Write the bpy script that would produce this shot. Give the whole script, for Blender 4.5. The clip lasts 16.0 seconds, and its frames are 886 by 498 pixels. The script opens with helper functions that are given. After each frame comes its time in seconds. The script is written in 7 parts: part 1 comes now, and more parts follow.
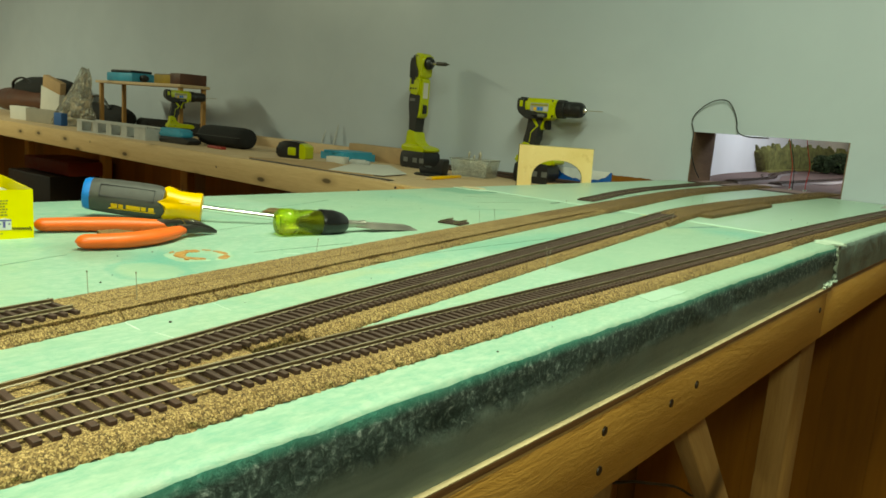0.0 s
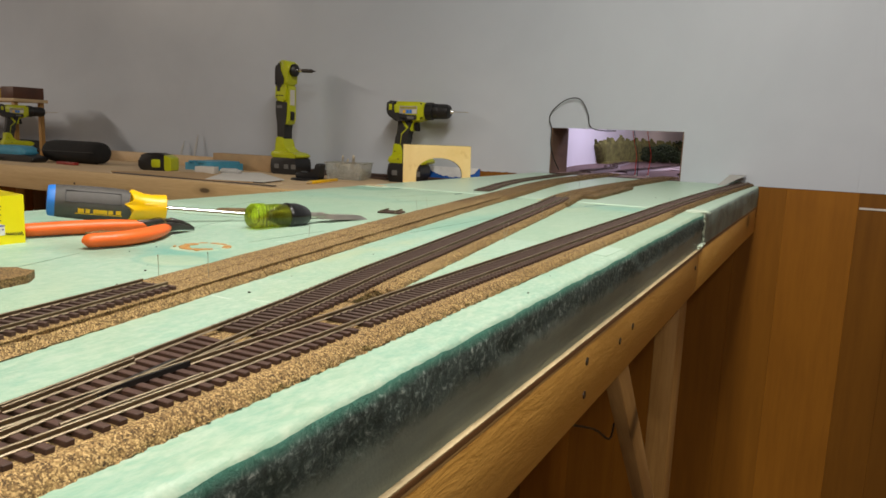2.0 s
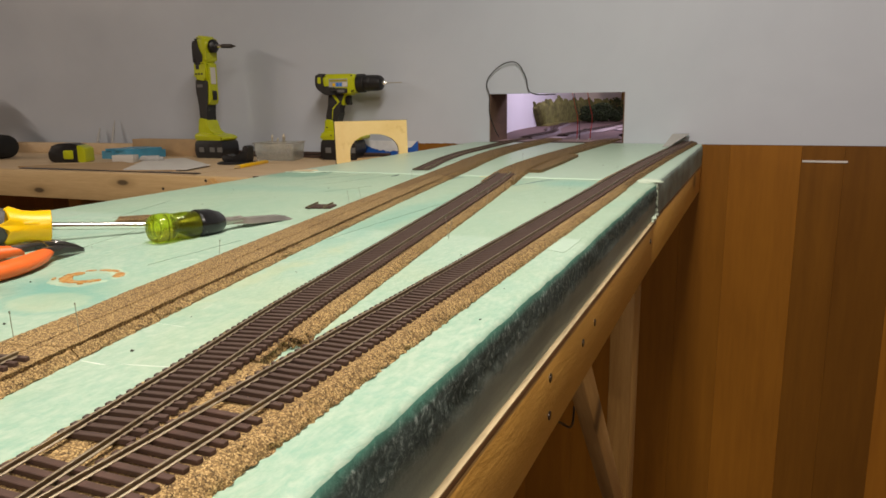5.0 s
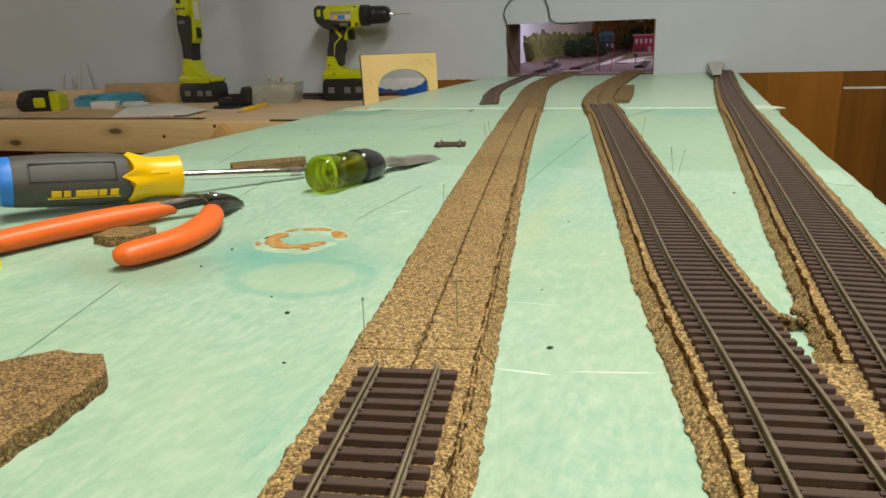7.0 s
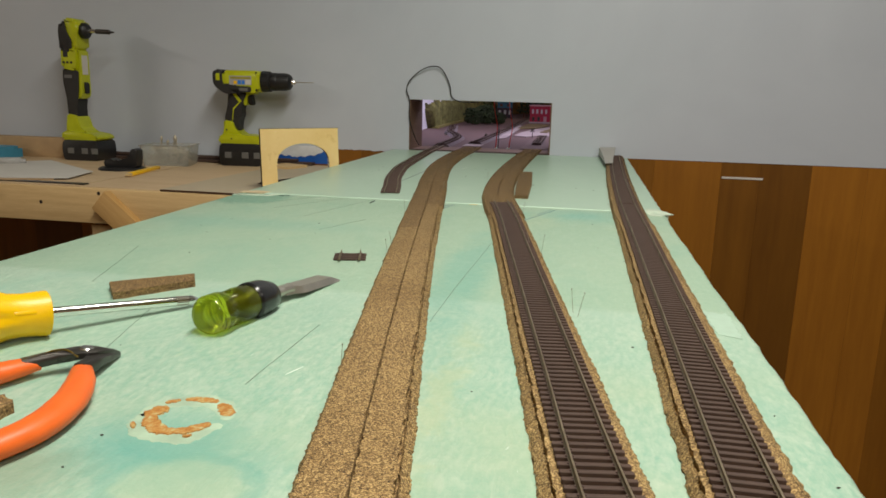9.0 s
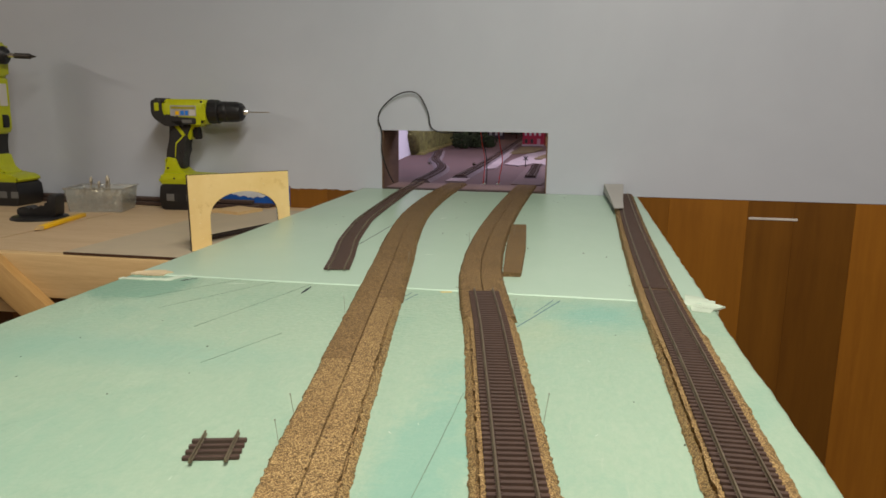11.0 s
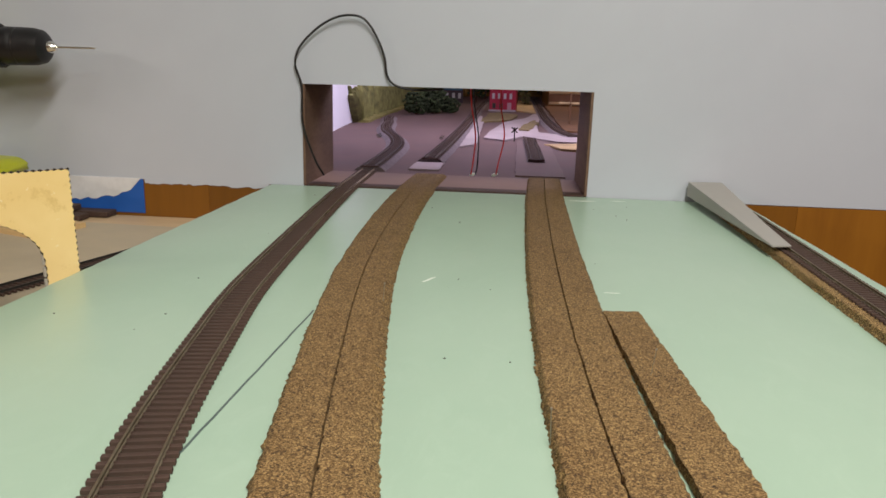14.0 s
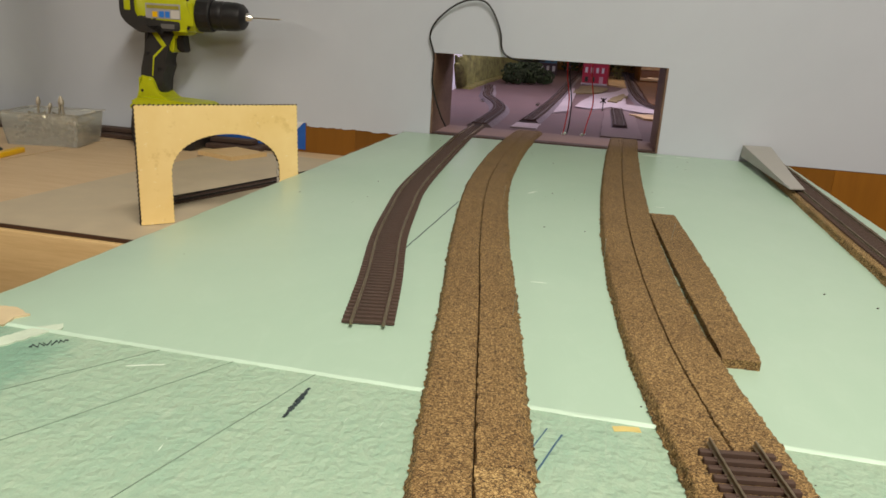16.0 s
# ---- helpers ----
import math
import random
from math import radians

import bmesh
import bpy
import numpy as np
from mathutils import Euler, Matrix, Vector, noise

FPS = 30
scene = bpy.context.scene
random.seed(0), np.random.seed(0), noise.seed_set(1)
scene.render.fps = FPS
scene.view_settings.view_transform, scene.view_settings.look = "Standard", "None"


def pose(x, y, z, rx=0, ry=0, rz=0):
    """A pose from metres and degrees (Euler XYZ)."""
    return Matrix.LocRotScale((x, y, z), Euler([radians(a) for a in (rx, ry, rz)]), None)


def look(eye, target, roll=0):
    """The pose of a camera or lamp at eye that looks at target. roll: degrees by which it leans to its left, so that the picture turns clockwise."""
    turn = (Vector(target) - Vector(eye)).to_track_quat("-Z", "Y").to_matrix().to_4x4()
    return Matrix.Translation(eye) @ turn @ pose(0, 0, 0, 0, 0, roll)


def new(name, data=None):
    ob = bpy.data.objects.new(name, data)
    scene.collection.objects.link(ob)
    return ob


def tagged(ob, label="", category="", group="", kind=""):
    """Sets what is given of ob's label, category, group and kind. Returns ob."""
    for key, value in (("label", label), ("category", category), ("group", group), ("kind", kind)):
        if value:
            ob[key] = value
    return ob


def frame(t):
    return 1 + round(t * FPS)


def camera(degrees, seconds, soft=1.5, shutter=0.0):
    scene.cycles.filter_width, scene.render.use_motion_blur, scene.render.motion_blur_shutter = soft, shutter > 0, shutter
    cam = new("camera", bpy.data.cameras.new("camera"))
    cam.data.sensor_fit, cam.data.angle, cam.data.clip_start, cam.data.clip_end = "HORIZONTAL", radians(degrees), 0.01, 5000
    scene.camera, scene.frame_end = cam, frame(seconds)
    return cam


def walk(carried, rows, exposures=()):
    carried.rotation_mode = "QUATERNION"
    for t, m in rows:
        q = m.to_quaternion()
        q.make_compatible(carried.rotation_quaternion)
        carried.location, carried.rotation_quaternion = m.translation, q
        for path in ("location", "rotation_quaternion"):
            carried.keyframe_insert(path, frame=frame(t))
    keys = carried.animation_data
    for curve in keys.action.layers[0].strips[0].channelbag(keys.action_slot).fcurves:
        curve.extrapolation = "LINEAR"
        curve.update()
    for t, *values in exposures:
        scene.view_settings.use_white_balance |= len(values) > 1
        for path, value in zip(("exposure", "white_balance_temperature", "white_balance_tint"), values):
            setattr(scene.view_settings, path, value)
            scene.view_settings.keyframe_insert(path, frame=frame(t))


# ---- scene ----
cam = camera(63.1, 16.0, soft=1.65)
PATH = [
    (0, (0.188, 0.126, 1.111), (-1.072, 1.638, 0.756), 4.4),
    (0.5, (0.159, 0.028, 1.115), (-0.918, 1.676, 0.762), 3.8),
    (1, (0.153, -0.008, 1.106), (-0.81, 1.71, 0.758), 3.4),
    (1.5, (0.149, -0.008, 1.094), (-0.773, 1.736, 0.761), 2.9),
    (2, (0.143, 0.001, 1.093), (-0.761, 1.758, 0.782), 2.3),
    (2.5, (0.134, 0.015, 1.095), (-0.752, 1.781, 0.786), 1.8),
    (3, (0.135, 0.029, 1.097), (-0.735, 1.799, 0.765), 1.4),
    (3.5, (0.134, 0.037, 1.096), (-0.682, 1.829, 0.745), 1.5),
    (6, (0.036, 0.114, 1.116), (-0.699, 1.908, 0.626), -2.1),
    (6.5, (-0.045, 0.127, 1.105), (-0.758, 1.916, 0.566), -2.8),
    (7, (-0.104, 0.108, 1.09), (-0.714, 1.931, 0.538), -1.9),
    (7.5, (-0.125, 0.101, 1.089), (-0.633, 1.959, 0.552), -0.5),
    (8, (-0.127, 0.104, 1.099), (-0.56, 1.99, 0.593), 0.6),
    (8.5, (-0.123, 0.124, 1.122), (-0.504, 2.032, 0.656), 1.3),
    (9, (-0.113, 0.136, 1.143), (-0.457, 2.06, 0.721), 1.4),
    (9.5, (-0.113, 0.171, 1.182), (-0.42, 2.111, 0.806), 1.0),
    (12, (-0.176, 0.642, 1.136), (-0.522, 2.571, 0.737), 0.5),
    (12.5, (-0.199, 0.769, 1.116), (-0.377, 2.711, 0.67), 1.1),
    (13, (-0.196, 0.913, 1.116), (-0.287, 2.854, 0.641), 1.4),
    (13.5, (-0.212, 1.036, 1.121), (-0.315, 2.974, 0.641), 1.4),
    (14, (-0.273, 1.049, 1.143), (-0.441, 2.985, 0.67), 1.6),
    (14.5, (-0.312, 1.013, 1.141), (-0.564, 2.935, 0.647), 2.6),
    (15, (-0.312, 0.978, 1.142), (-0.636, 2.88, 0.615), 3.1),
    (15.5, (-0.29, 0.902, 1.143), (-0.651, 2.789, 0.586), 3.7),
    (16, (-0.266, 0.802, 1.146), (-0.647, 2.685, 0.59), 3.6),
]
walk(cam, [(t, look(eye, target, roll)) for t, eye, target, roll in PATH], exposures=[(0, 0.06, 7600, -30), (0.5, 0.05, 7350, -15), (1.0, 0.0, 7350, 0), (1.4, 0.0, 6950, 9), (3.5, 0.04, 6850, 11), (6, -0.08, 7350, 16), (6.5, -0.1, 7150, 13), (7, -0.15, 7000, 3), (8, -0.18, 7050, 1), (9, -0.18, 6900, 7), (9.7, -0.2, 6850, 10), (12, 0.0, 7050, 11), (13, 0.06, 7000, 11), (14.5, 0.28, 6850, 13), (15.5, 0.26, 7050, 11), (16, 0.12, 7200, 10)])

# ---- light and exposure ----
world = bpy.data.worlds.new("world")
scene.world = world
world.use_nodes = True
world.node_tree.nodes["Background"].inputs[0].default_value = (0.55, 0.60, 0.70, 1)
world.node_tree.nodes["Background"].inputs[1].default_value = 0.02


def area_lamp(name, place, target, sx, sy, watts, colour):
    d = bpy.data.lights.new(name, "AREA")
    d.shape, d.size, d.size_y, d.energy, d.color = "RECTANGLE", sx, sy, watts, colour
    ob = new(name, d)
    ob.matrix_world = look(place, target)
    return ob


area_lamp("ceiling_lamp_light", (0.03, 0.42, 2.36), (0.03, 0.421, 0), 0.22, 1.2, 32, (1.0, 0.97, 0.93))
area_lamp("ceiling_lamp_light", (1.00, -1.20, 2.36), (1.00, -1.199, 0), 0.22, 1.2, 33, (1.0, 0.955, 0.90))
area_lamp("ceiling_lamp_light", (-4.3, -0.45, 2.36), (-4.3, -0.449, 0), 0.22, 1.2, 72, (1.0, 0.90, 0.80))
area_lamp("next_room_light", (-0.12, 2.75, 1.70), (-0.80, 3.00, 1.16), 0.25, 0.7, 9.5, (0.80, 0.74, 1.0))
area_lamp("next_room_light", (0.25, 4.55, 1.85), (-0.25, 4.60, 1.0), 0.25, 0.7, 3.4, (1.0, 0.80, 0.66))

# ---- materials ----


def nodes_of(name, rough=0.6, metal=0.0):
    m = bpy.data.materials.new(name)
    m.use_nodes = True
    t = m.node_tree
    b = t.nodes["Principled BSDF"]
    b.inputs["Roughness"].default_value = rough
    b.inputs["Metallic"].default_value = metal
    return m, t, b


def texco(t, stretch=(1, 1, 1), space="Object"):
    tc = t.nodes.new("ShaderNodeTexCoord")
    mp = t.nodes.new("ShaderNodeMapping")
    mp.inputs["Scale"].default_value = stretch
    t.links.new(tc.outputs[space], mp.inputs[0])
    return mp.outputs[0]


def noise_tex(t, co, scale, detail=4, rough=0.6, distort=0.0):
    n = t.nodes.new("ShaderNodeTexNoise")
    n.inputs["Scale"].default_value = scale
    n.inputs["Detail"].default_value = detail
    n.inputs["Roughness"].default_value = rough
    n.inputs["Distortion"].default_value = distort
    t.links.new(co, n.inputs["Vector"])
    return n.outputs["Fac"]


def ramp(t, fac, *stops):
    r = t.nodes.new("ShaderNodeValToRGB")
    e = r.color_ramp.elements
    while len(e) < len(stops):
        e.new(0.5)
    for k, (p, c) in zip(e, stops):
        k.position = p
        k.color = (*c, 1) if len(c) == 3 else c
    t.links.new(fac, r.inputs[0])
    return r.outputs[0]


def mixc(t, fac, a, b, mode="MIX"):
    m = t.nodes.new("ShaderNodeMix")
    m.data_type, m.blend_type = "RGBA", mode
    for s, v in ((0, fac), (6, a), (7, b)):
        if isinstance(v, (int, float)):
            m.inputs[s].default_value = v
        elif isinstance(v, tuple):
            m.inputs[s].default_value = (*v, 1)
        else:
            t.links.new(v, m.inputs[s])
    return m.outputs[2]


def bump(t, b, h, strength=0.3, dist=0.001, prev=None):
    n = t.nodes.new("ShaderNodeBump")
    n.inputs["Strength"].default_value = strength
    n.inputs["Distance"].default_value = dist
    t.links.new(h, n.inputs["Height"])
    if prev:
        t.links.new(prev, n.inputs["Normal"])
    t.links.new(n.outputs[0], b.inputs["Normal"])
    return n.outputs[0]


def plain(name, colour, rough=0.5, metal=0.0, grain=300, depth=0.12, spread=0.12, bump_d=0.0003, coat=0.0):
    """A solid colour with a slight mottle and fine relief."""
    m, t, b = nodes_of(name, rough, metal)
    co = texco(t)
    lo = tuple(max(0, c * (1 - spread)) for c in colour)
    hi = tuple(min(1, c * (1 + spread)) for c in colour)
    f = noise_tex(t, co, grain * 0.12, 5)
    t.links.new(ramp(t, f, (0.3, lo), (0.7, hi)), b.inputs["Base Color"])
    g = noise_tex(t, co, grain, 3)
    bump(t, b, g, depth, bump_d)
    rr = ramp(t, f, (0.3, (max(0, rough - 0.08),) * 3), (0.7, (min(1, rough + 0.08),) * 3))
    t.links.new(rr, b.inputs["Roughness"])
    b.inputs["Coat Weight"].default_value = coat
    return m


def wood(name, dark, light, stretch=(1, 1, 1), scale=14, rough=0.6, knots=True, bump_s=0.25, random_tone=0.0, knot=("X", "Z", 5, 11), saw=0.0):
    m, t, b = nodes_of(name, rough)
    co = texco(t, stretch)
    wave = noise_tex(t, co, scale, 6, 0.65, 0.8)
    fine = noise_tex(t, co, scale * 9, 4, 0.7, 0.2)
    c = ramp(t, wave, (0.28, dark), (0.5, tuple((p + q) / 2 for p, q in zip(dark, light))), (0.72, light))
    c = mixc(t, 0.35, c, ramp(t, fine, (0.35, dark), (0.65, light)))
    if random_tone:
        oi = t.nodes.new("ShaderNodeObjectInfo")
        c = mixc(t, 1.0, c, ramp(t, oi.outputs["Random"], (0, (1 - random_tone,) * 3), (1, (1 + random_tone,) * 3)), "MULTIPLY")
    if knots:
        xyz, pair = t.nodes.new("ShaderNodeSeparateXYZ"), t.nodes.new("ShaderNodeCombineXYZ")
        t.links.new(texco(t), xyz.inputs[0])
        for slot in (0, 1):
            k = t.nodes.new("ShaderNodeMath")
            k.operation = "MULTIPLY"
            t.links.new(xyz.outputs[knot[slot]], k.inputs[0])
            k.inputs[1].default_value = knot[slot + 2]
            t.links.new(k.outputs[0], pair.inputs[slot])
        v = t.nodes.new("ShaderNodeTexVoronoi")
        v.voronoi_dimensions = "2D"
        v.inputs["Scale"].default_value = 1.0
        t.links.new(pair.outputs[0], v.inputs["Vector"])
        halo = ramp(t, v.outputs["Distance"], (0.06, (0.75,) * 3), (0.20, (0, 0, 0)))
        c = mixc(t, halo, c, tuple(q * 0.75 for q in dark))
        k = ramp(t, v.outputs["Distance"], (0.05, (1, 1, 1)), (0.085, (0, 0, 0)))
        c = mixc(t, k, c, tuple(q * 0.22 for q in dark))
    t.links.new(c, b.inputs["Base Color"])
    n = bump(t, b, fine, bump_s, 0.0006)
    if saw:
        bump(t, b, noise_tex(t, texco(t, tuple(min(q, 1.6) for q in stretch)), 55, 5, 0.75, 0.6), saw, 0.004, n)
    return m


def add_noise(t, a, n, k):
    m = t.nodes.new("ShaderNodeMath")
    m.operation = "MULTIPLY_ADD"
    t.links.new(n, m.inputs[0])
    m.inputs[1].default_value = k
    t.links.new(a, m.inputs[2])
    return m.outputs[0]


def foam_mat(name, worn):
    m, t, b = nodes_of(name, 0.40)
    co = texco(t)
    big = noise_tex(t, co, 5, 4, 0.6, 0.6)
    fine = noise_tex(t, texco(t, (1, 0.5, 1)), 60, 6, 0.72, 0.8)
    if worn:
        c = ramp(t, big, (0.3, (0.28, 0.48, 0.375)), (0.55, (0.32, 0.51, 0.40)), (0.75, (0.36, 0.525, 0.415)))
        sep = t.nodes.new("ShaderNodeSeparateXYZ")
        t.links.new(co, sep.inputs[0])
        mr = t.nodes.new("ShaderNodeMapRange")
        wob = t.nodes.new("ShaderNodeMath")
        wob.operation = "MULTIPLY_ADD"
        t.links.new(noise_tex(t, co, 18, 3), wob.inputs[0])
        wob.inputs[1].default_value = 0.008
        t.links.new(sep.outputs[1], wob.inputs[2])
        t.links.new(wob.outputs[0], mr.inputs[0])
        mr.inputs[1].default_value, mr.inputs[2].default_value = 0.434, 0.634
        near = ramp(t, mr.outputs[0], (0.93, (1.0,) * 3), (1.0, (0.50,) * 3))
        slant = t.nodes.new("ShaderNodeMapping")
        slant.inputs["Rotation"].default_value = (0, 0, -0.55)
        slant.inputs["Scale"].default_value = (2.6, 1, 1)
        t.links.new(co, slant.inputs[0])
        brush = noise_tex(t, slant.outputs[0], 120, 6, 0.62, 0.3)
        c = mixc(t, mixc(t, 1.0, ramp(t, brush, (0.40, (0, 0, 0)), (0.66, (0.75,) * 3)), near, "MULTIPLY"), c, (0.50, 0.62, 0.51))
        teal = noise_tex(t, texco(t, (1.2, 0.7, 1)), 8, 6, 0.7, 0.8)
        c = mixc(t, ramp(t, teal, (0.50, (0, 0, 0)), (0.68, (0.62,) * 3)), c, (0.19, 0.44, 0.36))
        c = mixc(t, mixc(t, 1.0, ramp(t, fine, (0.54, (0, 0, 0)), (0.70, (0.60,) * 3)), near, "MULTIPLY"), c, (0.50, 0.61, 0.51))
        c = mixc(t, ramp(t, noise_tex(t, texco(t, (1, 1, 1)), 150, 5, 0.75, 0.6), (0.50, (0, 0, 0)), (0.68, (0.40,) * 3)), c, (0.22, 0.45, 0.36))
        turn = t.nodes.new("ShaderNodeMapping")
        turn.inputs["Rotation"].default_value = (0, 0, 0.35)
        turn.inputs["Scale"].default_value = (30, 1.6, 1)
        t.links.new(t.nodes.new("ShaderNodeTexCoord").outputs["Object"], turn.inputs[0])
        c = mixc(t, ramp(t, noise_tex(t, turn.outputs[0], 14, 4, 0.7, 0.4), (0.60, (0, 0, 0)), (0.68, (0.35,) * 3)), c, (0.52, 0.62, 0.53))
        band = ramp(t, mr.outputs[0], (0.0, (0, 0, 0)), (0.75, (0.25,) * 3), (0.95, (0.5,) * 3), (1.0, (0, 0, 0)))
        c = mixc(t, band, c, (0.46, 0.59, 0.49))
        far = ramp(t, mr.outputs[0], (0.93, (0, 0, 0)), (1.0, (0.40,) * 3))
        c = mixc(t, far, c, (0.375, 0.475, 0.345))
        buff = noise_tex(t, co, 3.2, 3, 0.6, 0.8)
        for (px, py, sx, sy), r0, r1, k, tint in (((-0.196, 0.70, 1.0, 0.14), 0.012, 0.030, 0.50, (0.17, 0.42, 0.355)), ((-0.270, 0.383, 1.0, 1.6), 0.020, 0.062, 0.85, (0.15, 0.41, 0.355)),
                                                  ((-0.325, 0.350, 1.0, 1.5), 0.012, 0.050, 0.75, (0.26, 0.36, 0.27)), ((-0.170, 0.46, 1.0, 0.16), 0.004, 0.014, 0.55, (0.47, 0.55, 0.36)), ((-0.100, 1.02, 0.9, 1.0), 0.012, 0.060, 0.75, (0.21, 0.46, 0.39)),
                                                  ((-0.178, 1.00, 1.0, 0.6), 0.006, 0.026, 0.6, (0.20, 0.45, 0.38)), ((-0.545, 1.03, 0.7, 0.9), 0.034, 0.050, 0.85, (0.20, 0.38, 0.29)), ((-0.47, 0.86, 0.35, 1.6), 0.02, 0.07, 0.45, (0.24, 0.45, 0.37))):
            way = t.nodes.new("ShaderNodeVectorMath")
            way.operation = "DISTANCE"
            t.links.new(texco(t, (sx, sy, 0.0)), way.inputs[0])
            way.inputs[1].default_value = (px * sx, py * sy, 0.0)
            reach = add_noise(t, add_noise(t, way.outputs["Value"], noise_tex(t, co, 30, 5, 0.7, 0.8), 0.050), noise_tex(t, co, 160, 4, 0.7), 0.016)
            shape = t.nodes.new("ShaderNodeMapRange")
            t.links.new(reach, shape.inputs[0])
            shape.inputs[1].default_value, shape.inputs[2].default_value = r0 + 0.033, r1 + 0.033
            shape.inputs[3].default_value, shape.inputs[4].default_value = k, 0.0
            c = mixc(t, shape.outputs[0], c, tint)
        mark = t.nodes.new("ShaderNodeVectorMath")
        mark.operation = "DISTANCE"
        flat = texco(t, (1.0, 1.25, 0.0))
        t.links.new(flat, mark.inputs[0])
        mark.inputs[1].default_value = (-0.248, 0.355 * 1.25, 0.0)
        edge = add_noise(t, mark.outputs["Value"], noise_tex(t, co, 90, 4, 0.7), 0.010)
        c = mixc(t, ramp(t, edge, (0.024, (0.55,) * 3), (0.030, (0.30,) * 3), (0.034, (0, 0, 0))), c, (0.40, 0.53, 0.38))
        c = mixc(t, ramp(t, edge, (0.029, (0, 0, 0)), (0.033, (0.75,) * 3), (0.039, (0, 0, 0))), c, (0.17, 0.41, 0.34))
        c = mixc(t, ramp(t, buff, (0.54, (0, 0, 0)), (0.74, (0.5,) * 3)), c, (0.46, 0.54, 0.36))
    else:
        c = ramp(t, big, (0.3, (0.355, 0.515, 0.395)), (0.55, (0.38, 0.535, 0.415)), (0.75, (0.41, 0.555, 0.44)))
        c = mixc(t, ramp(t, fine, (0.5, (0, 0, 0)), (0.8, (0.25,) * 3)), c, (0.50, 0.66, 0.54))
    if worn:
        c = mixc(t, 1.0, c, (0.90, 0.90, 0.87), "MULTIPLY")
    t.links.new(c, b.inputs["Base Color"])
    t.links.new(ramp(t, fine, (0.3, (0.38 if worn else 0.29,) * 3), (0.7, (0.58 if worn else 0.36,) * 3)), b.inputs["Roughness"])
    n = bump(t, b, fine, 0.5 if worn else 0.05, 0.0018 if worn else 0.0003)
    n = bump(t, b, noise_tex(t, co, 420 if worn else 25, 3, 0.6), 0.2 if worn else 0.05, 0.0004 if worn else 0.002, n)
    if worn:
        rough_end = t.nodes.new("ShaderNodeMapRange")
        t.links.new(sep.outputs[1], rough_end.inputs[0])
        rough_end.inputs[1].default_value, rough_end.inputs[2].default_value = 0.85, 1.02
        rough_end.inputs[3].default_value = 0.12
        dent = t.nodes.new("ShaderNodeMath")
        dent.operation = "MULTIPLY"
        t.links.new(noise_tex(t, texco(t, (1, 1, 1)), 210, 2.0, 0.5, 0.1), dent.inputs[0])
        t.links.new(rough_end.outputs[0], dent.inputs[1])
        bump(t, b, dent.outputs[0], 1.0, 0.0019, n)
    return m


def cork_mat(name, pale=1.0, even=0.36, warm=1.0):
    m, t, b = nodes_of(name, 0.85)
    co = texco(t)
    cells = []
    for k in (1850, 900):
        v = t.nodes.new("ShaderNodeTexVoronoi")
        v.inputs["Scale"].default_value = k
        v.inputs["Randomness"].default_value = 1.0
        t.links.new(co, v.inputs["Vector"])
        sep = t.nodes.new("ShaderNodeSeparateColor")
        t.links.new(v.outputs["Color"], sep.inputs[0])
        cells.append((sep, v))
    a, c2 = cells[0][0], cells[1][0]
    c = ramp(t, a.outputs[0], (0.0, (0.018, 0.010, 0.005)), (0.30, (0.095, 0.058, 0.024)), (0.60, (0.31, 0.205, 0.090)), (1.0, (0.82, 0.62, 0.32)))
    d = ramp(t, c2.outputs[0], (0.0, (0.05, 0.028, 0.011)), (0.30, (0.22, 0.135, 0.053)), (1.0, (0.46, 0.31, 0.135)))
    c = mixc(t, even, c, d)
    tone = noise_tex(t, co, 14, 4)
    c = mixc(t, 1.0, c, ramp(t, tone, (0.3, (0.83 * pale * warm, 0.71 * pale, 0.55 * pale / warm)), (0.7, (1.04 * pale * warm, 0.93 * pale, 0.76 * pale / warm))), "MULTIPLY")
    t.links.new(c, b.inputs["Base Color"])
    n = bump(t, b, c2.outputs[1], 1.0, 0.0024)
    bump(t, b, a.outputs[1], 1.0, 0.0022, n)
    return m


M_WALL, _t, _b = nodes_of("wall_paint", 0.36)
_co = texco(_t)
_t.links.new(ramp(_t, noise_tex(_t, _co, 2.2, 5, 0.6, 0.4), (0.3, (0.475, 0.52, 0.585)), (0.7, (0.535, 0.58, 0.645))), _b.inputs["Base Color"])
_n = bump(_t, _b, noise_tex(_t, texco(_t, (1, 1, 0.25)), 10, 4, 0.6), 0.10, 0.004)
bump(_t, _b, noise_tex(_t, _co, 380, 4, 0.7), 0.10, 0.0006, _n)
_t.links.new(ramp(_t, noise_tex(_t, _co, 6, 4), (0.3, (0.30,) * 3), (0.7, (0.42,) * 3)), _b.inputs["Roughness"])

M_CEIL = plain("ceiling_paint", (0.72, 0.71, 0.68), 0.8, grain=60)
M_FLOOR = plain("floor_carpet", (0.06, 0.047, 0.036), 0.95, grain=500, depth=0.5, spread=0.3)
M_PANEL = wood("panelling", (0.20, 0.074, 0.0075), (0.31, 0.124, 0.013), (1.3, 1, 0.10), 6, 0.36, False, 0.08, 0.42)
M_GROOVE = plain("groove", (0.05, 0.02, 0.008), 0.7)
M_PINE_Y = wood("pine_along_y", (0.52, 0.265, 0.052), (0.68, 0.39, 0.098), (6, 0.35, 6), 9, 0.40, True, 0.45, knot=("Y", "Z", 2.3, 5), saw=0.3)
M_PINE_X = wood("pine_along_x", (0.52, 0.34, 0.15), (0.70, 0.50, 0.25), (0.35, 6, 6), 9, 0.55, knot=("X", "Z", 4, 11))
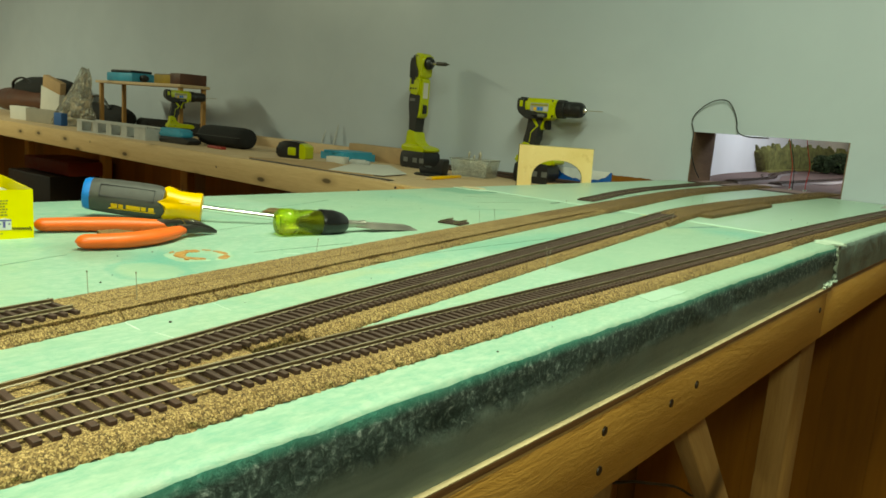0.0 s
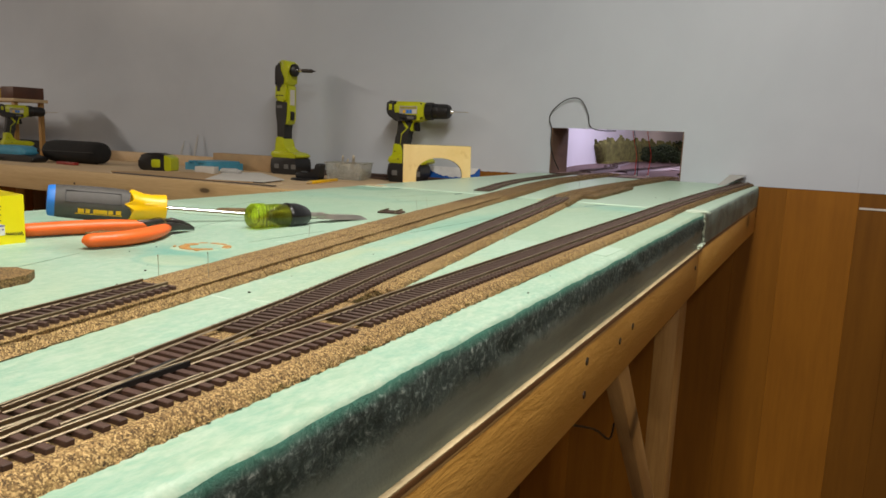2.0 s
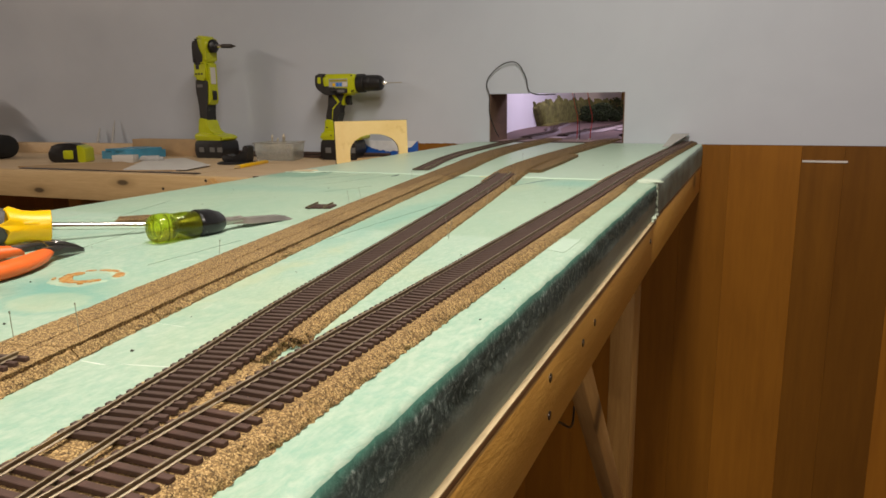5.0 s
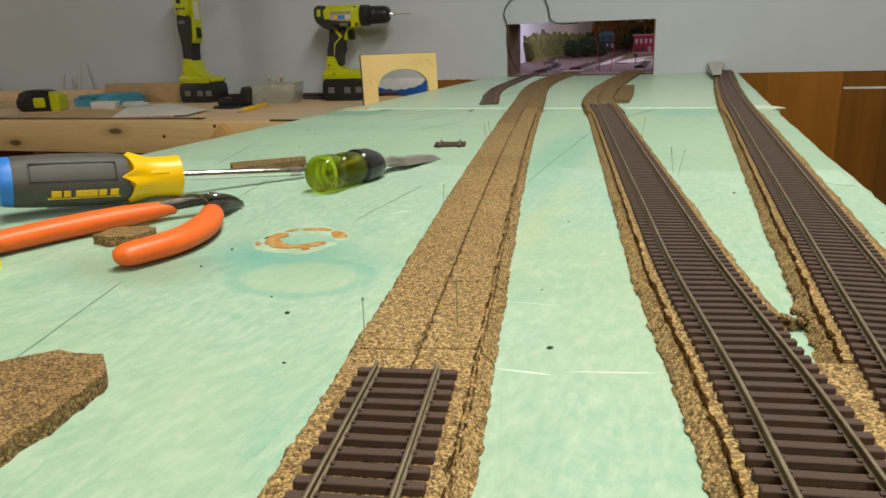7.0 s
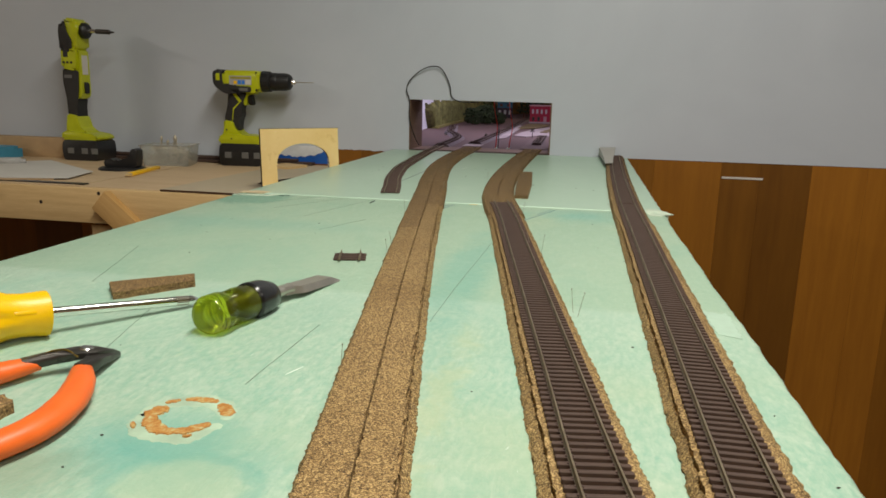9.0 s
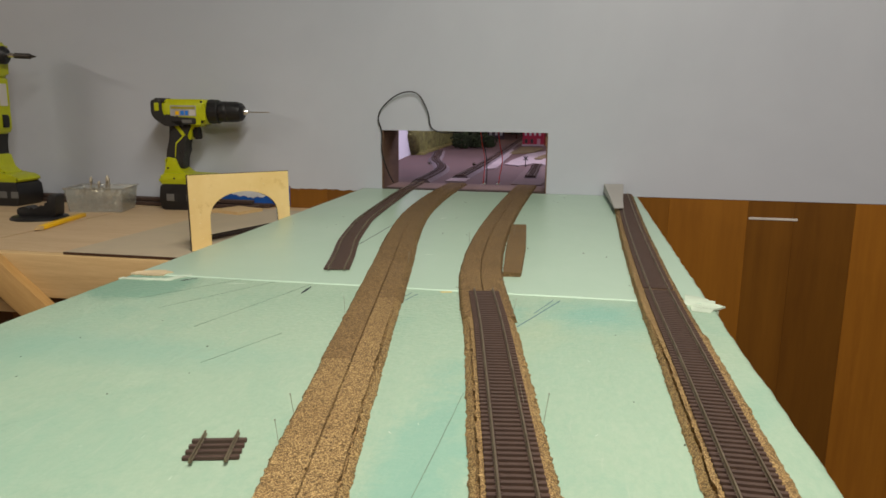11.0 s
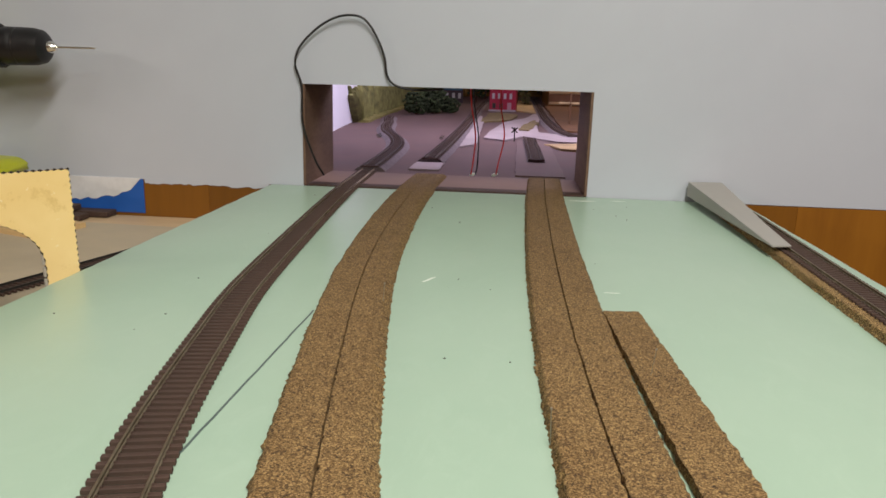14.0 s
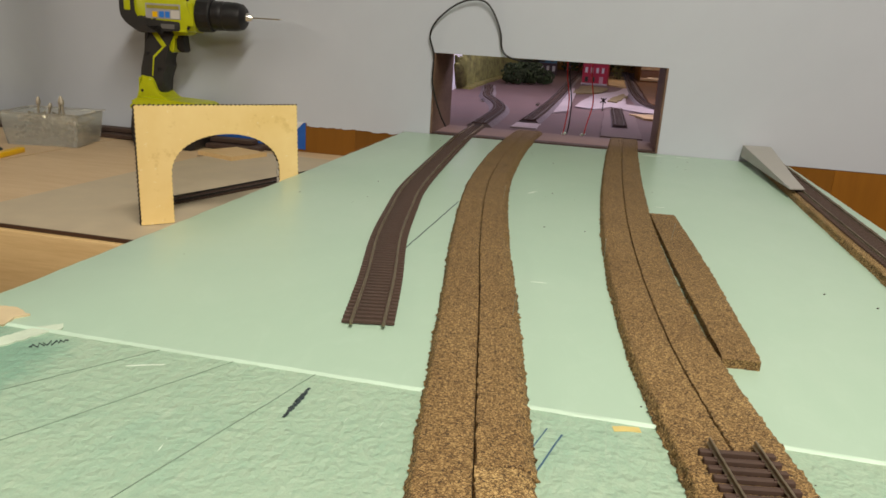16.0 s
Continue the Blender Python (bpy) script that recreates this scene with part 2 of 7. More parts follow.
M_PINE_Z = wood("pine_along_z", (0.42, 0.23, 0.07), (0.62, 0.39, 0.15), (6, 6, 0.35), 9, 0.55, knot=("X", "Z", 11, 3))
# Pine in a darker tone than the boards, for the legs.
M_LEG = wood("darker_pine", (0.27, 0.135, 0.035), (0.43, 0.245, 0.075), (6, 6, 0.35), 9, 0.55, knot=("X", "Z", 11, 3))
M_PLY = wood("plywood", (0.50, 0.35, 0.20), (0.64, 0.48, 0.30), (0.6, 5, 1), 6, 0.6, False, 0.15)
M_PLYEDGE, _t, _b = nodes_of("plywood_edge", 0.6)
_co = texco(_t)
_sep = _t.nodes.new("ShaderNodeSeparateXYZ")
_t.links.new(_co, _sep.inputs[0])
_z = _t.nodes.new("ShaderNodeMapRange")
_t.links.new(_sep.outputs[2], _z.inputs[0])
_z.inputs[1].default_value, _z.inputs[2].default_value = 0.9455, 0.9523
_ply = ramp(_t, _z.outputs[0], (0.0, (0.46, 0.28, 0.09)), (0.28, (0.50, 0.31, 0.11)), (0.33, (0.16, 0.075, 0.022)), (0.80, (0.27, 0.13, 0.045)), (0.86, (0.46, 0.34, 0.17)), (1.0, (0.56, 0.44, 0.26)))
_grain = noise_tex(_t, texco(_t, (1, 0.2, 3)), 120, 5, 0.7)
_t.links.new(mixc(_t, 1.0, _ply, ramp(_t, _grain, (0.3, (0.62,) * 3), (0.7, (1.15,) * 3)), "MULTIPLY"), _b.inputs["Base Color"])
bump(_t, _b, _grain, 0.6, 0.0012)
M_BOARD = plain("hardboard", (0.46, 0.385, 0.27), 0.6, grain=260, spread=0.08)
M_FOAM = foam_mat("foam_worn", True)
M_FOAM2 = foam_mat("foam_smooth", False)
# Cut side darker than the top: shade and lower sheen put into colour.
M_FOAMSIDE, _t, _b = nodes_of("foam_cut_side_shaded", 0.5)
_co = texco(_t)
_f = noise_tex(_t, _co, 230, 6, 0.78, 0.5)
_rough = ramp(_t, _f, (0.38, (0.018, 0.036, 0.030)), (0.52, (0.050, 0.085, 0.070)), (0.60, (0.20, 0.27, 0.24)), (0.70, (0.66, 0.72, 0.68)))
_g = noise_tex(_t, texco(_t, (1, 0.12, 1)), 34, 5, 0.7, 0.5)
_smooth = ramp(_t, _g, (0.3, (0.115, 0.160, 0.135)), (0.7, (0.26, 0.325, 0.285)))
_sep = _t.nodes.new("ShaderNodeSeparateXYZ")
_t.links.new(_co, _sep.inputs[0])


def spread_z(t, h, z0, z1):
    m = t.nodes.new("ShaderNodeMapRange")
    t.links.new(h, m.inputs[0])
    m.inputs[1].default_value, m.inputs[2].default_value = z0, z1
    return m.outputs[0]


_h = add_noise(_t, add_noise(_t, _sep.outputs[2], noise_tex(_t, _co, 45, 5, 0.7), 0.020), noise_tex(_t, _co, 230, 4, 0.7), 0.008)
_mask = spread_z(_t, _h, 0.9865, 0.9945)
# Torn, flecked band above; the smooth part below is coloured paler as sheen.
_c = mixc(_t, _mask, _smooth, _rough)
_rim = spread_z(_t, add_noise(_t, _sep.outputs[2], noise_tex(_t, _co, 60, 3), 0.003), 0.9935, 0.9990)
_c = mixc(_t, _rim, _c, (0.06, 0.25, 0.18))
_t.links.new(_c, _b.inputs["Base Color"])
_t.links.new(ramp(_t, _mask, (0.0, (0.46,) * 3), (1.0, (0.75,) * 3)), _b.inputs["Roughness"])
_n = bump(_t, _b, mixc(_t, _mask, (0.5, 0.5, 0.5), _f), 0.9, 0.004)
bump(_t, _b, noise_tex(_t, _co, 500, 4, 0.7), 0.35, 0.0008, _n)
# Far board's foam at about half tone: its side's shade as colour.
M_FOAMSIDE2 = plain("foam_far_side_shaded", (0.19, 0.26, 0.225), 0.55, grain=110, depth=0.7, spread=0.55, bump_d=0.002)
M_RIDGE = plain("filler_ridge", (0.46, 0.62, 0.50), 0.5, grain=120, depth=0.4, spread=0.12)
M_FILL = plain("filler", (0.50, 0.60, 0.48), 0.7, grain=160, depth=0.6, spread=0.3, bump_d=0.001)
M_CORK = cork_mat("cork", 0.85, 0.38, 0.98)
M_PALECORK = cork_mat("pale_cork", 1.18, 0.36, 0.94)
M_TANCORK = cork_mat("tan_cork", 1.16, 0.34, 0.94)
M_TIE = plain("tie_plastic", (0.064, 0.036, 0.026), 0.76, grain=900, depth=0.4, spread=0.22)
M_TIE2 = plain("tie_plastic_red", (0.068, 0.035, 0.025), 0.65, grain=900, depth=0.4, spread=0.25)
M_RAIL, _t, _b = nodes_of("nickel_rail", 0.52, 1.0)
_t.links.new(ramp(_t, noise_tex(_t, texco(_t), 60, 4), (0.3, (0.25, 0.20, 0.135)), (0.7, (0.37, 0.31, 0.22))), _b.inputs["Base Color"])
M_STEEL = plain("steel", (0.88, 0.87, 0.85), 0.20, 1.0, grain=500, spread=0.06)
M_DARKSTEEL = plain("dark_steel", (0.06, 0.055, 0.05), 0.35, 0.6, grain=500)
M_BLACK = plain("black_plastic", (0.010, 0.010, 0.011), 0.45, grain=700, spread=0.3)
M_RUBBER = plain("grey_rubber", (0.070, 0.066, 0.062), 0.6, grain=900, depth=0.4, spread=0.2)
M_GRIP = plain("dark_rubber", (0.018, 0.017, 0.016), 0.6, grain=900, depth=0.4, spread=0.2)
M_LIME = plain("lime_plastic", (0.47, 0.51, 0.012), 0.36, grain=400, spread=0.08)
M_YELLOW = plain("yellow_plastic", (0.86, 0.50, 0.005), 0.36, grain=400, spread=0.06)
M_BLUE = plain("blue_plastic", (0.02, 0.19, 0.66), 0.4, grain=400)
M_ORANGE = plain("orange_grip", (0.80, 0.135, 0.02), 0.42, grain=600, spread=0.08)
M_BOX = plain("yellow_card", (0.86, 0.76, 0.01), 0.42, grain=300, spread=0.04)
M_ARCH, _t, _b = nodes_of("arch_board", 0.6)
_c = ramp(_t, noise_tex(_t, texco(_t), 11, 4), (0.3, (0.80, 0.57, 0.22)), (0.7, (0.90, 0.69, 0.32)))
_c = mixc(_t, ramp(_t, noise_tex(_t, texco(_t), 38, 5, 0.7), (0.58, (0, 0, 0)), (0.72, (0.7,) * 3)), _c, (0.60, 0.38, 0.12))
_c = mixc(_t, ramp(_t, noise_tex(_t, texco(_t), 160, 4, 0.7), (0.64, (0, 0, 0)), (0.70, (0.6,) * 3)), _c, (0.95, 0.82, 0.52))
_t.links.new(_c, _b.inputs["Base Color"])
bump(_t, _b, noise_tex(_t, texco(_t), 240, 4), 0.2, 0.0005)
M_CHAR = plain("charred_edge", (0.03, 0.022, 0.016), 0.85, grain=800, depth=0.8, spread=0.5, bump_d=0.001)
M_RAMP = plain("grey_sheet", (0.36, 0.35, 0.32), 0.5, grain=200, spread=0.08)
M_PAPER = plain("paper", (0.60, 0.58, 0.54), 0.8, grain=120, spread=0.05)
M_STAIN, _t, _b = nodes_of("orange_paint_stain", 0.6)
_t.links.new(ramp(_t, noise_tex(_t, texco(_t), 330, 5, 0.7, 0.4), (0.32, (0.29, 0.10, 0.012)), (0.50, (0.43, 0.20, 0.045)), (0.62, (0.46, 0.36, 0.15)), (0.70, (0.46, 0.52, 0.34))), _b.inputs["Base Color"])
M_FLECK = plain("pale_fleck", (0.52, 0.63, 0.53), 0.6)
M_WHITE = plain("white_mark", (0.74, 0.82, 0.73), 0.6, grain=260)
M_PENCIL = plain("graphite", (0.17, 0.245, 0.185), 0.6)
M_INK = plain("blue_ink", (0.035, 0.095, 0.16), 0.5)
M_DARKINK = plain("dark_ink", (0.020, 0.036, 0.042), 0.5)
M_WIRE = plain("black_wire", (0.012, 0.012, 0.012), 0.4)
M_REDWIRE = plain("red_wire", (0.70, 0.03, 0.02), 0.4)
M_CARD = plain("cardboard", (0.42, 0.28, 0.15), 0.8, grain=180)
M_CYAN = plain("blue_packaging", (0.06, 0.30, 0.46), 0.5, grain=80, spread=0.25)
M_GREY = plain("grey_plastic", (0.45, 0.45, 0.44), 0.5)
M_RED = plain("red_plastic", (0.25, 0.02, 0.014), 0.45)
M_CASE = plain("black_fabric", (0.010, 0.010, 0.010), 0.95, grain=900, depth=0.5)
M_BROWN = plain("brown_vinyl", (0.085, 0.032, 0.017), 0.5, grain=120, spread=0.3)
M_TAPE = plain("blue_paint", (0.01, 0.10, 0.42), 0.5, grain=80, spread=0.2)
M_SPECK = plain("speck", (0.05, 0.045, 0.035), 0.8)

M_GREENGLASS, _t, _b = nodes_of("green_acetate", 0.06)
_b.inputs["Base Color"].default_value = (0.72, 0.80, 0.06, 1)
_b.inputs["Transmission Weight"].default_value = 0.95
_b.inputs["IOR"].default_value = 1.47
bump(_t, _b, noise_tex(_t, texco(_t), 90, 4), 0.12, 0.0005)
_clear, _mix = _t.nodes.new("ShaderNodeBsdfTransparent"), _t.nodes.new("ShaderNodeMixShader")
_clear.inputs[0].default_value = (0.84, 0.93, 0.20, 1)
_mix.inputs[0].default_value = 0.25
_t.links.new(_b.outputs[0], _mix.inputs[1])
_t.links.new(_clear.outputs[0], _mix.inputs[2])
_t.links.new(_mix.outputs[0], _t.nodes["Material Output"].inputs[0])
M_CLEAR, _t, _b = nodes_of("clear_plastic", 0.10)
_b.inputs["Base Color"].default_value = (0.86, 0.87, 0.82, 1)
_b.inputs["Transmission Weight"].default_value = 0.8
_b.inputs["IOR"].default_value = 1.3
bump(_t, _b, noise_tex(_t, texco(_t), 120, 4), 0.3, 0.001)

# ---- mesh helpers ----


def finish(bm, name, mat, smooth=None):
    if smooth is not None:
        bmesh.ops.recalc_face_normals(bm, faces=bm.faces[:])
    me = bpy.data.meshes.new(name)
    bm.to_mesh(me)
    bm.free()
    for m in (mat if isinstance(mat, (list, tuple)) else [mat]):
        me.materials.append(m)
    if smooth:
        me.shade_smooth()
        me.set_sharp_from_angle(angle=radians(smooth))
    return me


def thing(name, bm, mat, label, category, group="", kind="", smooth=30):
    return tagged(new(name, finish(bm, name, mat, smooth)), label, category, group, kind)


def base(name, label, category, place=None, group="", kind=""):
    ob = new(name)
    ob.empty_display_size = 0.02
    if place:
        ob.matrix_world = place
    return tagged(ob, label, category, group, kind)


def part(name, bm, mat, parent, label="", smooth=30, m=None, kind=""):
    ob = new(name, bm if isinstance(bm, bpy.types.Mesh) else finish(bm, name, mat, smooth))
    ob.parent = parent
    if m is not None:
        ob.matrix_basis = m
    return tagged(ob, label, kind=kind)


def box(bm, x0, x1, y0, y1, z0, z1, bevel=0.0, seg=2, mat=0, m=None):
    vs = [bm.verts.new((x, y, z)) for x in (x0, x1) for y in (y0, y1) for z in (z0, z1)]
    fs = [bm.faces.new([vs[i] for i in q]) for q in ((0, 1, 3, 2), (4, 6, 7, 5), (0, 4, 5, 1), (2, 3, 7, 6), (0, 2, 6, 4), (1, 5, 7, 3))]
    for f in fs:
        f.material_index = mat
    if bevel:
        r = bmesh.ops.bevel(bm, geom=list({e for f in fs for e in f.edges}), offset=bevel, segments=seg, affect="EDGES", profile=0.5)
        for f in r["faces"]:
            f.material_index = mat
        vs = list({v for f in r["faces"] for v in f.verts} | {v for v in vs if v.is_valid})
    if m is not None:
        bmesh.ops.transform(bm, matrix=m, verts=vs)
    return vs


def boxbm(*a, **k):
    bm = bmesh.new()
    box(bm, *a, **k)
    return bm


def rings(bm, sections, cap=True, mat=0, closed=True):
    """Joins rings of points (each a list of the same length) into a skin."""
    rows = [[bm.verts.new(p) for p in s] for s in sections]
    n = len(rows[0])
    for a, b in zip(rows, rows[1:]):
        for i in range(n if closed else n - 1):
            f = bm.faces.new((a[i], a[(i + 1) % n], b[(i + 1) % n], b[i]))
            f.material_index = mat
    if cap and closed:
        for r in (rows[0][::-1], rows[-1]):
            bm.faces.new(r).material_index = mat
    return [v for r in rows for v in r]


def axis_frame(d):
    d = Vector(d).normalized()
    u = d.cross(Vector((0, 0, 1)))
    if u.length < 1e-4:
        u = Vector((1, 0, 0))
    u.normalize()
    return d, u, u.cross(d)


def lathe(bm, p0, p1, profile, seg=20, mat=0, squash=1.0, lobes=0, lobe=0.0):
    """A turned shape from p0 to p1: profile rows are (fraction, radius)."""
    p0, p1 = Vector(p0), Vector(p1)
    d, u, v = axis_frame(p1 - p0)
    length = (p1 - p0).length
    secs = []
    for f, r in profile:
        c = p0 + d * (f * length)
        s = []
        for k in range(seg):
            a = 2 * math.pi * k / seg
            q = r * (1 + lobe * math.cos(lobes * a))
            s.append(c + u * (q * math.cos(a)) + v * (q * squash * math.sin(a)))
        secs.append(s)
    return rings(bm, secs, True, mat)


def tube(bm, pts, r, seg=8, mat=0):
    pts = [Vector(p) for p in pts]
    secs = []
    for i, p in enumerate(pts):
        d, u, v = axis_frame(pts[min(i + 1, len(pts) - 1)] - pts[max(i - 1, 0)])
        q = r[i] if isinstance(r, (list, tuple)) else r
        secs.append([p + u * (q * math.cos(2 * math.pi * k / seg)) + v * (q * math.sin(2 * math.pi * k / seg)) for k in range(seg)])
    return rings(bm, secs, True, mat)


def spline(pts, step):
    """Points at even steps along a smooth line through pts."""
    pts = [Vector(p) for p in pts]
    q = [2 * pts[0] - pts[1]] + pts + [2 * pts[-1] - pts[-2]]
    fine = []
    for i in range(1, len(q) - 2):
        a, b, c, d = q[i - 1:i + 3]
        for k in range(24):
            s = k / 24
            fine.append(0.5 * (2 * b + (c - a) * s + (2 * a - 5 * b + 4 * c - d) * s * s + (3 * b - a - 3 * c + d) * s ** 3))
    fine.append(pts[-1])
    out, left = [fine[0]], step
    for a, b in zip(fine, fine[1:]):
        seg = (b - a).length
        while seg >= left:
            a = a + (b - a) * (left / seg)
            out.append(a)
            seg = (b - a).length
            left = step
        left -= seg
    return out


def prism(bm, outline, y0, y1, mat=0, bevel=0.0, m=None):
    """An outline in x and z, given depth along y."""
    a = [bm.verts.new((x, y0, z)) for x, z in outline]
    b = [bm.verts.new((x, y1, z)) for x, z in outline]
    n = len(a)
    fs = [bm.faces.new(a), bm.faces.new(b[::-1])]
    caps = list(fs)
    for i in range(n):
        fs.append(bm.faces.new((a[i], b[i], b[(i + 1) % n], a[(i + 1) % n])))
    for f in fs:
        f.material_index = mat
    vs = a + b
    if bevel:
        r = bmesh.ops.bevel(bm, geom=list({e for f in caps for e in f.edges}), offset=bevel, segments=2, affect="EDGES", profile=0.5)
        for f in r["faces"]:
            f.material_index = mat
        vs = list({v for f in r["faces"] for v in f.verts} | {v for v in vs if v.is_valid})
    if m is not None:
        bmesh.ops.transform(bm, matrix=m, verts=vs)
    return vs


def round_poly(pts, r, n=4):
    """Rounds the corners of an outline."""
    out, k = [], len(pts)
    for i in range(k):
        a, b, c = (Vector(pts[(i + j) % k]) for j in (-1, 0, 1))
        u, v = (a - b), (c - b)
        q = min(r, u.length * 0.45, v.length * 0.45)
        s, e = b + u.normalized() * q, b + v.normalized() * q
        for j in range(n + 1):
            f = j / n
            out.append(tuple((1 - f) ** 2 * s + 2 * f * (1 - f) * b + f * f * e))
    return out


def slab(bm, outline, z0, z1, jitter=0.0, seed=1, mat=0):
    """An outline in x and y given height; jitter roughens its rim."""
    rnd = random.Random(seed)
    a = [(x + rnd.uniform(-jitter, jitter), y + rnd.uniform(-jitter, jitter)) for x, y in outline]
    lo = [bm.verts.new((x, y, z0)) for x, y in a]
    hi = [bm.verts.new((x, y, z1)) for x, y in a]
    n = len(a)
    bm.faces.new(hi).material_index = mat
    bm.faces.new(lo[::-1]).material_index = mat
    for i in range(n):
        bm.faces.new((lo[i], lo[(i + 1) % n], hi[(i + 1) % n], hi[i])).material_index = mat


def densify(pts, step):
    out = []
    for i, p in enumerate(pts):
        q = pts[(i + 1) % len(pts)]
        n = max(1, int(math.dist(p, q) / step))
        out += [(p[0] + (q[0] - p[0]) * k / n, p[1] + (q[1] - p[1]) * k / n) for k in range(n)]
    return out


# ---- room ----
WALL_Y, WALL_BACK = 1.938, 2.083
HX0, HX1, HZ0, HZ1 = -0.530, -0.175, 1.0012, 1.1260
RX0, RX1, RY0, CEIL, FZ = -6.2, 2.6, -2.6, 2.4, -0.14


def wall_with_hole(y0, y1, z0, z1, x0, x1, hx0, hx1, hz0, hz1):
    bm = bmesh.new()
    box(bm, x0, hx0, y0, y1, z0, z1)
    box(bm, hx1, x1, y0, y1, z0, z1)
    box(bm, hx0, hx1, y0, y1, z0, hz0)
    box(bm, hx0, hx1, y0, y1, hz1, z1)
    bmesh.ops.remove_doubles(bm, verts=bm.verts[:], dist=1e-5)
    return bm


wall_north = thing("wall_north", wall_with_hole(WALL_Y + 0.004, WALL_BACK, FZ, CEIL, RX0, RX1, HX0, HX1, HZ0 - 0.002, HZ1 + 0.003), wood("stud_wood", (0.16, 0.085, 0.04), (0.27, 0.16, 0.085), (4, 0.6, 4), 9, 0.7, False),
                   "panelled wall with a low rectangular opening cut through it", "wall", kind="structure", smooth=None)
# painted sheets above the dado line; along the bench the paint goes lower
edges = [RX0, 0.2243, 1.44, RX1]
for a, b in zip(edges, edges[1:]):
    bm = bmesh.new()
    if a < HX0 < b:
        box(bm, a, -0.93, WALL_Y, WALL_Y + 0.004, 0.945, CEIL)
        box(bm, -0.93, HX0, WALL_Y, WALL_Y + 0.004, 0.9995, CEIL)
        box(bm, HX1, b, WALL_Y, WALL_Y + 0.004, 0.9995, CEIL)
        box(bm, HX0, HX1, WALL_Y, WALL_Y + 0.004, HZ1, CEIL)
    else:
        box(bm, a + 0.0001, b, WALL_Y + 0.0004, WALL_Y + 0.004, 0.9995, CEIL)
    part("painted_sheet", bm, M_WALL, wall_north, "pale grey satin-painted wall sheet", smooth=None)
# bare panelling planks under the line
rnd = random.Random(5)
xs = [RX0]
while xs[-1] < -0.95:
    xs.append(xs[-1] + rnd.choice((0.08, 0.10, 0.125, 0.15)))
xs = [x for x in xs if x < -0.86] + [-0.80, -0.655, -0.56, -0.42, -0.29, -0.14, -0.03, 0.076, 0.230, 0.318, 0.43, 0.55, 0.63, 0.78, 0.9, 1.05, 1.2, 1.3, 1.44, 1.6, 1.7, 1.86, 2.0, 2.15, 2.26, RX1]
for a, b in zip(xs, xs[1:]):
    part("plank", boxbm(a + 0.00008, b - 0.00008, WALL_Y + 0.0005, WALL_Y + 0.0045, FZ, 0.9985, bevel=0.0003, seg=1), M_PANEL, wall_north, smooth=None)
# ragged paint: brush-ended patches at the dado line
rnd = random.Random(11)
bm = bmesh.new()
slab(bm, [(x, 0.9985 - 0.0025 - 0.0035 * abs(noise.noise((x * 38, 3, 0))) - 0.002 * rnd.random()) for x in np.arange(-0.74, -0.575, 0.004)] + [(-0.575, 1.0005), (-0.74, 1.0005)], 0, 0.0006)
bmesh.ops.transform(bm, matrix=Matrix(((1, 0, 0, 0), (0, 0, -1, WALL_Y), (0, 1, 0, 0), (0, 0, 0, 1))), verts=bm.verts[:])
part("paint_edge", bm, M_WALL, wall_north, "ragged lower edge of the wall paint", smooth=None)
bm = bmesh.new()
box(bm, -0.93, -0.742, WALL_Y - 0.0006, WALL_Y + 0.0003, 0.955, 0.9994)
part("paint_patch", bm, M_TAPE, wall_north, "strip of bright blue paint", smooth=None)
bm = bmesh.new()
slab(bm, [(-0.90 + 0.14 * k / 24, 0.985 - 0.012 * math.sin(math.pi * k / 24) - 0.004 * rnd.random()) for k in range(25)] + [(-0.745, 1.0005), (-0.92, 1.0005)], 0, 0.0012)
bmesh.ops.transform(bm, matrix=Matrix(((1, 0, 0, 0), (0, 0, -1, WALL_Y), (0, 1, 0, 0), (0, 0, 0, 1))), verts=bm.verts[:])
part("paint_patch", bm, plain("white_daub", (0.74, 0.76, 0.78), 0.5), wall_north, "white brushed daub over the blue", smooth=None)
part("paint_streak", boxbm(0.232, 0.325, WALL_Y - 0.0008, WALL_Y + 0.0006, 0.9605, 0.9655, bevel=0.0006, seg=1), plain("white_streak", (0.62, 0.60, 0.56), 0.5), wall_north, "white paint streak on the panelling")
# rough brown lining of the opening
M_JAMB = wood("opening_lining", (0.10, 0.055, 0.034), (0.20, 0.12, 0.075), (3, 0.8, 3), 10, 0.75, False, 0.4)
part("lining", boxbm(HX0, HX0 + 0.003, WALL_Y + 0.001, WALL_BACK, HZ0, HZ1), M_JAMB, wall_north, "brown bare wood side of the opening", smooth=None)
part("lining", boxbm(HX1 - 0.003, HX1, WALL_Y + 0.001, WALL_BACK, HZ0, HZ1), M_JAMB, wall_north, "brown bare wood side of the opening", smooth=None)
part("sill_edge", boxbm(HX0 + 0.003, HX1 - 0.003, WALL_Y + 0.001, WALL_Y + 0.026, HZ0 - 0.004, HZ0 + 0.0005, bevel=0.0008, seg=1), plain("dark_sill", (0.050, 0.026, 0.018), 0.7, grain=120, spread=0.3), wall_north, "dark brown front edge of the sill", smooth=None)
part("sill", boxbm(HX0 + 0.003, HX1 - 0.003, WALL_Y + 0.0265, WALL_BACK - 0.0065, HZ0 - 0.004, HZ0), plain("mauve_sill", (0.21, 0.135, 0.115), 0.75, grain=60, spread=0.2), wall_north, "mauve-brown painted sill of the opening", smooth=None)
part("sill_gap", boxbm(HX0 + 0.003, HX1 - 0.003, WALL_BACK - 0.006, WALL_BACK, HZ0 - 0.004, HZ0 - 0.0008), M_GROOVE, wall_north, "dark gap behind the sill", smooth=None)

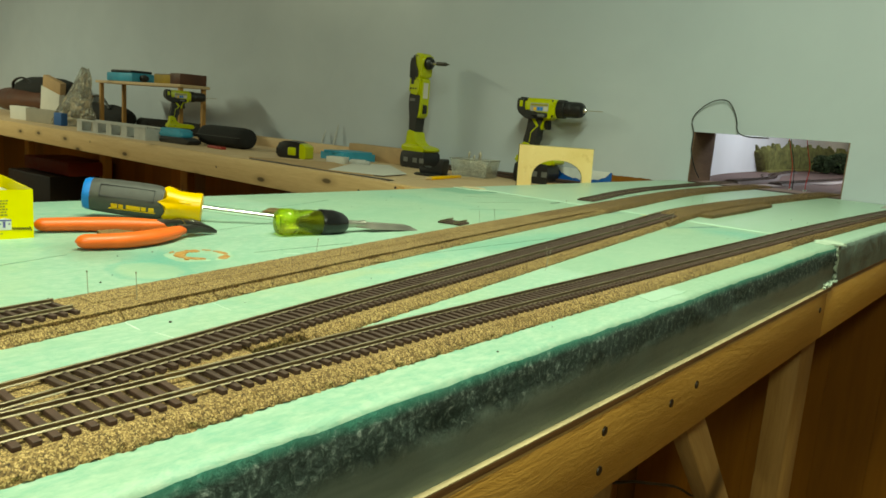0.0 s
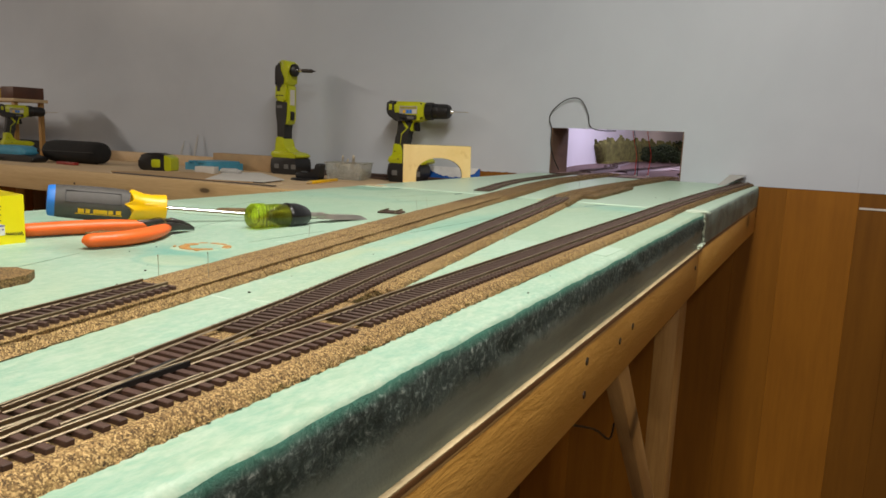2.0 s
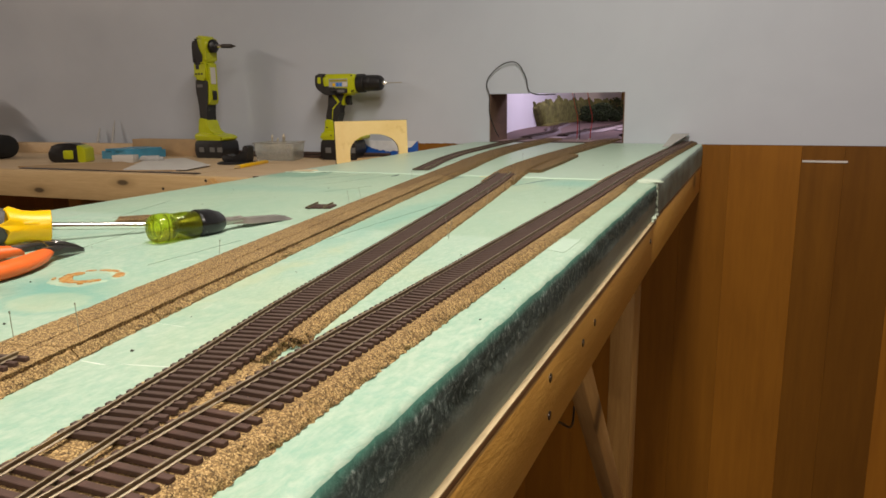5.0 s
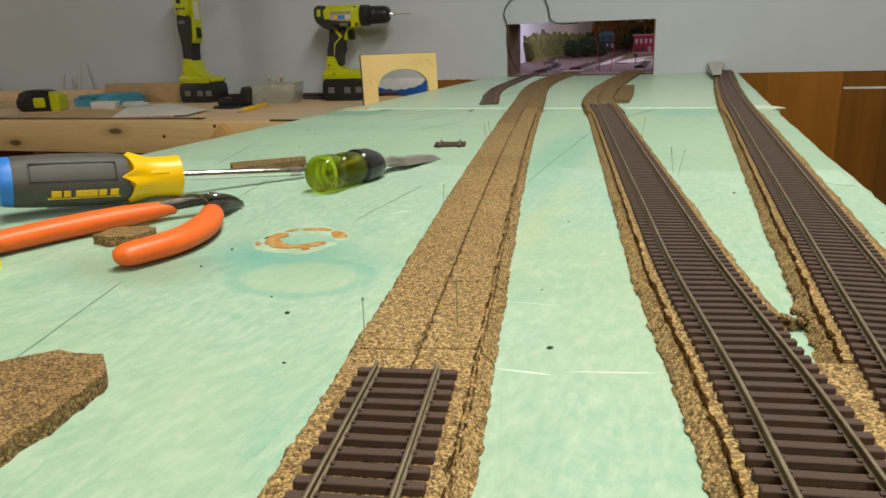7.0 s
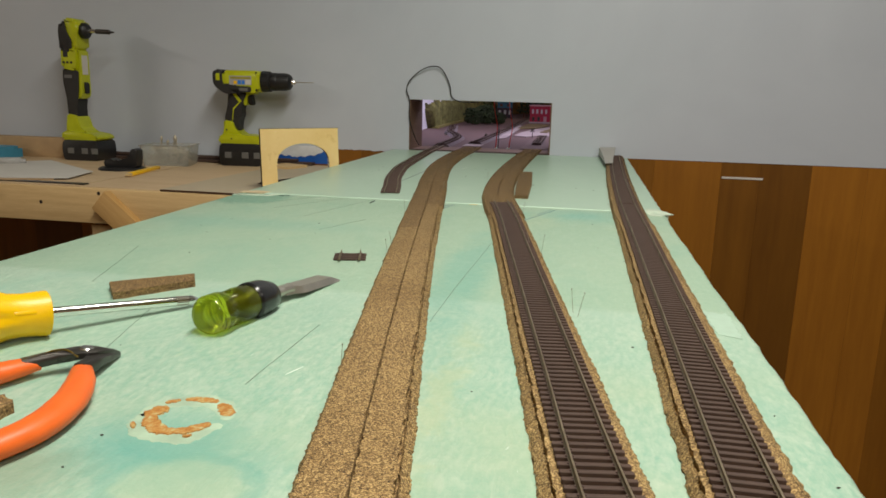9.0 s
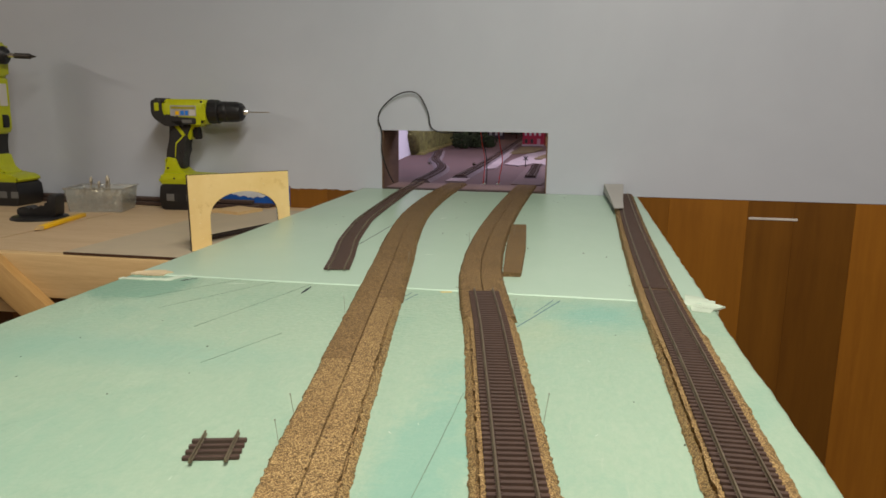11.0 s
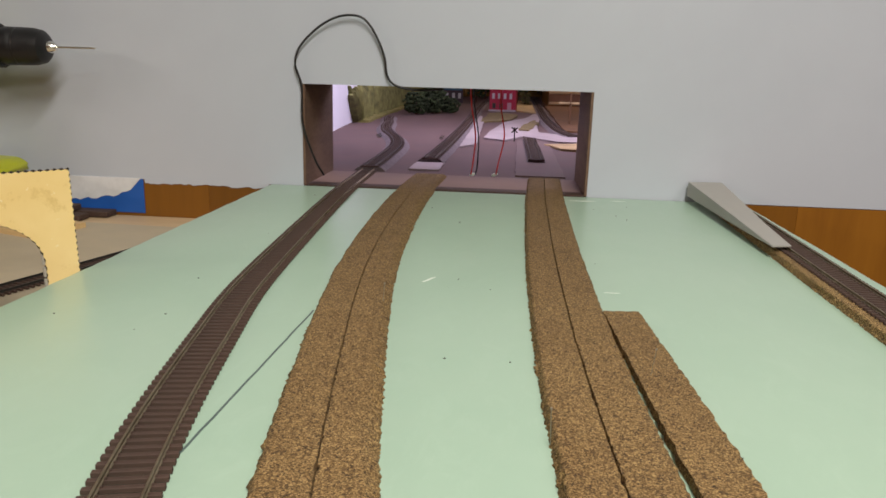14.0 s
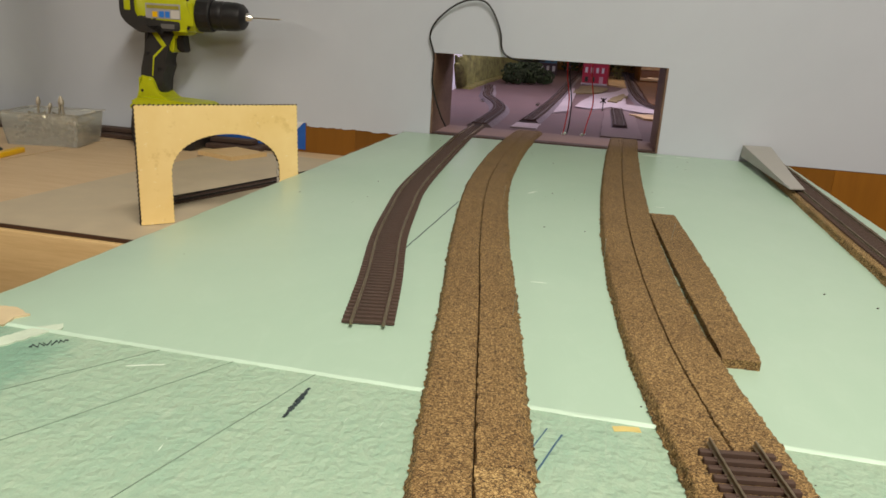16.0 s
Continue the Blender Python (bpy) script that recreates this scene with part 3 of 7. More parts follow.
tagged(new("wall_west", finish(boxbm(RX0 - 0.1, RX0, RY0, WALL_Y, FZ, CEIL), "wall_west", M_WALL)), "pale grey painted side wall", "wall", kind="structure")
dado = bpy.data.objects["wall_west"]
for k in range(18):
    y = RY0 + (WALL_Y - RY0) * k / 18
    part("plank", boxbm(RX0 + 0.0005, RX0 + 0.005, y + 0.001, y + (WALL_Y - RY0) / 18 - 0.001, FZ, 0.9985, bevel=0.0004, seg=1), M_PANEL, dado, smooth=None)
tagged(new("wall_east", finish(boxbm(RX1, RX1 + 0.1, RY0, WALL_Y, FZ, CEIL), "wall_east", M_PANEL)), "brown wood-panelled side wall", "wall", kind="structure")
tagged(new("wall_south", finish(boxbm(RX0, RX1, RY0 - 0.1, RY0, FZ, CEIL), "wall_south", M_PANEL)), "brown wood-panelled wall behind the layout", "wall", kind="structure")
tagged(new("floor", finish(boxbm(RX0, RX1, RY0, WALL_Y, FZ - 0.1, FZ), "floor", M_FLOOR)), "dark brown carpeted floor", "floor", kind="structure")
tagged(new("ceiling", finish(boxbm(RX0, RX1, RY0, WALL_BACK, CEIL, CEIL + 0.1), "ceiling", M_CEIL)), "plain off-white ceiling", "ceiling", kind="structure")

# ---- layout table ----


def edge_r(y):
    return 0.0035 + 0.011 * max(0.0, y - 1.0)


def edge_l(y):
    return -0.576


FB = 0.952


def foam(y0, y1, mats, label, seed):
    bm = bmesh.new()
    secs = []
    n = int((y1 - y0) / 0.004)
    for i in range(n + 1):
        y = y0 + (y1 - y0) * i / n
        r, l = edge_r(y), edge_l(y)
        k = [noise.noise((y * 38, s + seed, 0.3)) + 0.5 * noise.noise((y * 110, s + seed, 4)) for s in (0, 5, 9, 14)]
        w = noise.noise((y * 9, seed, 7)) * 0.0014
        e = [(l, FB), (l, 0.985), (l + 0.002 + 0.001 * k[1], 0.9985), (l + 0.006, 1.0)]
        for f in (0.12, 0.25, 0.4, 0.55, 0.7, 0.85, 0.95):
            e.append((l + (r - l) * f, 1.0))
        e += [(r - 0.007 + w, 1.0), (r - 0.0035 + w + 0.0006 * k[0], 0.9996), (r - 0.0008 + w + 0.001 * k[0], 0.9972 + 0.0012 * k[1]),
              (r + 0.0003 + w + 0.0015 * k[2], 0.991), (r + w + 0.0018 * k[3], 0.984), (r + 0.0006 + 0.0014 * k[1], 0.976 + 0.002 * k[2]), (r, 0.970), (r - 0.0004, FB)]
        secs.append([(x, y, z) for x, z in e])
    rows = [[bm.verts.new(p) for p in s] for s in secs]
    m = len(rows[0])
    for a, b in zip(rows, rows[1:]):
        for i in range(m):
            f = bm.faces.new((a[i], b[i], b[(i + 1) % m], a[(i + 1) % m]))
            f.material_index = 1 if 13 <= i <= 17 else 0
    bm.faces.new(rows[0])
    bm.faces.new(rows[-1][::-1])
    return thing("foam_board", bm, mats, label, "foam board", "foam boards of the layout", smooth=60)


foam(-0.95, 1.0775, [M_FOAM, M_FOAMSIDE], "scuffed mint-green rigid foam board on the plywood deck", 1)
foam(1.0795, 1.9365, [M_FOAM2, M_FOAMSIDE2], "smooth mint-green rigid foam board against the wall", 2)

# filler at the joint of the two boards
rnd = random.Random(3)
bm = bmesh.new()
for k in range(14):
    x = rnd.uniform(-0.022, 0.003)
    y = 1.075 + rnd.uniform(-0.014, 0.012)
    s = rnd.uniform(0.004, 0.009)
    slab(bm, [(x + s * 1.5 * math.cos(a) * rnd.uniform(0.7, 1), y + s * math.sin(a) * rnd.uniform(0.7, 1)) for a in np.arange(0, 6.28, 0.6)], 0.9996, 1.0006 + 0.0006 * rnd.random())
for y, z0, r in ((1.0655, 0.972, 0.0022), (1.0745, 0.954, 0.0026), (1.0705, 0.985, 0.0020)):
    n = 14
    tube(bm, [(edge_r(y) + 0.0008 + 0.0006 * noise.noise((k * 0.7, y * 90, 1)), y + 0.0012 * noise.noise((k * 0.5, y * 70, 2)), z0 + (1.0 - z0) * k / n) for k in range(n + 1)], [r * (0.75 + 0.4 * abs(noise.noise((k * 0.8, y * 50, 3)))) for k in range(n + 1)], 7)
for k in range(16):
    c = Vector((edge_r(1.05) + rnd.uniform(0, 0.003), 1.058 + rnd.gauss(0, 0.016), 0.9535 + rnd.uniform(0, 0.003)))
    d = Vector((rnd.uniform(-1, 1), rnd.uniform(-1, 1), rnd.uniform(-0.4, 0.4))).normalized() * rnd.uniform(0.001, 0.0032)
    lathe(bm, c - d, c + d, ((0, 0.0006), (0.5, 0.0018), (1, 0.0005)), 6)
slab(bm, densify([(-0.018, 1.052), (-0.004, 1.048), (0.0015, 1.058), (0.0025, 1.098), (-0.006, 1.106), (-0.016, 1.112), (-0.019, 1.09)], 0.003), 0.9997, 1.0007, 0.0008, 4)
thing("joint_filler", bm, M_FILL, "cream filler squeezed from the joint between the foam boards", "filler", kind="stuff")
bm = bmesh.new()
rings(bm, [[(x, 1.0786 + 0.0040 * min(0, x + 0.33) * -0.08 + a * (1 + 0.25 * noise.noise((x * 90, 3, 1))), z) for a, z in ((-0.0022, 0.9997), (-0.0014, 1.0005 + 0.0003 * noise.noise((x * 60, 5, 1))), (0.0, 1.0009 + 0.0005 * noise.noise((x * 45, 1, 1))), (0.0012, 1.0004), (0.0018, 0.9997))] for x in np.arange(-0.572, 0.0015, 0.004)])
thing("joint_filler", bm, M_RIDGE, "thin cream filler line along the foam joint", "filler", kind="stuff")

M_TAPE = plain("old_tape", (0.58, 0.47, 0.29), 0.5, grain=140, depth=0.4, spread=0.35)
bm = bmesh.new()
slab(bm, densify([(-0.5725, 1.086), (-0.5550, 1.096), (-0.5489, 1.0965), (-0.5350, 1.0912), (-0.5380, 1.0850), (-0.5362, 1.0755), (-0.5480, 1.0720), (-0.5725, 1.0740)], 0.002), 0.9997, 1.0011, 0.0008, 3)
thing("tape_scrap", bm, M_TAPE, "tan scrap of old tape on the foam joint", "tape", "scraps on the foam joint", smooth=None)
bm = bmesh.new()
slab(bm, densify([(-0.5725, 1.052), (-0.5187, 1.0560), (-0.5144, 1.0690), (-0.5088, 1.0815), (-0.5122, 1.0872), (-0.5202, 1.0800), (-0.5266, 1.0640), (-0.5725, 1.060)], 0.002), 0.9997, 1.0006, 0.0007, 6)
thing("tape_scrap", bm, M_FILL, "pale strip of filler smeared beside the joint", "filler", "scraps on the foam joint", smooth=None)
bm = bmesh.new()
slab(bm, densify([(-0.0190, 0.588), (-0.0050, 0.583), (-0.0040, 0.640), (-0.0080, 0.634), (-0.0195, 0.640)], 0.002), 0.9997, 1.0003, 0.0009, 5)
thing("film_patch", bm, plain("pale_film", (0.385, 0.525, 0.425), 0.5, grain=160, spread=0.2), "pale torn patch of film stuck to the foam", "film", smooth=None)

# deck, apron, legs
table = base("layout_table", "pine and plywood layout table under the foam boards", "table")
bm = bmesh.new()
slab(bm, [(edge_l(-0.95), -0.95), (edge_r(-0.95) + 0.002, -0.95), (edge_r(1.06) + 0.003, 1.06), (edge_r(1.06) - 0.001, 1.062), (edge_r(1.9365), 1.9365), (edge_l(1.9365), 1.9365)], 0.9458, FB)
part("deck", bm, M_PLYEDGE, table, "thin plywood deck with a pale raw edge", smooth=None)


def board_between(bm, a, b, half_w, z0, z1, bevel=0.0015):
    """A board on edge whose outer face runs from a to b (x, y)."""
    a, b = Vector(a), Vector(b)
    d = (b - a)
    m = Matrix.Translation((*a, 0)) @ Matrix.Rotation(math.atan2(d.y, d.x) - math.pi / 2, 4, "Z")
    box(bm, -half_w, 0, 0, d.length, z0, z1, bevel=bevel, m=m)


bm = bmesh.new()
board_between(bm, (edge_r(-0.95) - 0.001, -0.95), (edge_r(1.065) - 0.001, 1.065), 0.019, 0.887, 0.9455)
front = part("apron", bm, M_PINE_Y, table, "knotty pine apron board with screws")
bm = bmesh.new()
board_between(bm, (edge_r(1.066) - 0.0015, 1.066), (edge_r(1.935) - 0.0015, 1.935), 0.019, 0.886, 0.9455)
part("apron", bm, M_PINE_Y, table, "plain pine apron board against the wall")
bm = bmesh.new()
board_between(bm, (edge_l(-0.95) + 0.02, -0.95), (edge_l(1.36) + 0.02, 1.36), 0.019, 0.884, 0.9455)
part("apron", bm, M_PINE_Y, table)
for y in (-0.92, 0.0, 0.62, 1.2, 1.8):
    part("cross_member", boxbm(edge_l(y) + 0.025, edge_r(y) - 0.025, y, y + 0.019, 0.884, 0.9455, bevel=0.001), M_PINE_X, table)
for y, z in ((0.516, 0.930), (0.515, 0.904), (0.666, 0.924), (0.619, 0.921), (1.04, 0.925)):
    bm = bmesh.new()
    lathe(bm, (edge_r(y) - 0.003, y, z), (edge_r(y) + 0.0002, y, z), ((0, 0.0028), (0.7, 0.0034), (0.72, 0.0034), (1, 0.0030)), 12)
    part("screw", bm, M_DARKSTEEL, front, "dark countersunk screw")

rr = random.Random(12)
bm = bmesh.new()
for k in range(26):
    y, z = rr.uniform(0.1, 1.05), 0.9455 - abs(rr.gauss(0, 0.012))
    l, h = rr.uniform(0.002, 0.007), rr.uniform(0.0006, 0.0018)
    x = edge_r(y) - 0.001
    slab(bm, [(l * math.cos(a) * rr.uniform(0.6, 1), h * math.sin(a) * rr.uniform(0.6, 1)) for a in np.arange(0, 6.28, 0.7)], -0.0003, 0.0004)
    bmesh.ops.transform(bm, matrix=Matrix(((0, 0, 1, x), (1, 0, 0, y), (0, 1, 0, z), (0, 0, 0, 1))), verts=list(bm.verts)[-18:])
part("splinter", bm, M_PINE_X, front, "pale splintered chips", smooth=None, kind="stuff")


def post(parent, p0, p1, wx, wy, name="leg"):
    """A squared timber from p0 to p1."""
    bm = bmesh.new()
    p0, p1 = Vector(p0), Vector(p1)
    d = p1 - p0
    box(bm, -wx / 2, wx / 2, -wy / 2, wy / 2, 0, d.length, bevel=0.002)
    q = Vector((0, 0, 1)).rotation_difference(d).to_matrix().to_4x4()
    return part(name, bm, M_PINE_Z, parent, m=Matrix.Translation(p0) @ q)


for y in (1.100, -0.75):
    part("leg", boxbm(-0.0545, -0.0215, y, y + 0.070, FZ, 0.9455, bevel=0.002), M_LEG, table)
    part("leg", boxbm(edge_l(y) + 0.0215, edge_l(y) + 0.110, y, y + 0.070, FZ, 0.9455, bevel=0.002), M_LEG, table)
    post(table, (-0.031, y, 0.480), (-0.031, y - 0.423, 0.940), 0.018, 0.034, "brace")

# cable hanging under the deck
bm = bmesh.new()
tube(bm, spline([(-0.12, 0.64, 0.886), (-0.09, 0.70, 0.80), (-0.08, 0.78, 0.768), (-0.08, 0.886, 0.724), (-0.08, 0.969, 0.681), (-0.10, 1.08, 0.66)], 0.01), 0.0016, 6)
thing("cable", bm, M_WIRE, "black cable drooping under the table deck", "cable")

# ---- cork roadbed ----


def offset_line(pts, off):
    out = []
    for i, p in enumerate(pts):
        d = pts[min(i + 1, len(pts) - 1)] - pts[max(i - 1, 0)]
        d.z = 0
        d.normalize()
        out.append(p + Vector((d.y, -d.x, 0)) * off)
    return out


def cork_strip(pts, side, parent, seed, z0=1.0, h=0.0058, w=0.0222, top=0.0172, slit=0.00008, label="", notch=False, mat=M_CORK):
    """One half of a roadbed: a strip with one bevelled, ragged flank."""
    bm = bmesh.new()
    secs = []
    for i, p in enumerate(pts):
        d = pts[min(i + 1, len(pts) - 1)] - pts[max(i - 1, 0)]
        d.z = 0
        d.normalize()
        u = Vector((d.y, -d.x, 0)) * side
        j = [noise.noise((p.x * 520, p.y * 520, seed + s)) for s in (0, 3, 6)]
        g = noise.noise((p.y * 25, seed, 2)) * 0.0006
        f = max(0, j[1] + 0.6 * noise.noise((p.y * 140, seed, 9)) + 0.12)
        e = [(slit, 0), (slit + 0.0007 * f, h - 0.0022), (slit + 0.0002 + 0.0017 * f, h - 0.0001), (0.006, h + 0.0001 * j[0]), (0.012, h + 0.0001 * j[1]),
             (top + g + 0.0012 * j[0], h + 0.0002 * j[2]), (top + 0.001 + g + 0.0014 * j[1], h - 0.0008 + 0.0008 * j[2]), (w - 0.001 + g + 0.0022 * j[2], h * 0.45 + 0.0009 * j[1]), (w + g + 0.0024 * j[0], 0.0008), (w + g + 0.0016 * j[1], 0)]
        if notch:
            j = [a + 0.9 * noise.noise((p.x * 150, p.y * 150, seed + 20 + b)) for b, a in enumerate(j)]
            xl, k = 0.0163 + g, min(1.0, max(0.0, (1.02 - p.y) / 0.12))
            torn = [(xl + 0.0011 * j[0], h), (xl - 0.0004 + 0.0010 * j[0], h - 0.0032 - 0.0006 * j[1]), (xl + 0.0006 + 0.0008 * j[0], h - 0.0036 - 0.0006 * j[1]), (xl + 0.0015 + 0.0010 * j[2], h - 0.0012 + 0.0009 * j[0]),
                    (w - 0.0008 + g + 0.0012 * j[2], h * 0.32 + 0.0005 * j[1]), (w + g + 0.0013 * j[0], 0.0007), (w + g + 0.0010 * j[1], 0)]
            whole = e[5:6] + [(e[5][0] + 0.0003, e[5][1] - 0.0002), (e[5][0] + 0.0006, e[5][1] - 0.0005)] + e[6:]
            e[5:] = [(a[0] * k + b[0] * (1 - k), a[1] * k + b[1] * (1 - k)) for a, b in zip(torn, whole)]
        if i == 0 or i == len(pts) - 1:
            e = [(a, b * 0.96) for a, b in e]
        secs.append([p + u * a + Vector((0, 0, z0 - p.z + b)) for a, b in e])
    rings(bm, secs)
    return part("cork_strip", bm, mat, parent, label, smooth=50)


def line(pts, y0, y1, step):
    p = spline([(x, y, 1.0) for y, x in pts], step)
    return [q for q in p if y0 <= q.y <= y1]


def cut_line(pts, y0, y1, step):
    """The same, cut exactly at both ends."""
    p = spline([(x, y, 1.0) for y, x in pts], step)
    out = [q for q in p if y0 < q.y < y1]
    for a, b in zip(p, p[1:]):
        for y in (y0, y1):
            if a.y <= y < b.y:
                out.append(a + (b - a) * ((y - a.y) / (b.y - a.y)))
    return sorted(out, key=lambda q: q.y)


C1 = [(-0.35, -0.070), (-0.1, -0.110), (0.10, -0.1405), (0.20, -0.1570), (0.27, -0.1690), (0.344, -0.1820), (0.425, -0.1965), (0.557, -0.2195), (0.72, -0.2470), (0.82, -0.2630), (0.95, -0.2835), (1.115, -0.3095), (1.19, -0.3215), (1.35, -0.3475), (1.54, -0.3715), (1.74, -0.3830), (1.94, -0.3845), (2.06, -0.3800)]
T3 = [(-0.35, -0.043), (-0.1, -0.043), (0.10, -0.043), (0.243, -0.043), (0.36, -0.0435), (0.484, -0.0435), (0.655, -0.0430), (0.90, -0.0420), (1.11, -0.0415), (1.40, -0.0360), (1.647, -0.0285), (1.94, -0.0180)]
T2 = [(-0.35, -0.043), (-0.1, -0.043), (0.0, -0.0450), (0.05, -0.0480), (0.10, -0.0525), (0.155, -0.0595), (0.20, -0.0665), (0.25, -0.0740), (0.29, -0.0805), (0.36, -0.0935), (0.405, -0.1010), (0.475, -0.1115), (0.55, -0.1230), (0.704, -0.1465), (0.92, -0.1795), (0.995, -0.1920), (1.074, -0.2060), (1.15, -0.2170), (1.243, -0.2250), (1.33, -0.2295), (1.435, -0.2325), (1.6, -0.2330), (1.75, -0.2310), (1.9, -0.2280), (2.06, -0.2220)]

bed1 = base("cork_roadbed", "long brown cork roadbed of two strips pinned to the foam", "roadbed", group="cork roadbeds")
for s, cuts in ((-1, (-0.34, 0.286, 0.86, 2.055)), (1, (-0.34, 0.2875, 0.346, 1.02, 2.055))):
    for k, (a, b) in enumerate(zip(cuts, cuts[1:])):
        cork_strip(cut_line(C1, a + 0.0003, b - 0.0003, 0.0014), s, bed1, 1 + s + 3 * k, w=0.0224 if b > 2 else 0.0213, top=(0.0172 if s > 0 else 0.0196) * (1 if b > 2 else 0.95), notch=s > 0, mat=M_PALECORK if k == 0 else M_CORK if b > 2 else M_TANCORK)
bed2 = base("cork_roadbed", "cork roadbed curving from the turnout to the wall opening", "roadbed", group="cork roadbeds")
cork_strip(cut_line(T2, 0.02, 0.98, 0.0014), -1, bed2, 11, h=0.0056, w=0.0214, notch=True, mat=M_PALECORK)
cork_strip(cut_line(T2, 0.3380, 0.98, 0.0014), 1, bed2, 12, h=0.0054, w=0.0206, top=0.0160, mat=M_PALECORK)
cork_strip(cut_line(T2, 0.3050, 0.3375, 0.0014), 1, bed2, 13, h=0.0054, w=0.0152, top=0.0142, mat=M_CORK)
bm = bmesh.new()
pad2, pad3 = line(T2, 0.03, 0.302, 0.003), line(T3, 0.03, 0.302, 0.003)
rr = random.Random(19)
slab(bm, [(p.x - 0.0004, p.y + rr.uniform(-0.0004, 0.0004)) for p in pad2] + [(-0.076, 0.3052), (-0.070, 0.3040), (-0.063, 0.3046), (-0.055, 0.3060)] + [(p.x + 0.0004, p.y) for p in pad3[::-1]], 1.0, 1.0053)
part("cork_pad", bm, M_PALECORK, bed2, "cork filling between the turnout legs", smooth=None)
cork_strip(cut_line(T2, 0.9804, 2.055, 0.0014), -1, bed2, 15, top=0.0196)
cork_strip(cut_line(T2, 0.9804, 2.055, 0.0014), 1, bed2, 16, w=0.0228, top=0.0204)
rr = random.Random(31)
bm = bmesh.new()
for k in range(46):
    u = rr.random()
    c = Vector((-0.0765 + 0.0135 * u + rr.uniform(-0.001, 0.001), 0.3345 + 0.0100 * u + rr.uniform(-0.002, 0.0025), 1.0005 + rr.uniform(0, 0.0048)))
    r = rr.uniform(0.0007, 0.0015)
    d = Vector((rr.uniform(-1, 1), rr.uniform(-1, 1), rr.uniform(-1, 1))).normalized() * r
    lathe(bm, c - d, c + d, ((0, r * 0.3), (0.4, r), (0.8, r * 0.7), (1, r * 0.2)), 6)
part("crumbled_end", bm, M_CORK, bed2, "dark crumbled cork at the strip's cut end", smooth=None, kind="stuff")
bed3 = base("cork_roadbed", "cork roadbed along the open edge of the foam", "roadbed", group="cork roadbeds")
cork_strip(line(T3, -0.34, 0.03, 0.0014), -1, bed3, 20, mat=M_PALECORK)
cork_strip(cut_line(T3, 0.3075, 1.93, 0.0014), -1, bed3, 21, w=0.0206, top=0.0184, notch=True, mat=M_PALECORK)
cork_strip(cut_line(T3, -0.34, 0.972, 0.0014), 1, bed3, 22, mat=M_PALECORK)
cork_strip(cut_line(T3, 0.9728, 1.93, 0.0014), 1, bed3, 23, w=0.0204, top=0.0168, mat=M_CORK)

# loose length of cork beside the second roadbed
bm = bmesh.new()
slab(bm, densify([(-0.1935, 1.150), (-0.1750, 1.152), (-0.1790, 1.30), (-0.1890, 1.478), (-0.2108, 1.476), (-0.2028, 1.30)], 0.003), 1.0, 1.0048, 0.0006, 4)
thing("cork_offcut", bm, M_CORK, "straight loose strip of cork beside the roadbed", "cork strip", "loose cork pieces", smooth=None)
bm = bmesh.new()
slab(bm, densify([(-0.381, 0.606), (-0.391, 0.624), (-0.436, 0.586), (-0.416, 0.561)], 0.003), 1.0, 1.0052, 0.0006, 6)
thing("cork_offcut", bm, M_CORK, "small oblong cork offcut lying on the foam", "cork strip", "loose cork pieces", smooth=None)
bm = bmesh.new()
slab(bm, densify([(-0.295, 0.240), (-0.285, 0.254), (-0.278, 0.261), (-0.262, 0.262), (-0.252, 0.253), (-0.248, 0.228), (-0.246, 0.165), (-0.272, 0.160), (-0.292, 0.20)], 0.003), 1.0, 1.005, 0.0007, 7)
thing("cork_offcut", bm, M_CORK, "cork offcut with clipped corners on the foam", "cork strip", "loose cork pieces", smooth=None)
bm = bmesh.new()
slab(bm, densify([(-0.374, 0.393), (-0.360, 0.401), (-0.350, 0.395), (-0.351, 0.381), (-0.362, 0.375), (-0.374, 0.378)], 0.0025), 1.0, 1.005, 0.0008, 8)
thing("cork_offcut", bm, M_CORK, "crumbly cork scrap under the pliers", "cork strip", "loose cork pieces", smooth=None)

# ---- track ----
GAUGE, PITCH, ZC = 0.0170, 0.0055, 1.0058
RAIL = [(-0.00095, 0), (0.00095, 0), (0.0009, 0.0003), (0.00032, 0.0006), (0.00032, 0.0014), (0.00048, 0.0016), (0.00048, 0.0021), (0.0003, 0.00225), (-0.0003, 0.00225), (-0.00048, 0.0021), (-0.00048, 0.0016), (-0.00032, 0.0014), (-0.00032, 0.0006), (-0.0009, 0.0003)]


def rail_bm(pts, z):
    bm = bmesh.new()
    secs = []
    for i, p in enumerate(pts):
        d = pts[min(i + 1, len(pts) - 1)] - pts[max(i - 1, 0)]
        d.z = 0
        d.normalize()
        u = Vector((d.y, -d.x, 0))
        secs.append([Vector((p.x, p.y, z + b)) + u * a for a, b in RAIL])
    rings(bm, secs)
    return bm


def tie_mesh(length, name, mat):
    bm = bmesh.new()
    h = length / 2
    box(bm, -h, h, -0.00125, 0.00125, 0, 0.0020, bevel=0.00022, seg=1)
    for s in (-1, 1):
        for q in (-1, 1):
            x = s * GAUGE / 2 + q * 0.00125
            box(bm, x - 0.00045, x + 0.00045, -0.0006, 0.0006, 0.0017, 0.0024)
    return finish(bm, name, mat)


TIE = tie_mesh(0.0278, "tie", M_TIE)


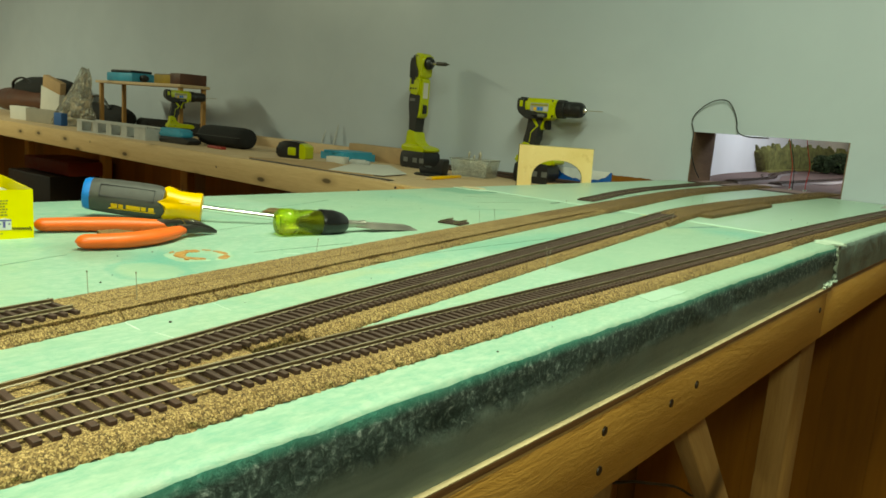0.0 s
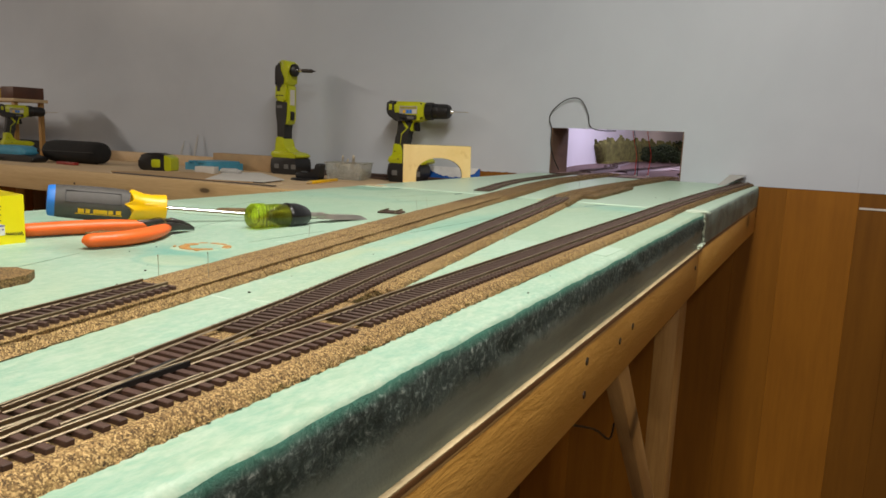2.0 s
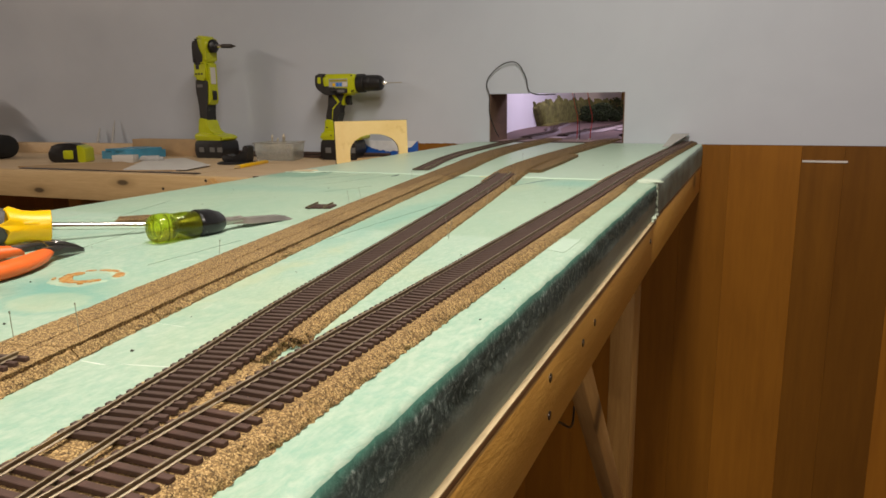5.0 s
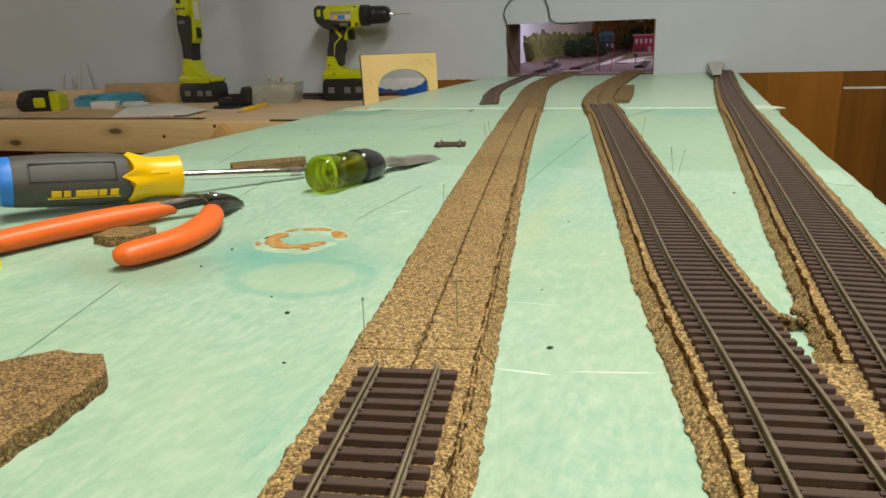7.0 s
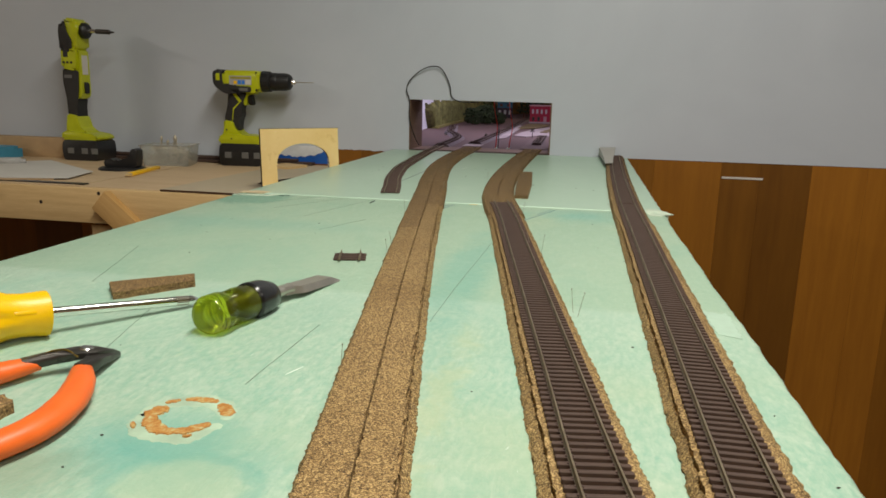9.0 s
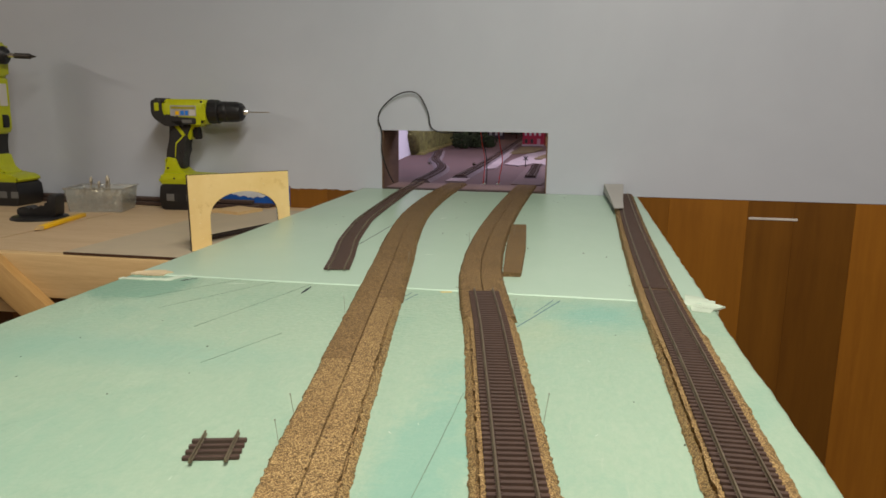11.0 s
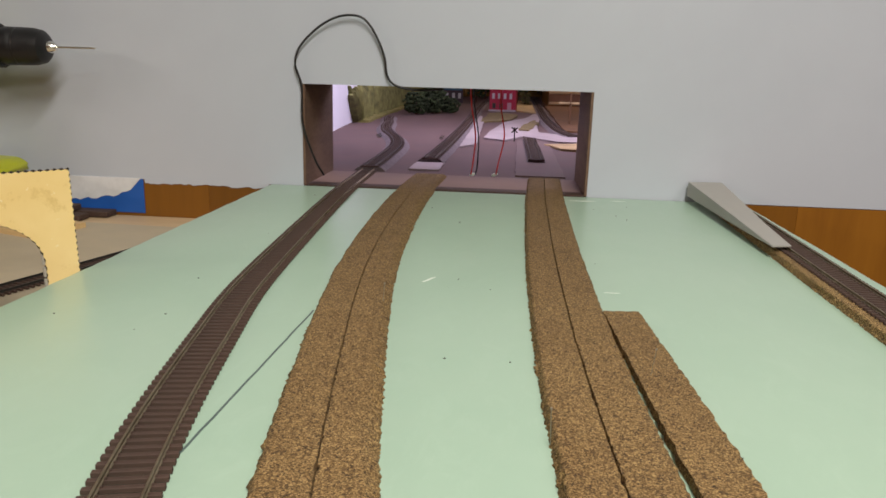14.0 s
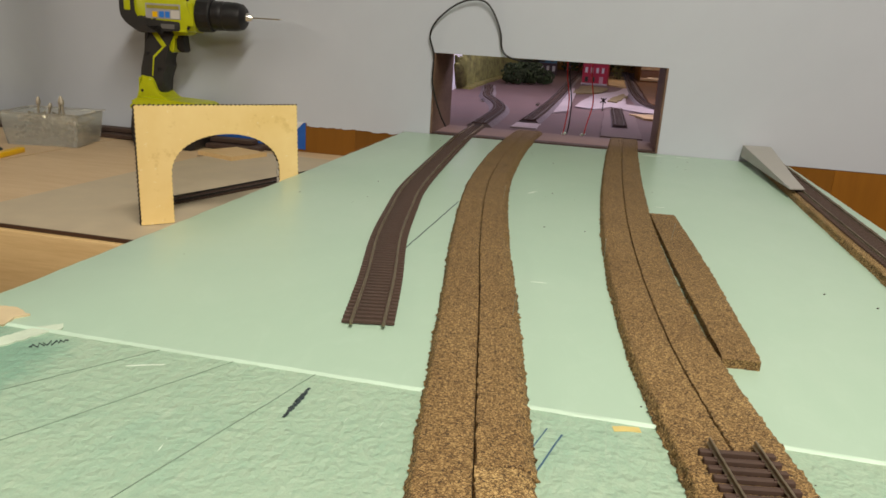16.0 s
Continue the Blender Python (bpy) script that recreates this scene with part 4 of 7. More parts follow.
def track(label, path, y0, y1, z0, over=0.004, name="model_railway_track", group="lengths of track", from_end=False, wide=1.0):
    """A length of track: two rails on a ladder of ties, from y0 to y1 along path."""
    tr = base(name, label, "track", group=group)
    fine = line(path, y0 - over, y1 + over, 0.0033)
    for s in (-1, 1):
        part("rail", rail_bm(offset_line(fine, s * wide * GAUGE / 2), z0 + 0.0018), M_RAIL, tr, "dull nickel-silver rail", smooth=40)
    rnd = random.Random(int(y0 * 1000) + int(path[3][1] * 1000))
    ties, left = [], 0.0
    walkway = cut_line(path, y0, y1, 0.0005)
    for a, b in zip(walkway[::-1] if from_end else walkway, (walkway[::-1] if from_end else walkway)[1:]):
        if left <= 0:
            ties.append(a)
            left += PITCH
        left -= (b - a).length
    ties.sort(key=lambda q: q.y)
    for i, p in enumerate(ties):
        d = ties[min(i + 1, len(ties) - 1)] - ties[max(i - 1, 0)]
        m = Matrix.Translation((p.x, p.y, z0)) @ Matrix.Rotation(math.atan2(d.y, d.x) - math.pi / 2 + rnd.uniform(-0.012, 0.012), 4, "Z") @ Matrix.Diagonal((wide, 1, 1, 1))
        part("tie", TIE, None, tr, m=m)
    return tr


track("track with dark brown plastic ties on the long cork roadbed", C1, -0.33, 0.2685, ZC, over=0.003, from_end=True, wide=0.95)
track("track curving away from the turnout on cork", T2, 0.2285, 1.056, ZC, over=0.006)
track("straight track with dark ties along the foam edge", T3, 0.269, 1.098, ZC, over=0.002)
track("straight track ending under the grey sheet at the wall", T3, 1.106, 1.915, ZC, over=0.002)
FLEX = [(1.06, -0.354), (1.133, -0.3705), (1.212, -0.3875), (1.305, -0.4095), (1.40, -0.4265), (1.50, -0.4415), (1.665, -0.4550), (1.83, -0.4665), (1.925, -0.4720), (2.07, -0.4765), (2.25, -0.482)]
track("loose curved track on the foam running through the wall opening", FLEX, 1.141, 2.09, 1.0004, over=0.007)

# turnout
turnout = base("railway_turnout", "turnout with reddish brown ties where two tracks join", "track", group="lengths of track")
rnd = random.Random(8)


def at_y(path, y):
    return min(path, key=lambda p: abs(p.y - y))


L3, L2 = line(T3, -0.36, 0.3, 0.001), line(T2, -0.36, 0.3, 0.001)
y = 0.2565 - 102 * 0.0057
while y < 0.258:
    a, b = at_y(L2, y).x, at_y(L3, y).x
    long_tie = y < 0.2165
    lo, hi = (a - 0.0139 if long_tie else b - 0.0139), b + 0.0139
    bm = bmesh.new()
    box(bm, lo, hi, y - 0.00145, y + 0.00145, ZC, ZC + 0.0018, bevel=0.00022, seg=1)
    part("tie", bm, M_TIE2, turnout)
    y += 0.0057
fine2, fine3 = line(T2, -0.34, 0.2235, 0.0033), line(T3, -0.34, 0.2675, 0.0033)
part("stock_rail", rail_bm(offset_line(fine2, -GAUGE / 2), ZC + 0.0018), M_RAIL, turnout, smooth=40)
part("stock_rail", rail_bm(offset_line(fine3, GAUGE / 2), ZC + 0.0018), M_RAIL, turnout, smooth=40)
part("point_rail", rail_bm(offset_line([p for p in fine2 if p.y > 0.03], GAUGE / 2), ZC + 0.0018), M_RAIL, turnout, smooth=40)
part("point_rail", rail_bm(offset_line([p for p in fine3 if p.y > 0.03], -GAUGE / 2), ZC + 0.0018), M_RAIL, turnout, smooth=40)
part("guard_rail", rail_bm(offset_line([p for p in fine2 if 0.12 < p.y < 0.175], -GAUGE / 2 + 0.0022), ZC + 0.0018), M_RAIL, turnout, smooth=40)
part("guard_rail", rail_bm(offset_line([p for p in fine3 if 0.12 < p.y < 0.175], GAUGE / 2 - 0.0022), ZC + 0.0018), M_RAIL, turnout, smooth=40)
bm = bmesh.new()
slab(bm, [(-0.0495, 0.138), (-0.0485, 0.138), (-0.0500, 0.155), (-0.0503, 0.182), (-0.0522, 0.182), (-0.0525, 0.168), (-0.0555, 0.182), (-0.0575, 0.180), (-0.0530, 0.155)], ZC + 0.0016, ZC + 0.0036)
part("frog", bm, M_BLACK, turnout, "black plastic frog", smooth=None)

# loose two-tie piece
m = Matrix.Translation((-0.3010, 0.7270, 1.0002)) @ Matrix.Rotation(radians(14), 4, "Z")
bit = base("track_offcut", "short track offcut with four ties lying on the foam", "track", m, group="lengths of track")
for k in range(4):
    part("tie", TIE, None, bit, m=Matrix.Translation((0, -0.009 + k * 0.0062, 0)))
for s in (-1, 1):
    part("rail", rail_bm([Vector((s * GAUGE / 2, -0.016 + 0.004 * k, 0)) for k in range(9)], 0.0018), M_RAIL, bit, smooth=40)

# grey bent sheet over the end of the edge track
bm = bmesh.new()
secs = []
for f, xa, xb, y, z in ((0, -0.0505, -0.036, 1.655, 1.0112), (0.3, -0.052, -0.032, 1.735, 1.0148), (0.65, -0.054, -0.025, 1.83, 1.0195), (1, -0.0565, -0.018, 1.932, 1.0245)):
    secs.append([(xa - 0.0006, y, max(1.0080, z - 0.017 * f - 0.001)), (xa, y, z), (xb, y, z + 0.0008), (xb, y, z - 0.0002), (xa + 0.0002, y, z - 0.001), (xa + 0.0002, y, max(1.0075, z - 0.017 * f - 0.0015))])
rings(bm, secs)
thing("bent_sheet", bm, M_RAMP, "grey folded sheet propped as a ramp over the track end", "sheet", smooth=None)

# ---- marks, pins and specks on the foam ----
bm = bmesh.new()
rnd = random.Random(21)


def blob_ring(bm, cx, cy, r0, r1, a0, a1, z, seed):
    """A ragged arc of dried paint."""
    rr = random.Random(seed)
    n = 60
    rows, u, v = [], 0.0, 0.0
    for k in range(n + 1):
        a = a0 + (a1 - a0) * k / n
        u, v = u * 0.8 + rr.uniform(-0.35, 0.35), v * 0.8 + rr.uniform(-0.35, 0.35)
        w = 0.10 + 0.90 * abs(math.sin(math.pi * k / n)) ** 0.35
        lo, hi = r0 + (r1 - r0) * (0.5 - 0.5 * w * (1 + 0.45 * u)), r0 + (r1 - r0) * (0.5 + 0.5 * w * (1 + 0.45 * v))
        rows.append([(cx + q * math.cos(a), cy + q * math.sin(a), zz) for q, zz in ((lo, 0.9999), (lo + 0.0003, z), (hi - 0.0003, z), (hi, 0.9999))])
    rings(bm, rows)


stain = base("paint_stain", "broken ring of dried orange paint on the foam", "stain")
bm = bmesh.new()
blob_ring(bm, -0.276, 0.407, 0.0130, 0.0240, 0.1, 3.3, 1.00010, 3)
blob_ring(bm, -0.276, 0.407, 0.0110, 0.0245, 3.1, 6.2, 1.00010, 4)
part("halo", bm, plain("pale_stain", (0.37, 0.50, 0.37), 0.5, grain=500, spread=0.2), stain, "pale yellowish halo", smooth=None)
for k, (a0, a1, r0, r1) in enumerate(((0.30, 1.10, 0.0150, 0.0225), (1.20, 2.05, 0.0165, 0.0222), (2.15, 2.50, 0.0175, 0.0215), (2.55, 3.35, 0.0105, 0.0190), (3.20, 5.00, 0.0095, 0.0180), (4.85, 6.10, 0.0105, 0.0168), (3.6, 3.9, 0.0195, 0.0220), (5.2, 5.4, 0.0180, 0.0200))):
    bm = bmesh.new()
    blob_ring(bm, -0.276, 0.407, r0, r1, a0, a1, 1.00025 + 0.00007 * k, 10 + k)
    part("dried_paint", bm, M_STAIN, stain, smooth=None)

def stroke(p, q, w, mat, name, label, category="pencil line", wob=0.0002):
    bm = bmesh.new()
    a, b = Vector((*p, 0)), Vector((*q, 0))
    d = (b - a)
    u = Vector((-d.y, d.x, 0)).normalized() * w / 2
    n = max(2, int(d.length / 0.01))
    rr = random.Random(int(p[0] * 9999))
    pts = [a + d * k / n + Vector((rr.uniform(-wob, wob), rr.uniform(-wob, wob), 0)) for k in range(n + 1)]
    slab(bm, [tuple(x - u)[:2] for x in pts] + [tuple(x + u)[:2] for x in pts[::-1]], 0.9999, 1.0002)
    return thing(name, bm, mat, label, category, "marks drawn on the foam", smooth=None)


for p, q in (((-0.2905, 0.243), (-0.3175, 0.332)), ((-0.361, 0.470), (-0.382, 0.552)), ((-0.2665, 0.448), (-0.2632, 0.545)), ((-0.1976, 0.5694), (-0.1957, 0.654)), ((-0.1955, 0.658), (-0.1884, 0.828)), ((-0.510, 0.990), (-0.452, 1.0775)), ((-0.475, 0.964), (-0.415, 1.0775)), ((-0.418, 0.920), (-0.3756, 1.0775)), ((-0.372, 0.845), (-0.344, 0.919)), ((-0.46, 0.60), (-0.50, 0.72))):
    stroke(p, q, 0.00045, M_PENCIL, "pencil_line", "thin dark pencil line drawn on the foam")
stroke((-0.392, 1.285), (-0.387, 1.46), 0.0011, plain("soft_pencil", (0.09, 0.13, 0.12), 0.6), "pencil_line", "dark pencil line between track and roadbed")
stroke((-0.166, 0.973), (-0.133, 1.063), 0.0007, M_INK, "ink_line", "blue ink stroke on the foam", "ink line")
stroke((-0.154, 1.017), (-0.139, 1.065), 0.0005, M_INK, "ink_line", "fine blue ink stroke on the foam", "ink line")
stroke((-0.276, 1.02), (-0.266, 1.060), 0.0007, M_INK, "ink_line", "blue ink scribble beside the roadbed", "ink line")
stroke((-0.281, 1.03), (-0.272, 1.063), 0.0005, M_INK, "ink_line", "blue ink scribble beside the roadbed", "ink line")
def scuff(x, y, a, l, w, seed):
    """A small ragged pale patch, longer than wide."""
    rr = random.Random(seed)
    bm = bmesh.new()
    o = []
    for k in range(18):
        b = 2 * math.pi * k / 18
        u, v = l / 2 * math.cos(b) * rr.uniform(0.75, 1.05), w / 2 * math.sin(b) * rr.uniform(0.45, 1.1)
        o.append((x + u * math.cos(a) - v * math.sin(a), y + u * math.sin(a) + v * math.cos(a)))
    slab(bm, o, 0.9999, 1.00012)
    return thing("scuff", bm, M_WHITE, "small whitish scuff on the foam", "scuff", "marks drawn on the foam", smooth=None)


for k, v in enumerate(((-0.1420, 0.2906, 0.0, 0.017, 0.0010), (-0.117, 0.2965, 0.2, 0.028, 0.0009), (-0.181, 0.2832, 0.0, 0.008, 0.0008), (-0.150, 0.345, 0.0, 0.022, 0.0005), (-0.325, 1.541, 1.1, 0.018, 0.0032), (-0.198, 1.531, 0.0, 0.012, 0.0018), (-0.292, 1.247, 0.1, 0.010, 0.0010), (-0.182, 1.908, 0.1, 0.036, 0.0065), (-0.140, 1.916, 0.0, 0.024, 0.0045), (-0.215, 0.545, 1.3, 0.03, 0.0010), (-0.449, 1.061, 0.42, 0.018, 0.0010), (-0.102, 0.40, 1.4, 0.012, 0.0012), (-0.25, 0.47, 1.2, 0.016, 0.0010))):
    scuff(*v, k)
stroke((-0.246, 1.071), (-0.236, 1.0735), 0.004, plain("yellow_glue", (0.56, 0.45, 0.16), 0.5, grain=200, spread=0.3), "glue_smear", "yellow glue smear by the joint", "smear", 0.0006)

# dense ink scribbles by the joint
def scribble(x0, y0, x1, y1, turns, w, seed, label):
    """A pen drawn to and fro while it travels."""
    rr = random.Random(seed)
    bm = bmesh.new()
    a, b = Vector((x0, y0, 1.0)), Vector((x1, y1, 1.0))
    side = Vector((-(b - a).y, (b - a).x, 0)).normalized()
    pts = []
    for k in range(turns + 1):
        f = k / turns
        spread = w * math.sin(math.pi * min(max(f, 0.06), 0.94)) * rr.uniform(0.6, 1.1)
        pts.append(a + (b - a) * min(1, max(0, f + rr.uniform(-0.06, 0.06))) + side * (spread if k % 2 else -spread))
    tube(bm, pts, 0.00055, 5)
    thing("ink_scribble", bm, M_DARKINK, label, "ink mark", "marks drawn on the foam", smooth=None)


scribble(-0.3733, 1.0375, -0.3733, 1.0640, 80, 0.0011, 5, "dense dark blue ink scribble on the foam")
scribble(-0.5085, 1.0595, -0.4965, 1.0725, 17, 0.0032, 8, "loose dark ink scribble near the joint")

# pins
bm = bmesh.new()
lathe(bm, (0, 0, -0.002), (0, 0, 0.0165), ((0, 0.0001), (0.1, 0.00017), (0.95, 0.00017), (0.96, 0.00042), (1, 0.0004)), 6)
PIN = finish(bm, "track_pin", plain("pin_steel", (0.42, 0.40, 0.35), 0.4, 0.9), 30)
for x, y, z, tx, ty in ((-0.191, 0.291, 1.003, 2, 3), (-0.226, 0.474, 1.0, 3, -4), (-0.166, 0.305, 1.0055, 0, 2), (-0.108, 0.612, 1.002, -6, 4), (-0.1045, 0.604, 1.002, 12, 2), (-0.138, 0.793, 1.003, 8, 0), (-0.149, 0.803, 1.003, -12, 3), (-0.268, 0.731, 1.003, -8, 0), (-0.273, 0.765, 1.003, -8, 3),
                        (-0.312, 0.979, 1.0, -3, -3), (-0.251, 1.311, 1.002, -2, 0), (-0.172, 0.999, 1.002, 12, 3), (-0.2, 1.38, 1.003, 6, 0), (-0.3, 1.17, 1.002, 5, 0), (-0.346, 1.47, 1.002, 4, 2)):
    ob = tagged(new("track_pin", PIN), "fine steel track pin stuck upright in the layout", "pin", "track pins")
    ob.matrix_world = pose(x, y, z - 0.001, ty, tx, 0)

# pale flecks and fine scratches in the worn board
rnd = random.Random(77)
bm = bmesh.new()
for k in range(90):
    x, y = rnd.uniform(-0.56, -0.006), rnd.uniform(0.10, 1.06)
    a, l, w = rnd.gauss(1.57, 0.5), rnd.uniform(0.001, 0.006), rnd.uniform(0.00015, 0.0004)
    d, u = (math.cos(a) * l, math.sin(a) * l), (-math.sin(a) * w, math.cos(a) * w)
    slab(bm, [(x, y), (x + d[0] * 0.6 + u[0], y + d[1] * 0.6 + u[1]), (x + d[0], y + d[1]), (x + d[0] * 0.4 - u[0], y + d[1] * 0.4 - u[1])], 0.9999, 1.0001)
thing("flecks", bm, M_FLECK, "fine pale flecks and scratches in the foam", "scratches", kind="stuff", smooth=None)

# crumbs
rnd = random.Random(31)
bm = bmesh.new()
spots = [(-0.232, 0.316), (-0.300, 0.384), (-0.138, 0.308), (-0.212, 0.279), (-0.060, 0.395), (-0.007, 0.408), (-0.073, 0.551), (-0.056, 0.542), (-0.064, 0.781), (-0.059, 0.755), (-0.229, 1.10), (-0.065, 1.137), (-0.177, 1.313), (-0.108, 1.296), (-0.318, 1.748), (-0.156, 1.818), (-0.15, 0.36)]
for k in range(70):
    spots.append((rnd.uniform(-0.55, -0.01), rnd.uniform(0.12, 1.9)))
for i, (x, y) in enumerate(spots):
    s = rnd.uniform(0.0006, 0.0011) if i < 16 else rnd.uniform(0.0002, 0.0008)
    lathe(bm, (x - s, y, 1.0), (x + s, y + s * rnd.uniform(-0.6, 0.6), 1.0 + s * 0.6), ((0, s * 0.3), (0.4, s * 0.8), (1, s * 0.2)), 5)
thing("crumbs", bm, M_SPECK, "dark cork and foam crumbs scattered on the foam", "crumbs", kind="stuff")

# ---- hand tools on the foam ----


def along(a, b):
    """A frame whose x axis runs from a to b and whose z axis points up."""
    a, b = Vector(a), Vector(b)
    d = (b - a).normalized()
    y = Vector((0, 0, 1)).cross(d).normalized()
    z = d.cross(y)
    return Matrix(((d.x, y.x, z.x, a.x), (d.y, y.y, z.y, a.y), (d.z, y.z, z.z, a.z), (0, 0, 0, 1)))


# screwdriver: blue cap, grey grip with a framed badge, yellow collar, steel shaft
sd = base("screwdriver", "screwdriver with grey and yellow handle and blue end cap", "screwdriver", along((-0.4665, 0.4088, 1.0222), (-0.3544, 0.5635, 1.0045)))
L = 0.1915
bm = bmesh.new()
lathe(bm, (0, 0, 0), (0.0065, 0, 0), ((0, 0.0118), (0.10, 0.0134), (0.4, 0.0141), (1, 0.0144)), 36, lobes=6, lobe=0.012)
part("end_cap", bm, M_BLUE, sd, "bright blue end cap")
bm = bmesh.new()
lathe(bm, (0.0063, 0, 0), (0.0760, 0, 0), ((0, 0.0143), (0.03, 0.0147), (0.3, 0.0156), (0.68, 0.0158), (0.80, 0.0153), (0.90, 0.0138), (1, 0.0122)), 48, lobes=6, lobe=0.014)
grip = part("grip", bm, M_RUBBER, sd, "dark grey rubber grip")
bm = bmesh.new()
secs = []
for f, r in ((0, 0.0152), (0.03, 0.0157), (0.14, 0.0148), (0.34, 0.0128), (0.55, 0.0124), (0.76, 0.0127), (0.92, 0.0132), (0.975, 0.0132), (0.99, 0.0128), (1.0, 0.0118)):
    row = []
    for k in range(72):
        a = 2 * math.pi * k / 72
        near = abs((math.degrees(a) + 10) % 120 - 60)
        x0 = 0.0705 - 0.0080 * max(0.0, 1 - near / 17) - 0.0040 * (near / 60) ** 2
        row.append((x0 + (0.1000 - x0) * f, r * math.cos(a), r * math.sin(a)))
    secs.append(row)
rings(bm, secs)
collar = part("collar", bm, M_YELLOW, sd, "glossy yellow front of the handle")
for k in range(3):
    bm = bmesh.new()
    box(bm, 0.080, 0.0915, -0.0011, 0.0011, 0.0119, 0.0129, bevel=0.0005)
    part("rib", bm, M_YELLOW, collar, m=Matrix.Rotation(radians(70 + 120 * k), 4, "X"))
bm = bmesh.new()
lathe(bm, (0.0985, 0, 0), (L, 0, 0), ((0, 0.0031), (0.92, 0.0031), (0.95, 0.0031), (0.985, 0.0020), (1, 0.0006)), 20)
part("shaft", bm, plain("satin_chrome", (0.86, 0.85, 0.83), 0.16, 1.0, grain=500, spread=0.04), sd, "bright chromed shaft")
bm = bmesh.new()
lathe(bm, (L - 0.0155, 0, 0), (L - 0.004, 0, 0), ((0, 0.0033), (0.7, 0.0033), (1, 0.0024)), 8)
part("tip", bm, plain("dull_tip", (0.40, 0.37, 0.32), 0.45, 0.9), sd, "dull grey cross-point tip")
# raised frame on the grip, and the badge under it
bm = bmesh.new()
for v0, v1, x0, x1 in ((0.0050, 0.0056, 0.0145, 0.0600), (-0.0056, -0.0050, 0.0145, 0.0600), (-0.0050, 0.0050, 0.0145, 0.0151), (-0.0050, 0.0050, 0.0594, 0.0600)):
    box(bm, x0, x1, v0, v1, 0.0138, 0.0160 if abs(v0) < 0.0051 and v1 - v0 > 0.005 else 0.0152)
bmesh.ops.transform(bm, matrix=Matrix.Rotation(radians(64), 4, "X"), verts=bm.verts[:])
part("badge_line", bm, M_BLACK, grip, smooth=None)
bm = bmesh.new()
for k, w in enumerate((0.0050, 0.0036, 0.0066, 0.0054, 0.0040, 0.0044)):
    x = 0.0250 + k * 0.0062
    box(bm, x, x + w, -0.0020, 0.0018, 0.0150, 0.01610)
box(bm, 0.0230, 0.0615, -0.0033, -0.0028, 0.0150, 0.01605)
bmesh.ops.transform(bm, matrix=Matrix.Rotation(radians(112), 4, "X"), verts=bm.verts[:])
part("badge", bm, M_YELLOW, grip, "yellow block badge", smooth=None)

# side cutters with orange grips
pl = base("side_cutters", "orange-handled side cutters lying open on the foam", "pliers")


def grip_tube(pts, radii, squash=0.75):
    bm = bmesh.new()
    p = spline([(*q, 0) for q in pts], 0.002)
    secs, n = [], 16
    for i, c in enumerate(p):
        f = i / (len(p) - 1)
        k = f * (len(radii) - 1)
        j = min(int(k), len(radii) - 2)
        r = radii[j] + (radii[j + 1] - radii[j]) * (k - j)
        left = (len(p) - 1 - i) * 0.002 / 0.007
        if left < 1:
            r *= max(0.12, math.sqrt(1 - (1 - left) ** 2))
        d, u, v = axis_frame(p[min(i + 1, len(p) - 1)] - p[max(i - 1, 0)])
        secs.append([c + u * (r * math.cos(2 * math.pi * a / n)) + v * (r * squash * math.sin(2 * math.pi * a / n)) + Vector((0, 0, 1.0062)) for a in range(n)])
    rings(bm, secs)
    return bm


part("grip", grip_tube([(-0.3705, 0.4345), (-0.379, 0.4190), (-0.3905, 0.3960), (-0.4005, 0.3700), (-0.4085, 0.3440)], (0.0046, 0.0064, 0.0074, 0.0077, 0.0077, 0.0076, 0.0074, 0.0072, 0.0068)), M_ORANGE, pl, "orange dipped grip", 60)
part("grip", grip_tube([(-0.3440, 0.4320), (-0.3330, 0.4150), (-0.3240, 0.3935), (-0.3215, 0.3700), (-0.3300, 0.3425)], (0.0050, 0.0064, 0.0072, 0.0076, 0.0077, 0.0076, 0.0074, 0.0072, 0.0066)), M_ORANGE, pl, "orange dipped grip", 60)


def jaw(rows, label):
    """A blackened steel bar through rows of (x, y, z, half width, half height)."""
    bm = bmesh.new()
    pts = [Vector(r[:3]) for r in rows]
    secs = []
    for i, (p, r) in enumerate(zip(pts, rows)):
        d = (pts[min(i + 1, len(pts) - 1)] - pts[max(i - 1, 0)]).normalized()
        u = Vector((d.y, -d.x, 0)).normalized()
        w, h = r[3], r[4]
        secs.append([p + u * a + Vector((0, 0, b)) for a, b in ((-w, -h * 0.6), (-w * 0.7, -h), (w * 0.7, -h), (w, -h * 0.6), (w, h * 0.6), (w * 0.7, h), (-w * 0.7, h), (-w, h * 0.6))])
    rings(bm, secs)
    return part("jaw", bm, M_DARKSTEEL, pl, label, 40)


